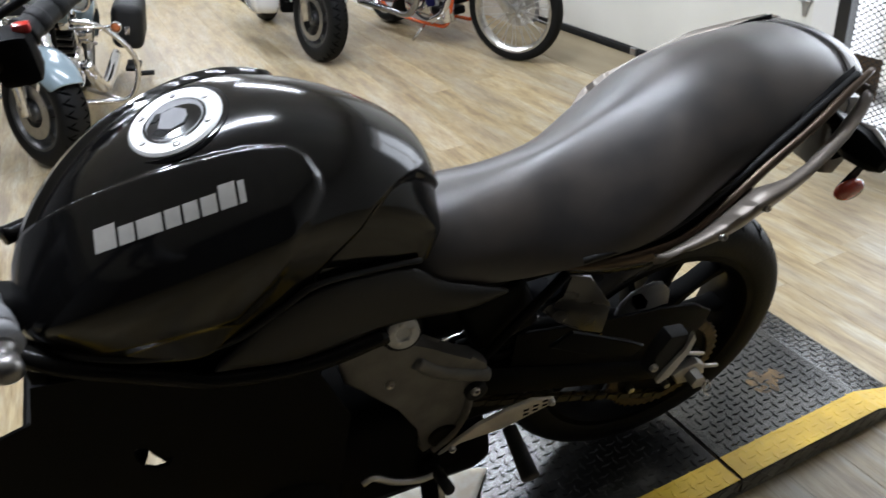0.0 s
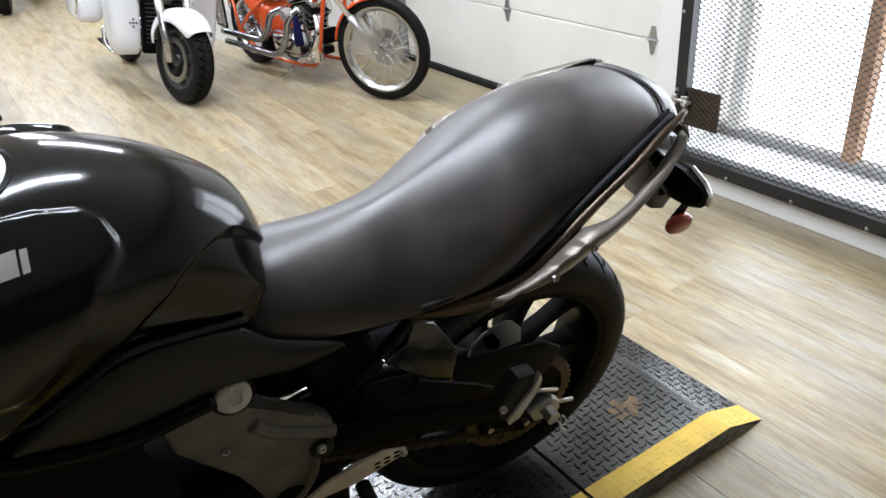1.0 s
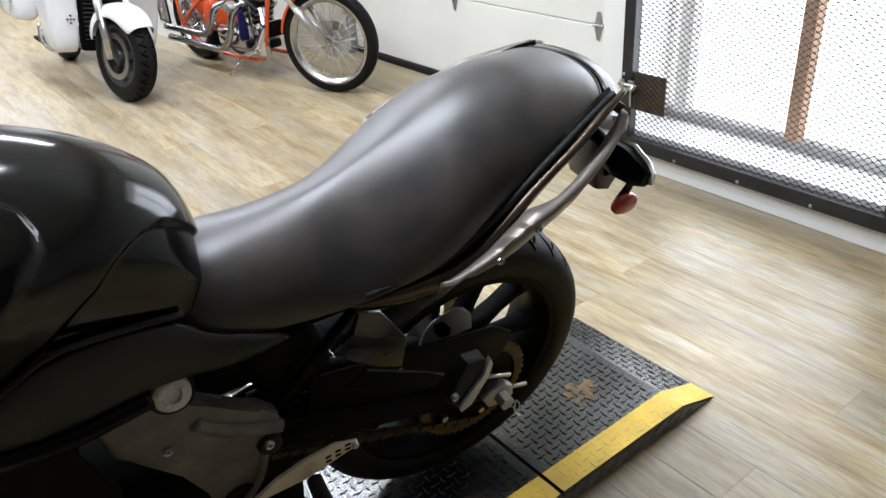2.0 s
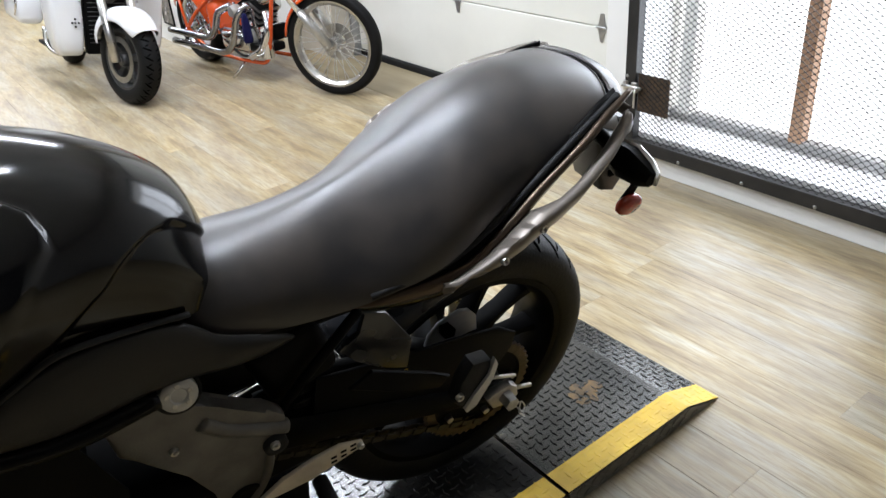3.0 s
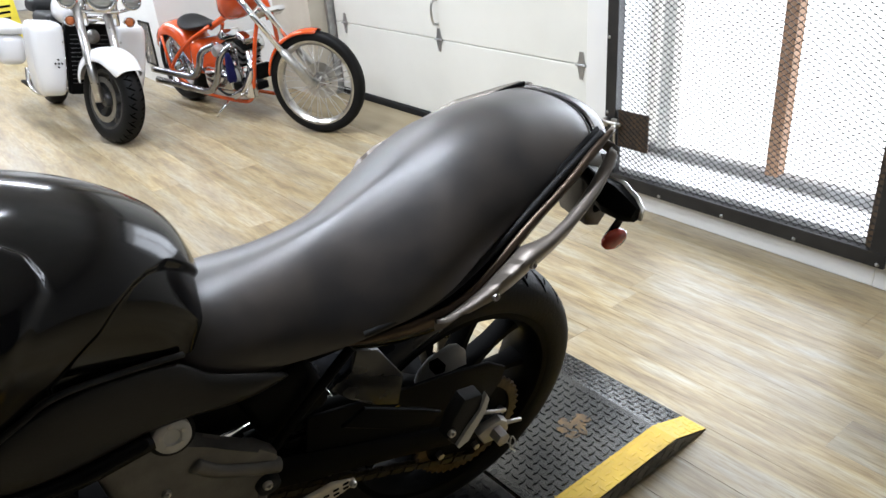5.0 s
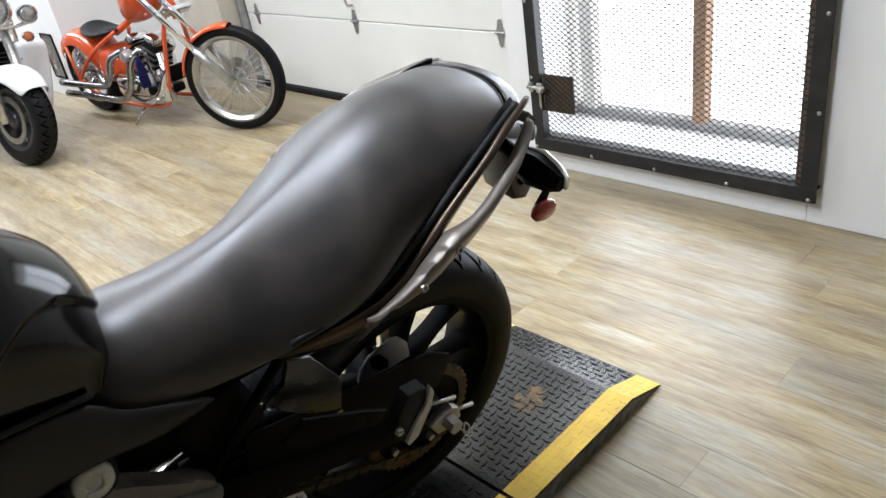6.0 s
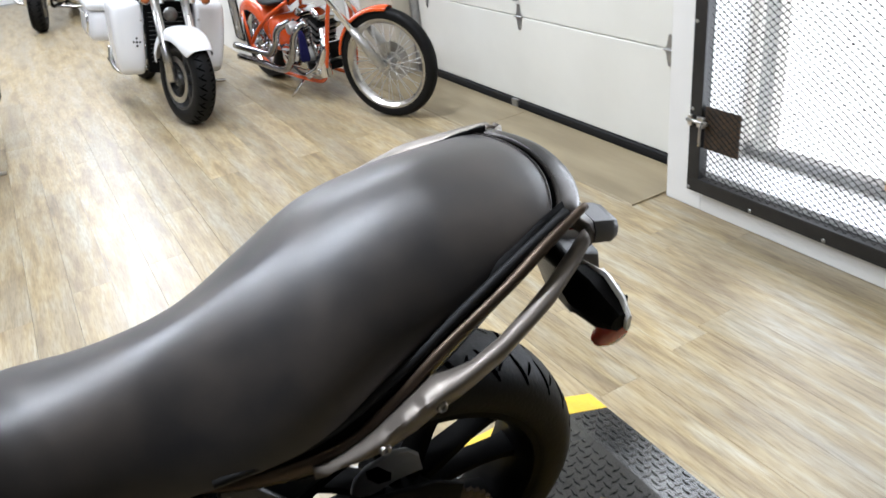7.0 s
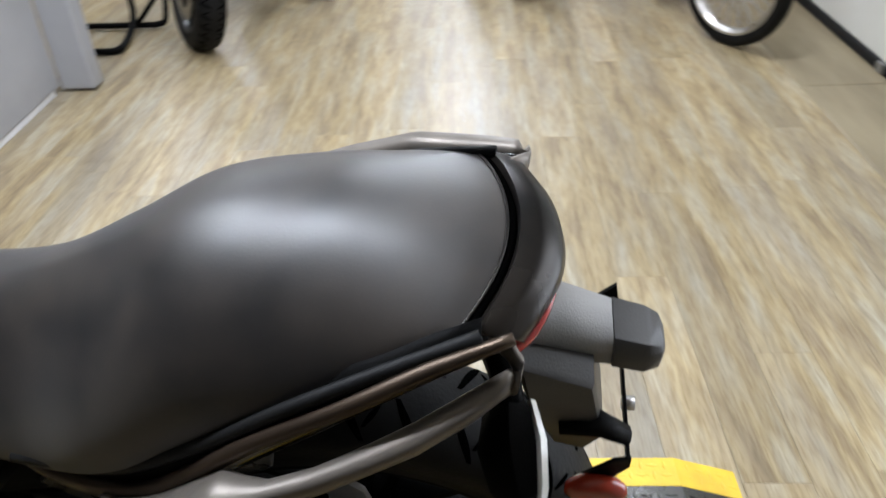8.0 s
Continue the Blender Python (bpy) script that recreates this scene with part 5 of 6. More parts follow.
    stand = part("side_stand", tube(bmesh.new(), [(-0.50, -0.13, 0.38), (-0.508, -0.17, 0.28), (-0.518, -0.225, 0.13), (-0.522, -0.245, 0.052)], [0.020, 0.017, 0.015, 0.014], 12), BLACKMETAL, bike, "black side stand, folded out")
    bm = bmesh.new()
    box(bm, (-0.522, -0.250, 0.056), (0.07, 0.05, 0.012), 0.004)
    part("stand_foot", bm, BLACKMETAL, stand, angle=40)
    part("stand_spring", tube(bmesh.new(), [(-0.488, -0.150, 0.37), (-0.494, -0.180, 0.28)], 0.007, 8), STEEL, stand)
    lever = part("shift_lever", tube(bmesh.new(), curve([(-0.622, -0.172, 0.45), (-0.604, -0.172, 0.455), (-0.57, -0.172, 0.422), (-0.528, -0.172, 0.403), (-0.501, -0.172, 0.408)]), 0.0065, 10), STEEL, bike, "steel shift lever")
    part("lever_pad", tube(bmesh.new(), [(-0.499, -0.165, 0.4), (-0.5, -0.225, 0.44)], 0.010, 12), RUBBER, lever)
    part("rider_peg", tube(bmesh.new(), [(-0.363, -0.155, 0.43), (-0.369, -0.245, 0.425)], [0.013, 0.016], 12), RUBBER, bike, "black rubber rider footpeg")


def build_front(bike):
    fw = axle_part("front_wheel", bike, (-1.42, 0.31), 0.10, "black front wheel")
    build_wheel(fw, (-1.42, 0.31), 0.305, 0.062, 0.222, BLACKMETAL)
    for s in (-1, 1):
        part("fork_leg", tube(bmesh.new(), [(-1.42, s * 0.105, 0.31), (-1.22, s * 0.105, 0.80), (-1.15, s * 0.105, 0.98)], [0.028, 0.024, 0.021], 14), BLACKMETAL, bike)
        bm = bmesh.new()
        lathe(bm, [(0.09, s * 0.075), (0.15, s * 0.075), (0.15, s * 0.080), (0.09, s * 0.080)], (-1.42, 0, 0.31), 40, closed=True)
        part("front_disc", bm, STEEL, bike, angle=30)
        # bars
        a, z = Vector((-0.905, -0.262, 1.141) if s < 0 else (-0.905, 0.285, 1.039)), Vector((-0.861, -0.38, 1.122) if s < 0 else (-0.793, 0.4, 1.073))
        if s < 0:
            a, z = a + Vector((-0.020, 0, 0)), z + Vector((-0.020, 0, 0))
        d, skin = (z - a).normalized(), GRIP if s < 0 else RUBBER
        bar = part("handlebar", tube(bmesh.new(), curve([(-1.11, s * 0.02, 1.02), (-1.10, s * 0.12, 1.04), tuple(a - d * 0.09), tuple(a), tuple(z)]), 0.011, 12), BLACKMETAL, bike, "black handlebar half")
        grip = part("grip", tube(bmesh.new(), [a, a + d * 0.006, a + d * 0.012, z - d * 0.008, z], [0.022, 0.022, 0.0180, 0.0180, 0.0185], 16), skin, bar, "ribbed rubber grip")
        for k in range(4):
            q = a.lerp(z, 0.18 + 0.22 * k)
            part("grip_rib", tube(bmesh.new(), [q - d * 0.009, q - d * 0.007, q + d * 0.007, q + d * 0.009], [0.0178, 0.0192, 0.0192, 0.0178], 16), skin, grip)
        part("bar_end", tube(bmesh.new(), [z, z + d * 0.006, z + d * 0.010, z + d * 0.012, z + d * 0.024, z + d * 0.027], [0.012, 0.012, 0.006, 0.010, 0.009, 0.004], 16), GUNMETAL, bar, "steel bar end weight")
        sw = part("switch_box", box(bmesh.new(), (0, 0, 0), (0.060, 0.055, 0.075), 0.016), BLACKPLASTIC, bar, angle=40)
        sw.matrix_basis = pose(*(a - d * 0.030 + (Vector((0.004, 0, -0.012)) if s > 0 else Vector((-0.055, 0.0, 0.045)))), 0, 0, 0)
        part("switch", box(bmesh.new(), (0.022, -0.004 * s, 0.038), (0.022, 0.016, 0.014), 0.004), RED if s > 0 else BLACKMETAL, sw, "red switch" if s > 0 else "", angle=40)
        c = a + Vector((-0.075, 0, 0))
        part("lever", tube(bmesh.new(), curve([tuple(c - d * 0.03), tuple(c + d * 0.03), tuple(z + Vector((-0.06, 0, -0.01)))]), 0.007, 10, flat=0.7), BLACKMETAL, bar)
    rows = []
    for k in range(11):
        a = radians(40 + 11 * k)
        r = 0.325
        x, z = -1.42 + r * math.cos(a), 0.31 + r * math.sin(a)
        xi, zi = -1.42 + (r - 0.04) * math.cos(a), 0.31 + (r - 0.04) * math.sin(a)
        rows.append([(xi, -0.072, zi), (x, -0.055, z), (x, 0, z + 0.006), (x, 0.055, z), (xi, 0.072, zi)])
    shell("front_fender", rows, TANKBLACK, bike, 0.004, "gloss black front fender")
    part("radiator", box(bmesh.new(), (-1.03, 0, 0.50), (0.05, 0.30, 0.24), 0.008), BLACKMETAL, bike, smooth=False)
    # flat black sheet added for the engine side's darkness; its notch shows the floor
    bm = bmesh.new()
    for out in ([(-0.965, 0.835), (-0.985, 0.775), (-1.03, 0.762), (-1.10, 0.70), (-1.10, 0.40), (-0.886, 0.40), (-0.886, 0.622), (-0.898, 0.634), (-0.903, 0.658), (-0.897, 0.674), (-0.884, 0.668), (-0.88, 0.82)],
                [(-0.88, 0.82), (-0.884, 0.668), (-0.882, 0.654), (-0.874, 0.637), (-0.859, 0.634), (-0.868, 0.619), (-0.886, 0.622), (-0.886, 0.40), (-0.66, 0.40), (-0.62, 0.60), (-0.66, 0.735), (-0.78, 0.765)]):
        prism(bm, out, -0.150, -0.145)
    part("engine_dark_sheet", bm, BLACKPLASTIC, bike, "flat black sheet that fills the dark engine side", smooth=False)
    part("head_stock", tube(bmesh.new(), [(-1.16, 0, 0.72), (-1.08, 0, 1.02)], 0.035, 16), BLACKMETAL, bike)
    part("fork_clamp", box(bmesh.new(), (-1.12, 0, 1.00), (0.09, 0.26, 0.03), 0.010), BLACKMETAL, bike, angle=40)
    secs = []
    for x, r in ((-1.30, 0.085), (-1.26, 0.105), (-1.20, 0.10), (-1.17, 0.06)):
        secs.append([Vector((x, r * math.cos(a), 0.93 + r * 0.9 * math.sin(a))) for a in (2 * math.pi * k / 20 for k in range(20))])
    part("headlamp", loft(bmesh.new(), secs), BLACKPLASTIC, bike)
    part("main_frame", tube(bmesh.new(), curve([(-1.12, 0, 0.86), (-1.0, 0.0, 0.82), (-0.85, 0, 0.77), (-0.60, 0, 0.74)]), 0.04, 12), BLACKMETAL, bike)
    part("radiator_hose", tube(bmesh.new(), curve([(-1.02, -0.10, 0.66), (-0.95, -0.12, 0.64), (-0.88, -0.11, 0.66)]), 0.016, 10), RUBBER, bike)
    part("belly_pipe", tube(bmesh.new(), curve([(-0.93, -0.05, 0.55), (-0.98, -0.06, 0.40), (-0.90, -0.06, 0.22), (-0.70, -0.05, 0.17), (-0.45, 0.0, 0.18)]), 0.026, 12), BLACKMETAL, bike)
    bm = bmesh.new()
    box(bm, (-0.50, 0.04, 0.20), (0.34, 0.20, 0.13), 0.05)
    part("muffler", bm, BLACKMETAL, bike, angle=50)


def build_bike():
    bike = thing("motorcycle", BIKE, "black naked sport motorcycle leaning on its stand on the platform", "motorcycle")
    build_tank(bike)
    build_seat_and_tail(bike)
    build_rear_end(bike)
    build_engine(bike)
    build_front(bike)
    return bike


# ---- other motorcycles: x to the tail, z up ----
def steered_wheel(b, steer, r, w, rim, mat_rim, wire=0, spokes=5, hub_r=0.05, label=""):
    wh = axle_part("front_wheel", b, (0, 0), 0.09, label)
    wh.matrix_basis = pose(0, 0, r, 0, 0, steer)
    build_wheel(wh, (0, 0), r, w, rim, mat_rim, spokes=spokes, wire=wire, hub_r=hub_r, grooves=0 if wire else 30)
    return wh


def mudguard(name, parent, r, half, a0, a1, material, label, drop=0.05, c=(0, 0)):
    rows = []
    n = 12
    for k in range(n + 1):
        a = radians(a0 + (a1 - a0) * k / n)
        ca, sa = math.cos(a), math.sin(a)
        e = 1 - 0.25 * (abs(k - n / 2) / (n / 2)) ** 4
        row = []
        for y, d in ((-1, drop), (-0.96, drop * 0.45), (-0.7, 0.008), (0, 0), (0.7, 0.008), (0.96, drop * 0.45), (1, drop)):
            row.append((c[0] + (r - d) * ca, y * half * e, c[1] + (r - d) * sa))
        rows.append(row)
    return shell(name, rows, material, parent, 0.004, label)


def lamp_pod(name, parent, p, r, depth, label, lens=LENS):
    """A round lamp facing the front, with chrome shell and clear lens."""
    m = pose(*p, 0, 0, 90)
    bm = bmesh.new()
    lathe(bm, [(r * 0.25, -depth), (r * 0.75, -depth * 0.75), (r * 0.98, -depth * 0.3), (r * 1.05, 0), (r * 1.05, 0.012), (r * 0.93, 0.014), (r * 0.9, 0.006)], (0, 0, 0), 24, m=pose(0, 0, 0))
    ob = part(name, bm, CHROME, parent, label, angle=50)
    ob.matrix_basis = m
    bm = bmesh.new()
    lathe(bm, [(r * 0.9, 0.005), (r * 0.6, 0.013), (r * 0.2, 0.016)], (0, 0, 0), 24)
    part("lens", bm, lens, ob, "clear lens")
    return ob


def vtwin(b, x, z, s=1.0):
    """An air-cooled V-twin: crankcase, two finned barrels, covers and pipes."""
    e = part("engine", lathe(bmesh.new(), [(0.02, -0.10), (0.105 * s, -0.095), (0.12 * s, -0.06), (0.12 * s, 0.06), (0.105 * s, 0.095), (0.02, 0.10)], (x, 0, z), 28), CHROME, b, "chrome V-twin engine", angle=45)
    for lean in (-24, 24):
        d = Vector((math.sin(radians(lean)), 0, math.cos(radians(lean))))
        for k in range(7):
            c = Vector((x, 0, z)) + d * (0.11 + 0.021 * k) * s
            bm = bmesh.new()
            box(bm, c, (0.115 * s, 0.15 * s, 0.009 * s), 0.003, m=Matrix.Rotation(radians(lean), 4, "Y"))
            part("cylinder_fin", bm, GUNMETAL if k % 2 else BLACKMETAL, e, smooth=False)
        bm = bmesh.new()
        box(bm, Vector((x, 0, z)) + d * 0.285 * s, (0.105 * s, 0.135 * s, 0.06 * s), 0.018, m=Matrix.Rotation(radians(lean), 4, "Y"))
        part("rocker_cover", bm, CHROME, e, angle=45)
        part("pushrod_tube", tube(bmesh.new(), [Vector((x, -0.085 * s, z + 0.05 * s)), Vector((x, -0.08 * s, z)) + d * 0.25 * s], 0.009, 8), CHROME, e)
    part("primary_cover", box(bmesh.new(), (x + 0.14 * s, 0.115 * s, z - 0.03), (0.34 * s, 0.05, 0.13 * s), 0.024), CHROME, e, angle=45)
    bm = bmesh.new()
    lathe(bm, [(0.02, -0.165 * s), (0.055 * s, -0.16 * s), (0.065 * s, -0.13 * s), (0.06 * s, -0.09 * s)], (x, 0, z + 0.19 * s), 24)
    part("air_cleaner", bm, CHROME, e, angle=45)
    return e


def build_white():
    b = thing("touring_motorcycle", pose(-0.274, 3.84, 0, 0, 0, 90) @ pose(0, 0, 0, 11, 0, 0), "white touring cruiser with leg guards and saddlebags", "motorcycle")
    wh = steered_wheel(b, 14, 0.262, 0.066, 0.170, DARKRIM, hub_r=0.045, label="wide front wheel with a cast rim")
    for s in (-1, 1):
        bm = bmesh.new()
        lathe(bm, [(0.100, s * 0.060), (0.132, s * 0.060), (0.132, s * 0.065), (0.100, s * 0.065)], (0, 0, 0), 36, closed=True)
        part("brake_disc", bm, STEEL, wh, angle=30)
        part("fork_leg", tube(bmesh.new(), [(-0.005, s * 0.090, -0.01), (0.06, s * 0.090, 0.17), (0.20, s * 0.090, 0.56)], [0.026, 0.025, 0.022], 14), STEEL, wh, "silver fork leg")
        bm = bmesh.new()
        box(bm, (0.035, s * 0.075, 0.035), (0.05, 0.03, 0.09), 0.01)
        part("caliper", bm, ALU, wh, angle=40)
    mudguard("front_mudguard", wh, 0.300, 0.098, 14, 140, WHITEPAINT, "white front mudguard", 0.085)
    # lamps and bar
    lamp_pod("headlamp", b, (0.12, 0.0, 0.835), 0.092, 0.14, "chrome headlamp with clear lens")
    for s in (-1, 1):
        lamp_pod("spot_lamp", b, (0.14, s * 0.178, 0.808), 0.052, 0.09, "chrome spot lamp")
        lamp_pod("turn_signal", b, (0.16, s * 0.165, 0.685), 0.030, 0.05, "chrome turn signal with amber lens", AMBER)
        part("fork_tube", tube(bmesh.new(), [(0.155, s * 0.088, 0.66), (0.235, s * 0.088, 0.90)], 0.024, 14), CHROME, b)
        # leg guard: an upright rounded fairing with a vent cross
        secs = []
        for z, x0, x1, y0, y1 in ((0.212, 0.41, 0.56, 0.165, 0.285), (0.235, 0.36, 0.60, 0.148, 0.310), (0.40, 0.345, 0.62, 0.145, 0.328), (0.58, 0.345, 0.63, 0.145, 0.336), (0.632, 0.352, 0.62, 0.148, 0.330), (0.656, 0.39, 0.59, 0.165, 0.312)):
            ring = []
            for k in range(20):
                a = 2 * math.pi * k / 20
                c, sn = math.cos(a), math.sin(a)
                ring.append(Vector(((x0 + x1) / 2 + (x1 - x0) / 2 * math.copysign(abs(c) ** 0.36, c), s * ((y0 + y1) / 2 + (y1 - y0) / 2 * math.copysign(abs(sn) ** 0.36, sn)), z)))
            secs.append(ring)
        g = part("leg_guard", loft(bmesh.new(), secs), WHITEPAINT, b, "white leg guard fairing", sub=1)
        for dy, dz in ((0, 0), (0.018, 0), (-0.018, 0), (0, 0.022), (0, -0.022)):
            bm = bmesh.new()
            lathe(bm, [(0.001, -0.002), (0.006, -0.002), (0.006, 0.004)], (0, 0, 0), 8)
            v = part("vent_hole", bm, BLACKMETAL, g)
            v.matrix_basis = pose(0.343, s * (0.20 + dy), 0.42 + dz, 0, 0, -90)
        for dz in (0.27, 0.545):
            bm = bmesh.new()
            lathe(bm, [(0.001, -0.003), (0.007, -0.002), (0.008, 0.003)], (0, 0, 0), 8)
            v = part("screw", bm, STEEL, g)
            v.matrix_basis = pose(0.345, s * 0.165, dz, 0, 0, -90)
        # saddlebag with lid and chrome rail
        bag = part("saddlebag", box(bmesh.new(), (1.38, s * 0.285, 0.40), (0.46, 0.17, 0.20), 0.05, seg=3), WHITEPAINT, b, "white hard saddlebag", angle=50)
        part("bag_lid", box(bmesh.new(), (1.38, s * 0.285, 0.535), (0.48, 0.18, 0.07), 0.03, seg=3), WHITEPAINT, bag, angle=50)
        part("bag_rail", tube(bmesh.new(), curve([(1.20, s * 0.37, 0.36), (1.12, s * 0.375, 0.42), (1.12, s * 0.375, 0.48), (1.24, s * 0.38, 0.485), (1.5, s * 0.38, 0.485)]), 0.008, 8), CHROME, bag)
        part("engine_guard", tube(bmesh.new(), curve([(0.50, s * 0.12, 0.24), (0.54, s * 0.26, 0.205), (0.58, s * 0.32, 0.26), (0.62, s * 0.32, 0.36)]), 0.011, 10), CHROME, b)
        part("floorboard", box(bmesh.new(), (0.78, s * 0.26, 0.235), (0.24, 0.09, 0.02), 0.006), BLACKMETAL, b, angle=40)
        part("handlebar", tube(bmesh.new(), curve([(0.22, s * 0.03, 0.92), (0.26, s * 0.16, 0.97), (0.36, s * 0.30, 0.96), (0.46, s * 0.36, 0.93)]), 0.011, 10), CHROME, b)
    part("lamp_bar", tube(bmesh.new(), curve([(0.18, -0.20, 0.765), (0.155, -0.10, 0.742), (0.15, 0, 0.738), (0.155, 0.10, 0.742), (0.18, 0.20, 0.765)]), 0.011, 10), CHROME, b, "chrome lamp bar")
    part("fork_yoke", box(bmesh.new(), (0.215, 0, 0.70), (0.06, 0.24, 0.035), 0.012), CHROME, b, angle=40)
    secs = []
    for x, hw, z0, z1 in ((0.40, 0.06, 0.70, 0.80), (0.48, 0.13, 0.62, 0.85), (0.62, 0.155, 0.60, 0.86), (0.80, 0.12, 0.60, 0.80), (0.92, 0.07, 0.60, 0.70)):
        secs.append([Vector((x, hw * math.cos(a), (z0 + z1) / 2 + (z1 - z0) / 2 * math.sin(a))) for a in (2 * math.pi * k / 16 for k in range(16))])
    part("fuel_tank", loft(bmesh.new(), secs), WHITEPAINT, b, "white teardrop fuel tank", sub=1)
    part("radiator", box(bmesh.new(), (0.40, 0, 0.44), (0.06, 0.28, 0.42), 0.01), BLACKMETAL, b, smooth=False)
    for k in range(12):
        part("radiator_fin", box(bmesh.new(), (0.366, 0, 0.30 + 0.026 * k), (0.006, 0.24, 0.004)), DARKRIM, b, smooth=False)
    part("horn", lathe(bmesh.new(), [(0.01, -0.03), (0.03, -0.02), (0.042, 0.0), (0.038, 0.006)], (0.33, 0, 0.58), 18, m=pose(0, 0, 0, 0, 0, -90)), GUNMETAL, b, angle=40)
    vtwin(b, 0.66, 0.32, 1.0)
    part("seat", box(bmesh.new(), (1.06, 0, 0.615), (0.42, 0.26, 0.09), 0.04, seg=3), RUBBER, b, "black leather seat", angle=50)
    part("pillion_seat", box(bmesh.new(), (1.38, 0, 0.68), (0.26, 0.24, 0.10), 0.04, seg=3), RUBBER, b, angle=50)
    part("windshield_base", box(bmesh.new(), (0.24, 0, 0.93), (0.03, 0.30, 0.06), 0.01), BLACKPLASTIC, b, angle=40)
    rw = axle_part("rear_wheel", b, (1.40, 0.262), 0.10)
    build_wheel(rw, (1.40, 0.262), 0.262, 0.07, 0.165, ALU)
    mudguard("rear_mudguard", b, 0.305, 0.11, -5, 150, WHITEPAINT, "white rear mudguard", 0.10, c=(1.40, 0.262))
    st = part("side_stand", tube(bmesh.new(), [(0.72, -0.12, 0.18), (0.76, -0.30, 0.09), (0.78, -0.42, 0.085)], [0.012, 0.010, 0.012], 8), CHROME, b, "chrome side stand")
    return b


def build_orange():
    b = thing("chopper_motorcycle", pose(0.672, 3.0, 0, 0, 0, 98), "orange chopper with a wire front wheel and chrome engine", "motorcycle")
    wh = steered_wheel(b, 24, 0.292, 0.040, 0.240, STEEL, wire=36, spokes=0, hub_r=0.035, label="tall wire-spoked front wheel")
    bm = bmesh.new()
    lathe(bm, [(0.05, -0.042), (0.105, -0.042), (0.105, -0.047), (0.05, -0.047)], (0, 0, 0), 36, closed=True)
    part("brake_disc", bm, STEEL, wh, angle=30)
    for s in (-1, 1):
        part("fork_leg", tube(bmesh.new(), [(-0.01, s * 0.070, -0.01), (0.12, s * 0.070, 0.15), (0.15, s * 0.070, 0.19)], [0.024, 0.025, 0.021], 14), ALU, wh, "brushed lower fork leg")
        part("fork_tube", tube(bmesh.new(), [(0.14, s * 0.070, 0.17), (0.48, s * 0.070, 0.62)], 0.017, 12), CHROME, wh, "chrome fork tube")
    mudguard("front_mudguard", wh, 0.308, 0.047, 8, 100, ORANGE, "orange front mudguard", 0.028)
    # frame
    for s in (-1, 1):
        part("cradle_tube", tube(bmesh.new(), curve([(0.41, s * 0.03, 0.68), (0.44, s * 0.075, 0.52), (0.50, s * 0.10, 0.26), (0.56, s * 0.105, 0.14), (0.70, s * 0.11, 0.115), (1.00, s * 0.12, 0.115), (1.22, s * 0.13, 0.14), (1.42, s * 0.14, 0.25)]), 0.0125, 12), ORANGE, b, "orange frame tube")
        part("rear_stay", tube(bmesh.new(), curve([(0.98, s * 0.05, 0.54), (1.12, s * 0.11, 0.46), (1.28, s * 0.135, 0.36), (1.42, s * 0.14, 0.25)]), 0.0125, 12), ORANGE, b, "orange frame tube")
        part("fender_strut", tube(bmesh.new(), [(1.42, s * 0.145, 0.25), (1.47, s * 0.135, 0.46)], 0.010, 8), ORANGE, b)
        part("handlebar", tube(bmesh.new(), curve([(0.46, s * 0.03, 0.86), (0.47, s * 0.10, 0.98), (0.52, s * 0.28, 1.04), (0.64, s * 0.36, 1.03)]), 0.011, 10), CHROME, b)
    part("backbone", tube(bmesh.new(), curve([(0.40, 0, 0.80), (0.60, 0, 0.70), (0.85, 0, 0.60), (1.05, 0, 0.52)]), 0.020, 12), ORANGE, b, "orange frame backbone")
    part("head_tube", tube(bmesh.new(), [(0.36, 0, 0.62), (0.45, 0, 0.84)], 0.026, 14), ORANGE, b)
    part("fork_yoke", box(bmesh.new(), (0.37, 0, 0.66), (0.07, 0.20, 0.03), 0.01, m=Matrix.Rotation(radians(35), 4, "Y")), CHROME, b, angle=40)
    secs = []
    for x, hw, z0, z1 in ((0.45, 0.05, 0.74, 0.86), (0.52, 0.10, 0.66, 0.93), (0.64, 0.125, 0.60, 0.94), (0.76, 0.10, 0.58, 0.86), (0.86, 0.045, 0.58, 0.72)):
        secs.append([Vector((x, hw * math.cos(a), (z0 + z1) / 2 + (z1 - z0) / 2 * math.sin(a))) for a in (2 * math.pi * k / 16 for k in range(16))])
    part("fuel_tank", loft(bmesh.new(), secs), ORANGE, b, "orange peanut fuel tank", sub=1)
    vtwin(b, 0.74, 0.255, 0.92)
    for k, (xa, za) in enumerate(((0.62, 0.40), (0.70, 0.43), (0.82, 0.42))):
        part("rocker_pipe", tube(bmesh.new(), curve([(xa, 0.09, za - 0.14), (xa + 0.015, 0.105, za - 0.05), (xa + 0.03, 0.09, za + 0.04)]), 0.010, 8), DARKCHROME, b)
    part("carburettor", lathe(bmesh.new(), [(0.012, -0.03), (0.036, -0.026), (0.040, 0.0), (0.030, 0.03), (0.012, 0.034)], (0.745, 0.155, 0.43), 18), ALU, b, angle=40)
    part("cam_cover", lathe(bmesh.new(), [(0.02, 0.125), (0.062, 0.12), (0.07, 0.10), (0.07, 0.08)], (0.72, 0, 0.25), 24), ALU, b, angle=40)
    for k in range(5):
        a = 2 * math.pi * k / 5
        part("cover_screw", lathe(bmesh.new(), [(0.003, 0.128), (0.006, 0.126), (0.006, 0.11)], (0.72 + 0.05 * math.cos(a), 0, 0.25 + 0.05 * math.sin(a)), 8), STEEL, b)
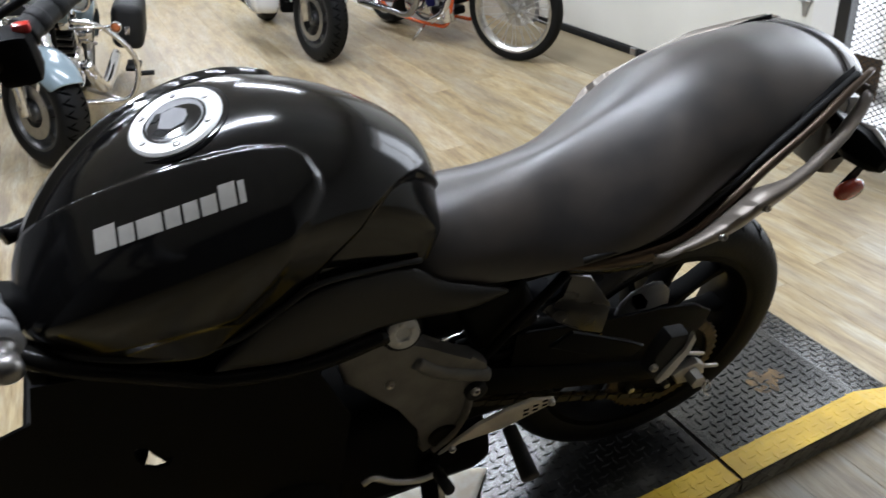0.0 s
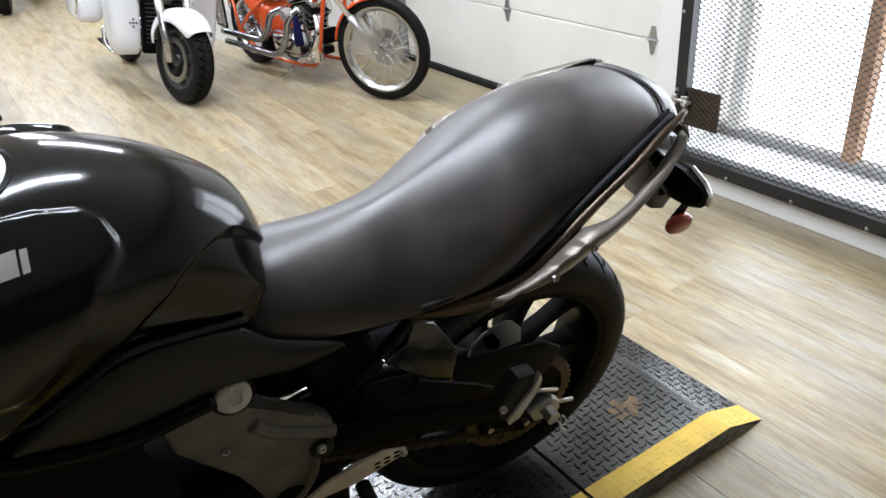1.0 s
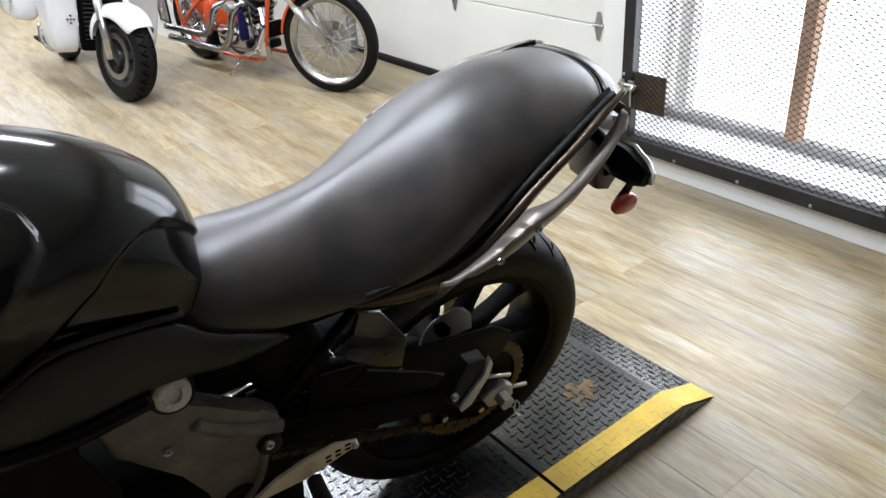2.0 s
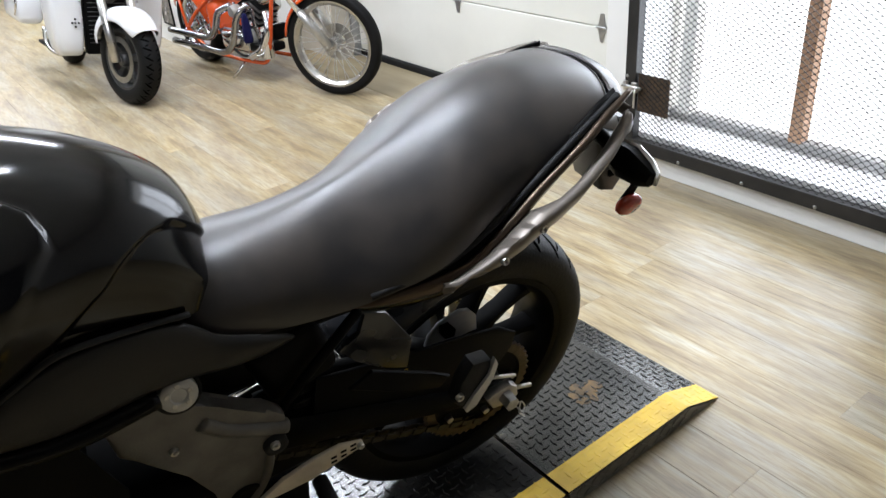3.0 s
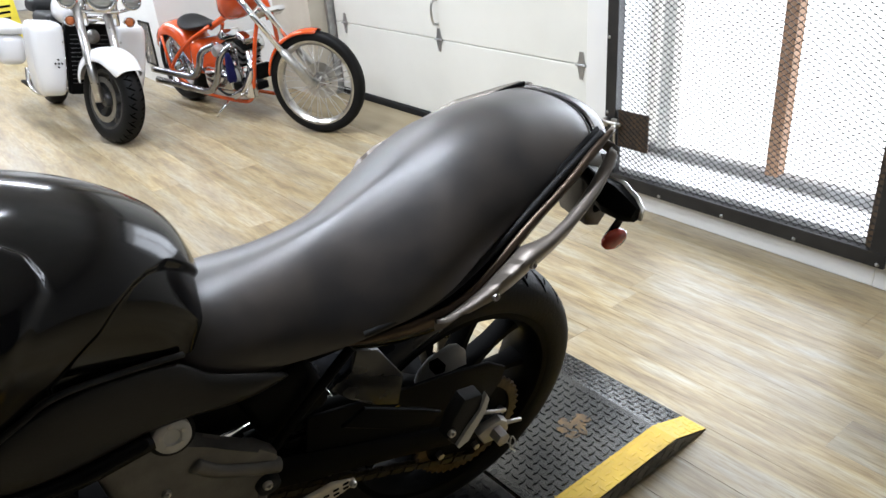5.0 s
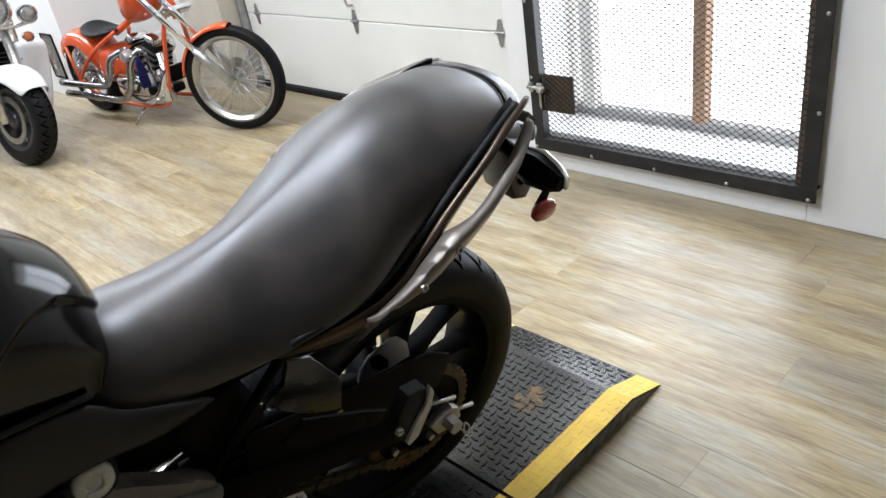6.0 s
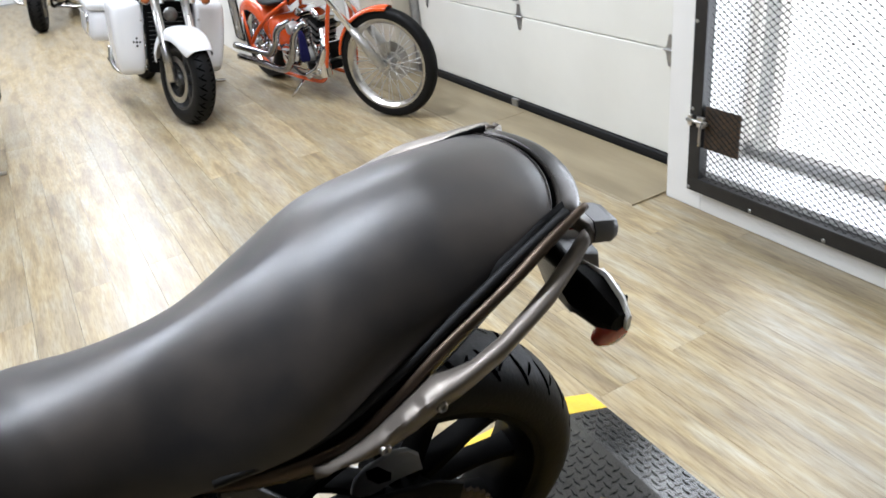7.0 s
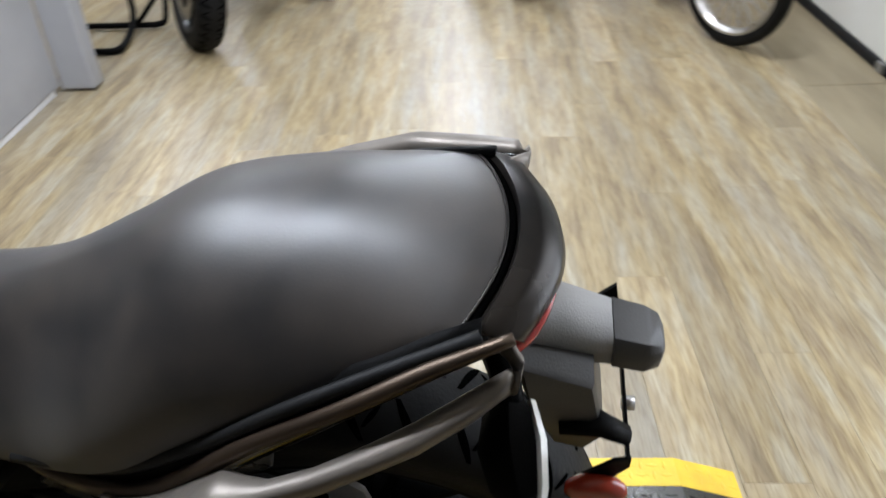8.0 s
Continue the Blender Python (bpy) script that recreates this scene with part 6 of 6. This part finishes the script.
    part("oil_line", tube(bmesh.new(), curve([(0.58, 0.11, 0.19), (0.66, 0.14, 0.17), (0.80, 0.13, 0.15), (0.95, 0.12, 0.20), (1.08, 0.10, 0.28)]), 0.008, 8), RUBBER, b)
    part("regulator", box(bmesh.new(), (0.535, 0.0, 0.30), (0.035, 0.10, 0.09), 0.008), BLACKMETAL, b, angle=40)
    # seat pan, oil bag, pipes
    secs = []
    for x, hw, z0, z1 in ((0.98, 0.05, 0.535, 0.56), (1.06, 0.10, 0.515, 0.56), (1.18, 0.125, 0.49, 0.545), (1.28, 0.12, 0.50, 0.585), (1.32, 0.07, 0.54, 0.60)):
        secs.append([Vector((x, hw * math.cos(a), (z0 + z1) / 2 + (z1 - z0) / 2 * math.sin(a))) for a in (2 * math.pi * k / 16 for k in range(16))])
    part("seat", loft(bmesh.new(), secs), RUBBER, b, "black leather saddle", sub=1)
    part("oil_bag", box(bmesh.new(), (1.13, 0, 0.34), (0.13, 0.24, 0.22), 0.05, seg=3), ORANGE, b, angle=50)
    part("transmission", box(bmesh.new(), (0.98, 0.0, 0.22), (0.20, 0.20, 0.16), 0.03), CHROME, b, angle=45)
    for dz, pts in ((0.0, [(0.66, 0.10, 0.46), (0.72, 0.16, 0.40), (0.80, 0.175, 0.24), (0.92, 0.18, 0.165), (1.20, 0.185, 0.165), (1.55, 0.19, 0.165)]), (0.0, [(0.88, 0.10, 0.44), (0.94, 0.16, 0.40), (0.98, 0.175, 0.31), (1.06, 0.18, 0.245), (1.20, 0.185, 0.235), (1.58, 0.19, 0.235)])):
        part("exhaust_pipe", tube(bmesh.new(), curve(pts), 0.022, 14), DARKCHROME, b, "chrome drag pipe")
    part("down_pipe", tube(bmesh.new(), curve([(0.56, 0.06, 0.42), (0.50, 0.10, 0.34), (0.55, 0.13, 0.22), (0.66, 0.15, 0.16)]), 0.024, 12), CHROME, b)
    bm = bmesh.new()
    lathe(bm, [(0.01, -0.05), (0.042, -0.045), (0.045, 0.045), (0.01, 0.05)], (0, 0, 0), 20)
    f = part("oil_filter", bm, CHROME, b, angle=45)
    f.matrix_basis = pose(0.545, 0.10, 0.205, 90, 0, 0)
    part("mount_block", box(bmesh.new(), (0.60, 0.06, 0.215), (0.16, 0.16, 0.05), 0.012), BLACKMETAL, b, angle=40)
    secs = []
    for z, hw, hx in ((0.43, 0.012, 0.012), (0.40, 0.030, 0.022), (0.33, 0.042, 0.028), (0.27, 0.050, 0.030), (0.255, 0.040, 0.02)):
        secs.append([Vector((0.63 + hx * math.cos(a) + 0.006 * math.sin(3 * a), 0.165 + hw * math.sin(a) * 0.6, z)) for a in (2 * math.pi * k / 14 for k in range(14))])
    part("blue_bag", loft(bmesh.new(), secs), BLUECLOTH, b, "small dark blue cloth bag")
    part("kick_lever", tube(bmesh.new(), curve([(0.56, 0.11, 0.16), (0.52, 0.18, 0.20), (0.46, 0.22, 0.21)]), 0.009, 8), CHROME, b)
    rw = axle_part("rear_wheel", b, (1.44, 0.262), 0.11)
    build_wheel(rw, (1.44, 0.262), 0.262, 0.085, 0.185, CHROME, hub_r=0.05)
    mudguard("rear_mudguard", b, 0.290, 0.115, 25, 175, ORANGE, "orange rear mudguard", 0.09, c=(1.44, 0.262))
    part("side_stand", tube(bmesh.new(), [(0.80, 0.12, 0.10), (0.84, 0.20, 0.012)], 0.009, 8), CHROME, b)
    return b


def build_dark(name, m, label, paint, steer=30):
    b = thing(name, m, label, "motorcycle")
    wh = steered_wheel(b, steer, 0.268, 0.080, 0.180, DARKRIM, hub_r=0.05, label="front wheel with a cast rim")
    for s in (-1, 1):
        bm = bmesh.new()
        lathe(bm, [(0.07, s * 0.060), (0.125, s * 0.060), (0.125, s * 0.065), (0.07, s * 0.065)], (0, 0, 0), 36, closed=True)
        part("brake_disc", bm, STEEL, wh, angle=30)
        part("fork_leg", tube(bmesh.new(), [(-0.01, s * 0.095, -0.01), (0.05, s * 0.095, 0.16), (0.22, s * 0.095, 0.62)], [0.027, 0.027, 0.024], 14), CHROME, wh, "chrome fork leg")
        bm = bmesh.new()
        box(bm, (0.05, s * 0.078, 0.07), (0.05, 0.035, 0.10), 0.01)
        part("caliper", bm, ALU, wh, angle=40)
    mudguard("front_mudguard", wh, 0.302, 0.098, 26, 142, paint, "glossy front mudguard", 0.085)
    lamp_pod("headlamp", b, (0.10, 0.0, 0.79), 0.085, 0.14, "chrome headlamp with clear lens")
    for s in (-1, 1):
        lamp_pod("spot_lamp", b, (0.13, s * 0.165, 0.755), 0.048, 0.09, "chrome spot lamp")
        lamp_pod("turn_signal", b, (0.34, s * 0.30, 0.600), 0.026, 0.05, "turn signal with amber lens", AMBER)
        part("signal_stalk", tube(bmesh.new(), [(0.24, s * 0.10, 0.60), (0.35, s * 0.29, 0.60)], 0.008, 8), CHROME, b)
        part("engine_guard", tube(bmesh.new(), curve([(0.40, s * 0.08, 0.60), (0.43, s * 0.22, 0.575), (0.46, s * 0.35, 0.46), (0.47, s * 0.385, 0.34), (0.46, s * 0.34, 0.205), (0.44, s * 0.20, 0.18), (0.43, s * 0.06, 0.18)]), 0.014, 12), CHROME, b, "chrome engine guard")
        part("highway_peg", tube(bmesh.new(), [(0.62, s * 0.36, 0.29), (0.63, s * 0.46, 0.30)], 0.014, 10), RUBBER, b)
        part("floorboard", box(bmesh.new(), (0.86, s * 0.34, 0.27), (0.20, 0.08, 0.018), 0.006), BLACKMETAL, b, angle=40)
        bag = part("saddlebag", box(bmesh.new(), (1.30, s * 0.30, 0.43), (0.44, 0.18, 0.26), 0.05, seg=3), RUBBER, b, "black leather saddlebag", angle=50)
        part("bag_buckle", box(bmesh.new(), (1.07, s * 0.30, 0.42), (0.01, 0.03, 0.05), 0.003), CHROME, bag, angle=40)
        part("handlebar", tube(bmesh.new(), curve([(0.24, s * 0.03, 0.90), (0.28, s * 0.16, 0.96), (0.38, s * 0.30, 0.95), (0.48, s * 0.36, 0.92)]), 0.011, 10), CHROME, b)
    secs = []
    for x, hw, z0, z1 in ((0.36, 0.06, 0.70, 0.78), (0.46, 0.13, 0.62, 0.84), (0.60, 0.15, 0.60, 0.84), (0.78, 0.11, 0.60, 0.77), (0.90, 0.06, 0.58, 0.68)):
        secs.append([Vector((x, hw * math.cos(a), (z0 + z1) / 2 + (z1 - z0) / 2 * math.sin(a))) for a in (2 * math.pi * k / 16 for k in range(16))])
    part("fuel_tank", loft(bmesh.new(), secs), paint, b, "glossy teardrop fuel tank", sub=1)
    vtwin(b, 0.64, 0.31, 1.0)
    part("frame", tube(bmesh.new(), curve([(0.27, 0, 0.78), (0.36, 0, 0.55), (0.44, 0, 0.25), (0.60, 0, 0.15), (1.1, 0, 0.17)]), 0.022, 12), BLACKMETAL, b)
    part("seat", box(bmesh.new(), (1.02, 0, 0.60), (0.42, 0.26, 0.09), 0.04, seg=3), RUBBER, b, "black leather seat", angle=50)
    part("exhaust_pipe", tube(bmesh.new(), curve([(0.55, -0.12, 0.35), (0.62, -0.18, 0.22), (0.80, -0.2, 0.18), (1.45, -0.2, 0.18)]), 0.034, 14), CHROME, b)
    rw = axle_part("rear_wheel", b, (1.34, 0.268), 0.10)
    build_wheel(rw, (1.34, 0.268), 0.268, 0.075, 0.175, ALU)
    mudguard("rear_mudguard", b, 0.31, 0.11, -5, 150, paint, "glossy rear mudguard", 0.10, c=(1.34, 0.268))
    part("side_stand", tube(bmesh.new(), [(0.70, -0.10, 0.17), (0.74, -0.28, 0.10), (0.76, -0.47, 0.11)], [0.012, 0.011, 0.014], 8), STEEL, b, "steel side stand")
    return b


# ---- loose things ----
def build_cabinet():
    c = thing("tool_cabinet", pose(-2.62, 2.28, 0), "light grey metal cabinet standing on the floor", "cabinet")
    part("body", box(bmesh.new(), (0, 0, 0.50), (0.62, 0.60, 0.94), 0.008), LIGHTGREY, c, smooth=False)
    part("plinth", box(bmesh.new(), (0.0, -0.02, 0.015), (0.60, 0.56, 0.03), 0.002), WHITEPAINT, c, smooth=False)
    ob = part("side_panel", box(bmesh.new(), (0.385, 0.352, 0.40), (0.15, 0.10, 0.78), 0.012), LIGHTGREY, c, smooth=False)
    part("drawer_pull", box(bmesh.new(), (0.318, 0.10, 0.52), (0.012, 0.10, 0.03), 0.004), BLACKPLASTIC, c, angle=40)


def build_paddock_stand():
    t = thing("paddock_stand", pose(-2.20, 3.08, 0), "black tubular paddock stand on the floor", "stand")
    part("base_tube", tube(bmesh.new(), curve([(-0.36, 0.30, 0.022), (-0.05, 0.30, 0.022), (0.05, 0.31, 0.022), (0.09, 0.33, 0.05), (0.09, 0.42, 0.20)]), 0.016, 12), BLACKMETAL, t)
    part("side_loop", tube(bmesh.new(), curve([(-0.14, -0.06, 0.018), (-0.05, -0.06, 0.018), (-0.02, -0.02, 0.022), (-0.04, 0.15, 0.03), (-0.06, 0.30, 0.10), (-0.10, 0.36, 0.30)]), 0.016, 12), BLACKMETAL, t)
    part("brace", tube(bmesh.new(), [(-0.05, 0.28, 0.03), (0.09, 0.42, 0.20)], 0.013, 10), BLACKMETAL, t)


def build_sign():
    t = thing("floor_sign", pose(0.15, 8.7, 0), "yellow folding floor sign", "sign")
    for s in (-1, 1):
        p = part("panel", box(bmesh.new(), (0, 0, 0.23), (0.25, 0.012, 0.46), 0.005), YELLOWPLASTIC, t, angle=40)
        p.matrix_basis = pose(0, s * 0.08, 0, s * 10, 0, 0)
        bm = bmesh.new()
        for k in range(3):
            box(bm, (0, -s * 0.0 + (-0.0075), 0.34 - 0.06 * k), (0.15 - 0.03 * k, 0.002, 0.025))
        part("printed_bar", bm, BLACKMETAL, p, smooth=False)


def build_board():
    """Framed dark picture on the white block, and a pale sheet added for the bright patch on the platform."""
    t = thing("framed_board", pose(0.466, 5.165, 0.30, 0, 0, 0), "dark framed picture on the white wall", "picture")
    part("picture", box(bmesh.new(), (0, 0, 0), (0.008, 0.20, 0.30)), PICTURE, t, smooth=False)
    for c, s in (((0, 0.105, 0), (0.016, 0.012, 0.324)), ((0, -0.105, 0), (0.016, 0.012, 0.324)), ((0, 0, 0.156), (0.016, 0.198, 0.012)), ((0, 0, -0.156), (0.016, 0.198, 0.012))):
        part("frame_strip", box(bmesh.new(), c, s, 0.002), BLACKPLASTIC, t, smooth=False)
    # crumpled sheet added to stand for a bright white patch
    bm = bmesh.new()
    rng = random.Random(3)
    rows = []
    ca, cb, cc, cd = Vector((-1.25, 0.34, 0)), Vector((-1.095, 0.372, 0)), Vector((-1.002, 0.292, 0)), Vector((-1.13, 0.16, 0))
    for i in range(13):
        row = []
        for j in range(13):
            p = ca.lerp(cb, i / 12).lerp(cd.lerp(cc, i / 12), j / 12)
            row.append((p.x + rng.uniform(-1, 1) * 0.002, p.y + rng.uniform(-1, 1) * 0.002, 0.0545 + rng.random() * 0.003 + 0.005 * abs(math.sin(i * 0.9 + j * 0.6))))
        rows.append(row)
    patch(bm, rows)
    ob = tagged(part("pale_sheet", bm, PALESHEET, None), "crumpled white sheet with brown spots, added for a bright patch on the platform", "paper towel")
    md = ob.modifiers.new("thick", "SOLIDIFY")
    md.thickness = 0.0015


# ---- build ----
build_room()
build_garage_door()
build_threshold()
build_window()
build_gate()
build_platform()
build_bike()
build_white()
build_orange()
build_dark("cruiser_motorcycle", pose(-1.87, 3.12, 0, 0, 0, 81) @ pose(0, 0, 0, 13, 0, 0), "cruiser with chrome guard and blue-grey front mudguard", BLUEGREY, 41)
build_dark("cruiser_motorcycle", pose(-0.75, 8.35, 0, 0, 0, 70) @ pose(0, 0, 0, 10, 0, 0), "black cruiser parked at the far end of the showroom", TANKBLACK, 10)
build_dark("cruiser_motorcycle", pose(-2.2, 8.9, 0, 0, 0, 80) @ pose(0, 0, 0, 10, 0, 0), "black cruiser parked at the far end of the showroom", TANKBLACK, 10)
build_cabinet()
build_paddock_stand()
build_sign()
build_board()


def build_lamps():
    """Strip lamps over the near bay and wider lamp panels down the showroom."""
    strips = [(-1.15, 0.40, 90), (-2.05, 1.0, 0), (-0.2, 2.6, 90)]
    panels = [(-0.6, 4.6, 0), (-0.6, 6.2, 0), (-0.6, 7.8, 0), (-0.6, 9.4, 0), (-3.1, 4.9, 0), (-3.1, 7.2, 0)]
    for x, y, turn in strips:
        lamp = thing("ceiling_lamp", pose(x, y, H, 0, 0, turn), "white strip ceiling lamp with a glowing tube", "lamp", "strip ceiling lamps")
        part("housing", box(bmesh.new(), (0, 0, -0.03), (0.16, 1.22, 0.06), 0.008), CEIL, lamp, smooth=False)
        part("tube", tube(bmesh.new(), [(0, -0.58, -0.075), (0, 0.58, -0.075)], 0.013, 12), LAMPGLOW, lamp)
        area("lamp_light", pose(x, y, H - 0.10, 0, 0, turn), 0.08, 1.16, LAMP_W * 1.1, (0.92, 1.0, 1.15))
    for x, y, turn in panels:
        lamp = thing("ceiling_lamp", pose(x, y, H, 0, 0, turn), "white ceiling lamp panel with a glowing diffuser", "lamp", "ceiling lamp panels")
        part("frame", box(bmesh.new(), (0, 0, -0.02), (0.62, 1.22, 0.04), 0.006), CEIL, lamp, smooth=False)
        part("diffuser", box(bmesh.new(), (0, 0, -0.043), (0.56, 1.16, 0.006)), PANELGLOW, lamp, smooth=False)
        area("lamp_light", pose(x, y, H - 0.06, 0, 0, turn), 0.56, 1.16, LAMP_W, (0.92, 1.0, 1.15))


LAMP_W = 45
build_lamps()


# skylight that comes in through the frosted window
area("window_light", pose(1.19, 0.572, 1.2, 0, 90, 0), 2.0, 1.0, 32, (0.86, 0.95, 1.1))


def build_planks():
    """Vinyl planks along y, ends staggered; the near ones each a part of the floor."""
    floor = thing("floor", pose(0, 0, 0), "straw and grey wood-look vinyl plank floor", "floor", kind="structure")
    pw, pl, gap = 0.142, 1.14, 0.0007
    meshes = {}
    rest = bmesh.new()
    rng = random.Random(4)
    x = -5.1
    count = 0
    while x < 1.22:
        y = -3.0 - rng.random() * pl
        while y < 11.0:
            ya, yb = max(y, -3.0), min(y + pl, 11.0)
            near = x > -2.7 and ya < 4.6 and yb > -0.4
            if yb - ya > 0.01:
                key = round(yb - ya, 3)
                if near and count < 300:
                    if key not in meshes:
                        bm = bmesh.new()
                        box(bm, (0, 0, -0.004), (pw - gap, key - gap * 0.4, 0.008), 0.0004, seg=1)
                        me = bpy.data.meshes.new("plank")
                        bm.to_mesh(me)
                        bm.free()
                        me.materials.append(PLANK)
                        meshes[key] = me
                    ob = new("plank", meshes[key])
                    ob.parent = floor
                    ob.location = (x + pw / 2, (ya + yb) / 2, 0)
                    count += 1
                else:
                    box(rest, (x + pw / 2, (ya + yb) / 2, -0.004), (pw - gap, yb - ya - gap, 0.008))
            y += pl
        x += pw
    tagged(part("far_planks", rest, PLANK, floor, smooth=False), kind="stuff")


build_planks()
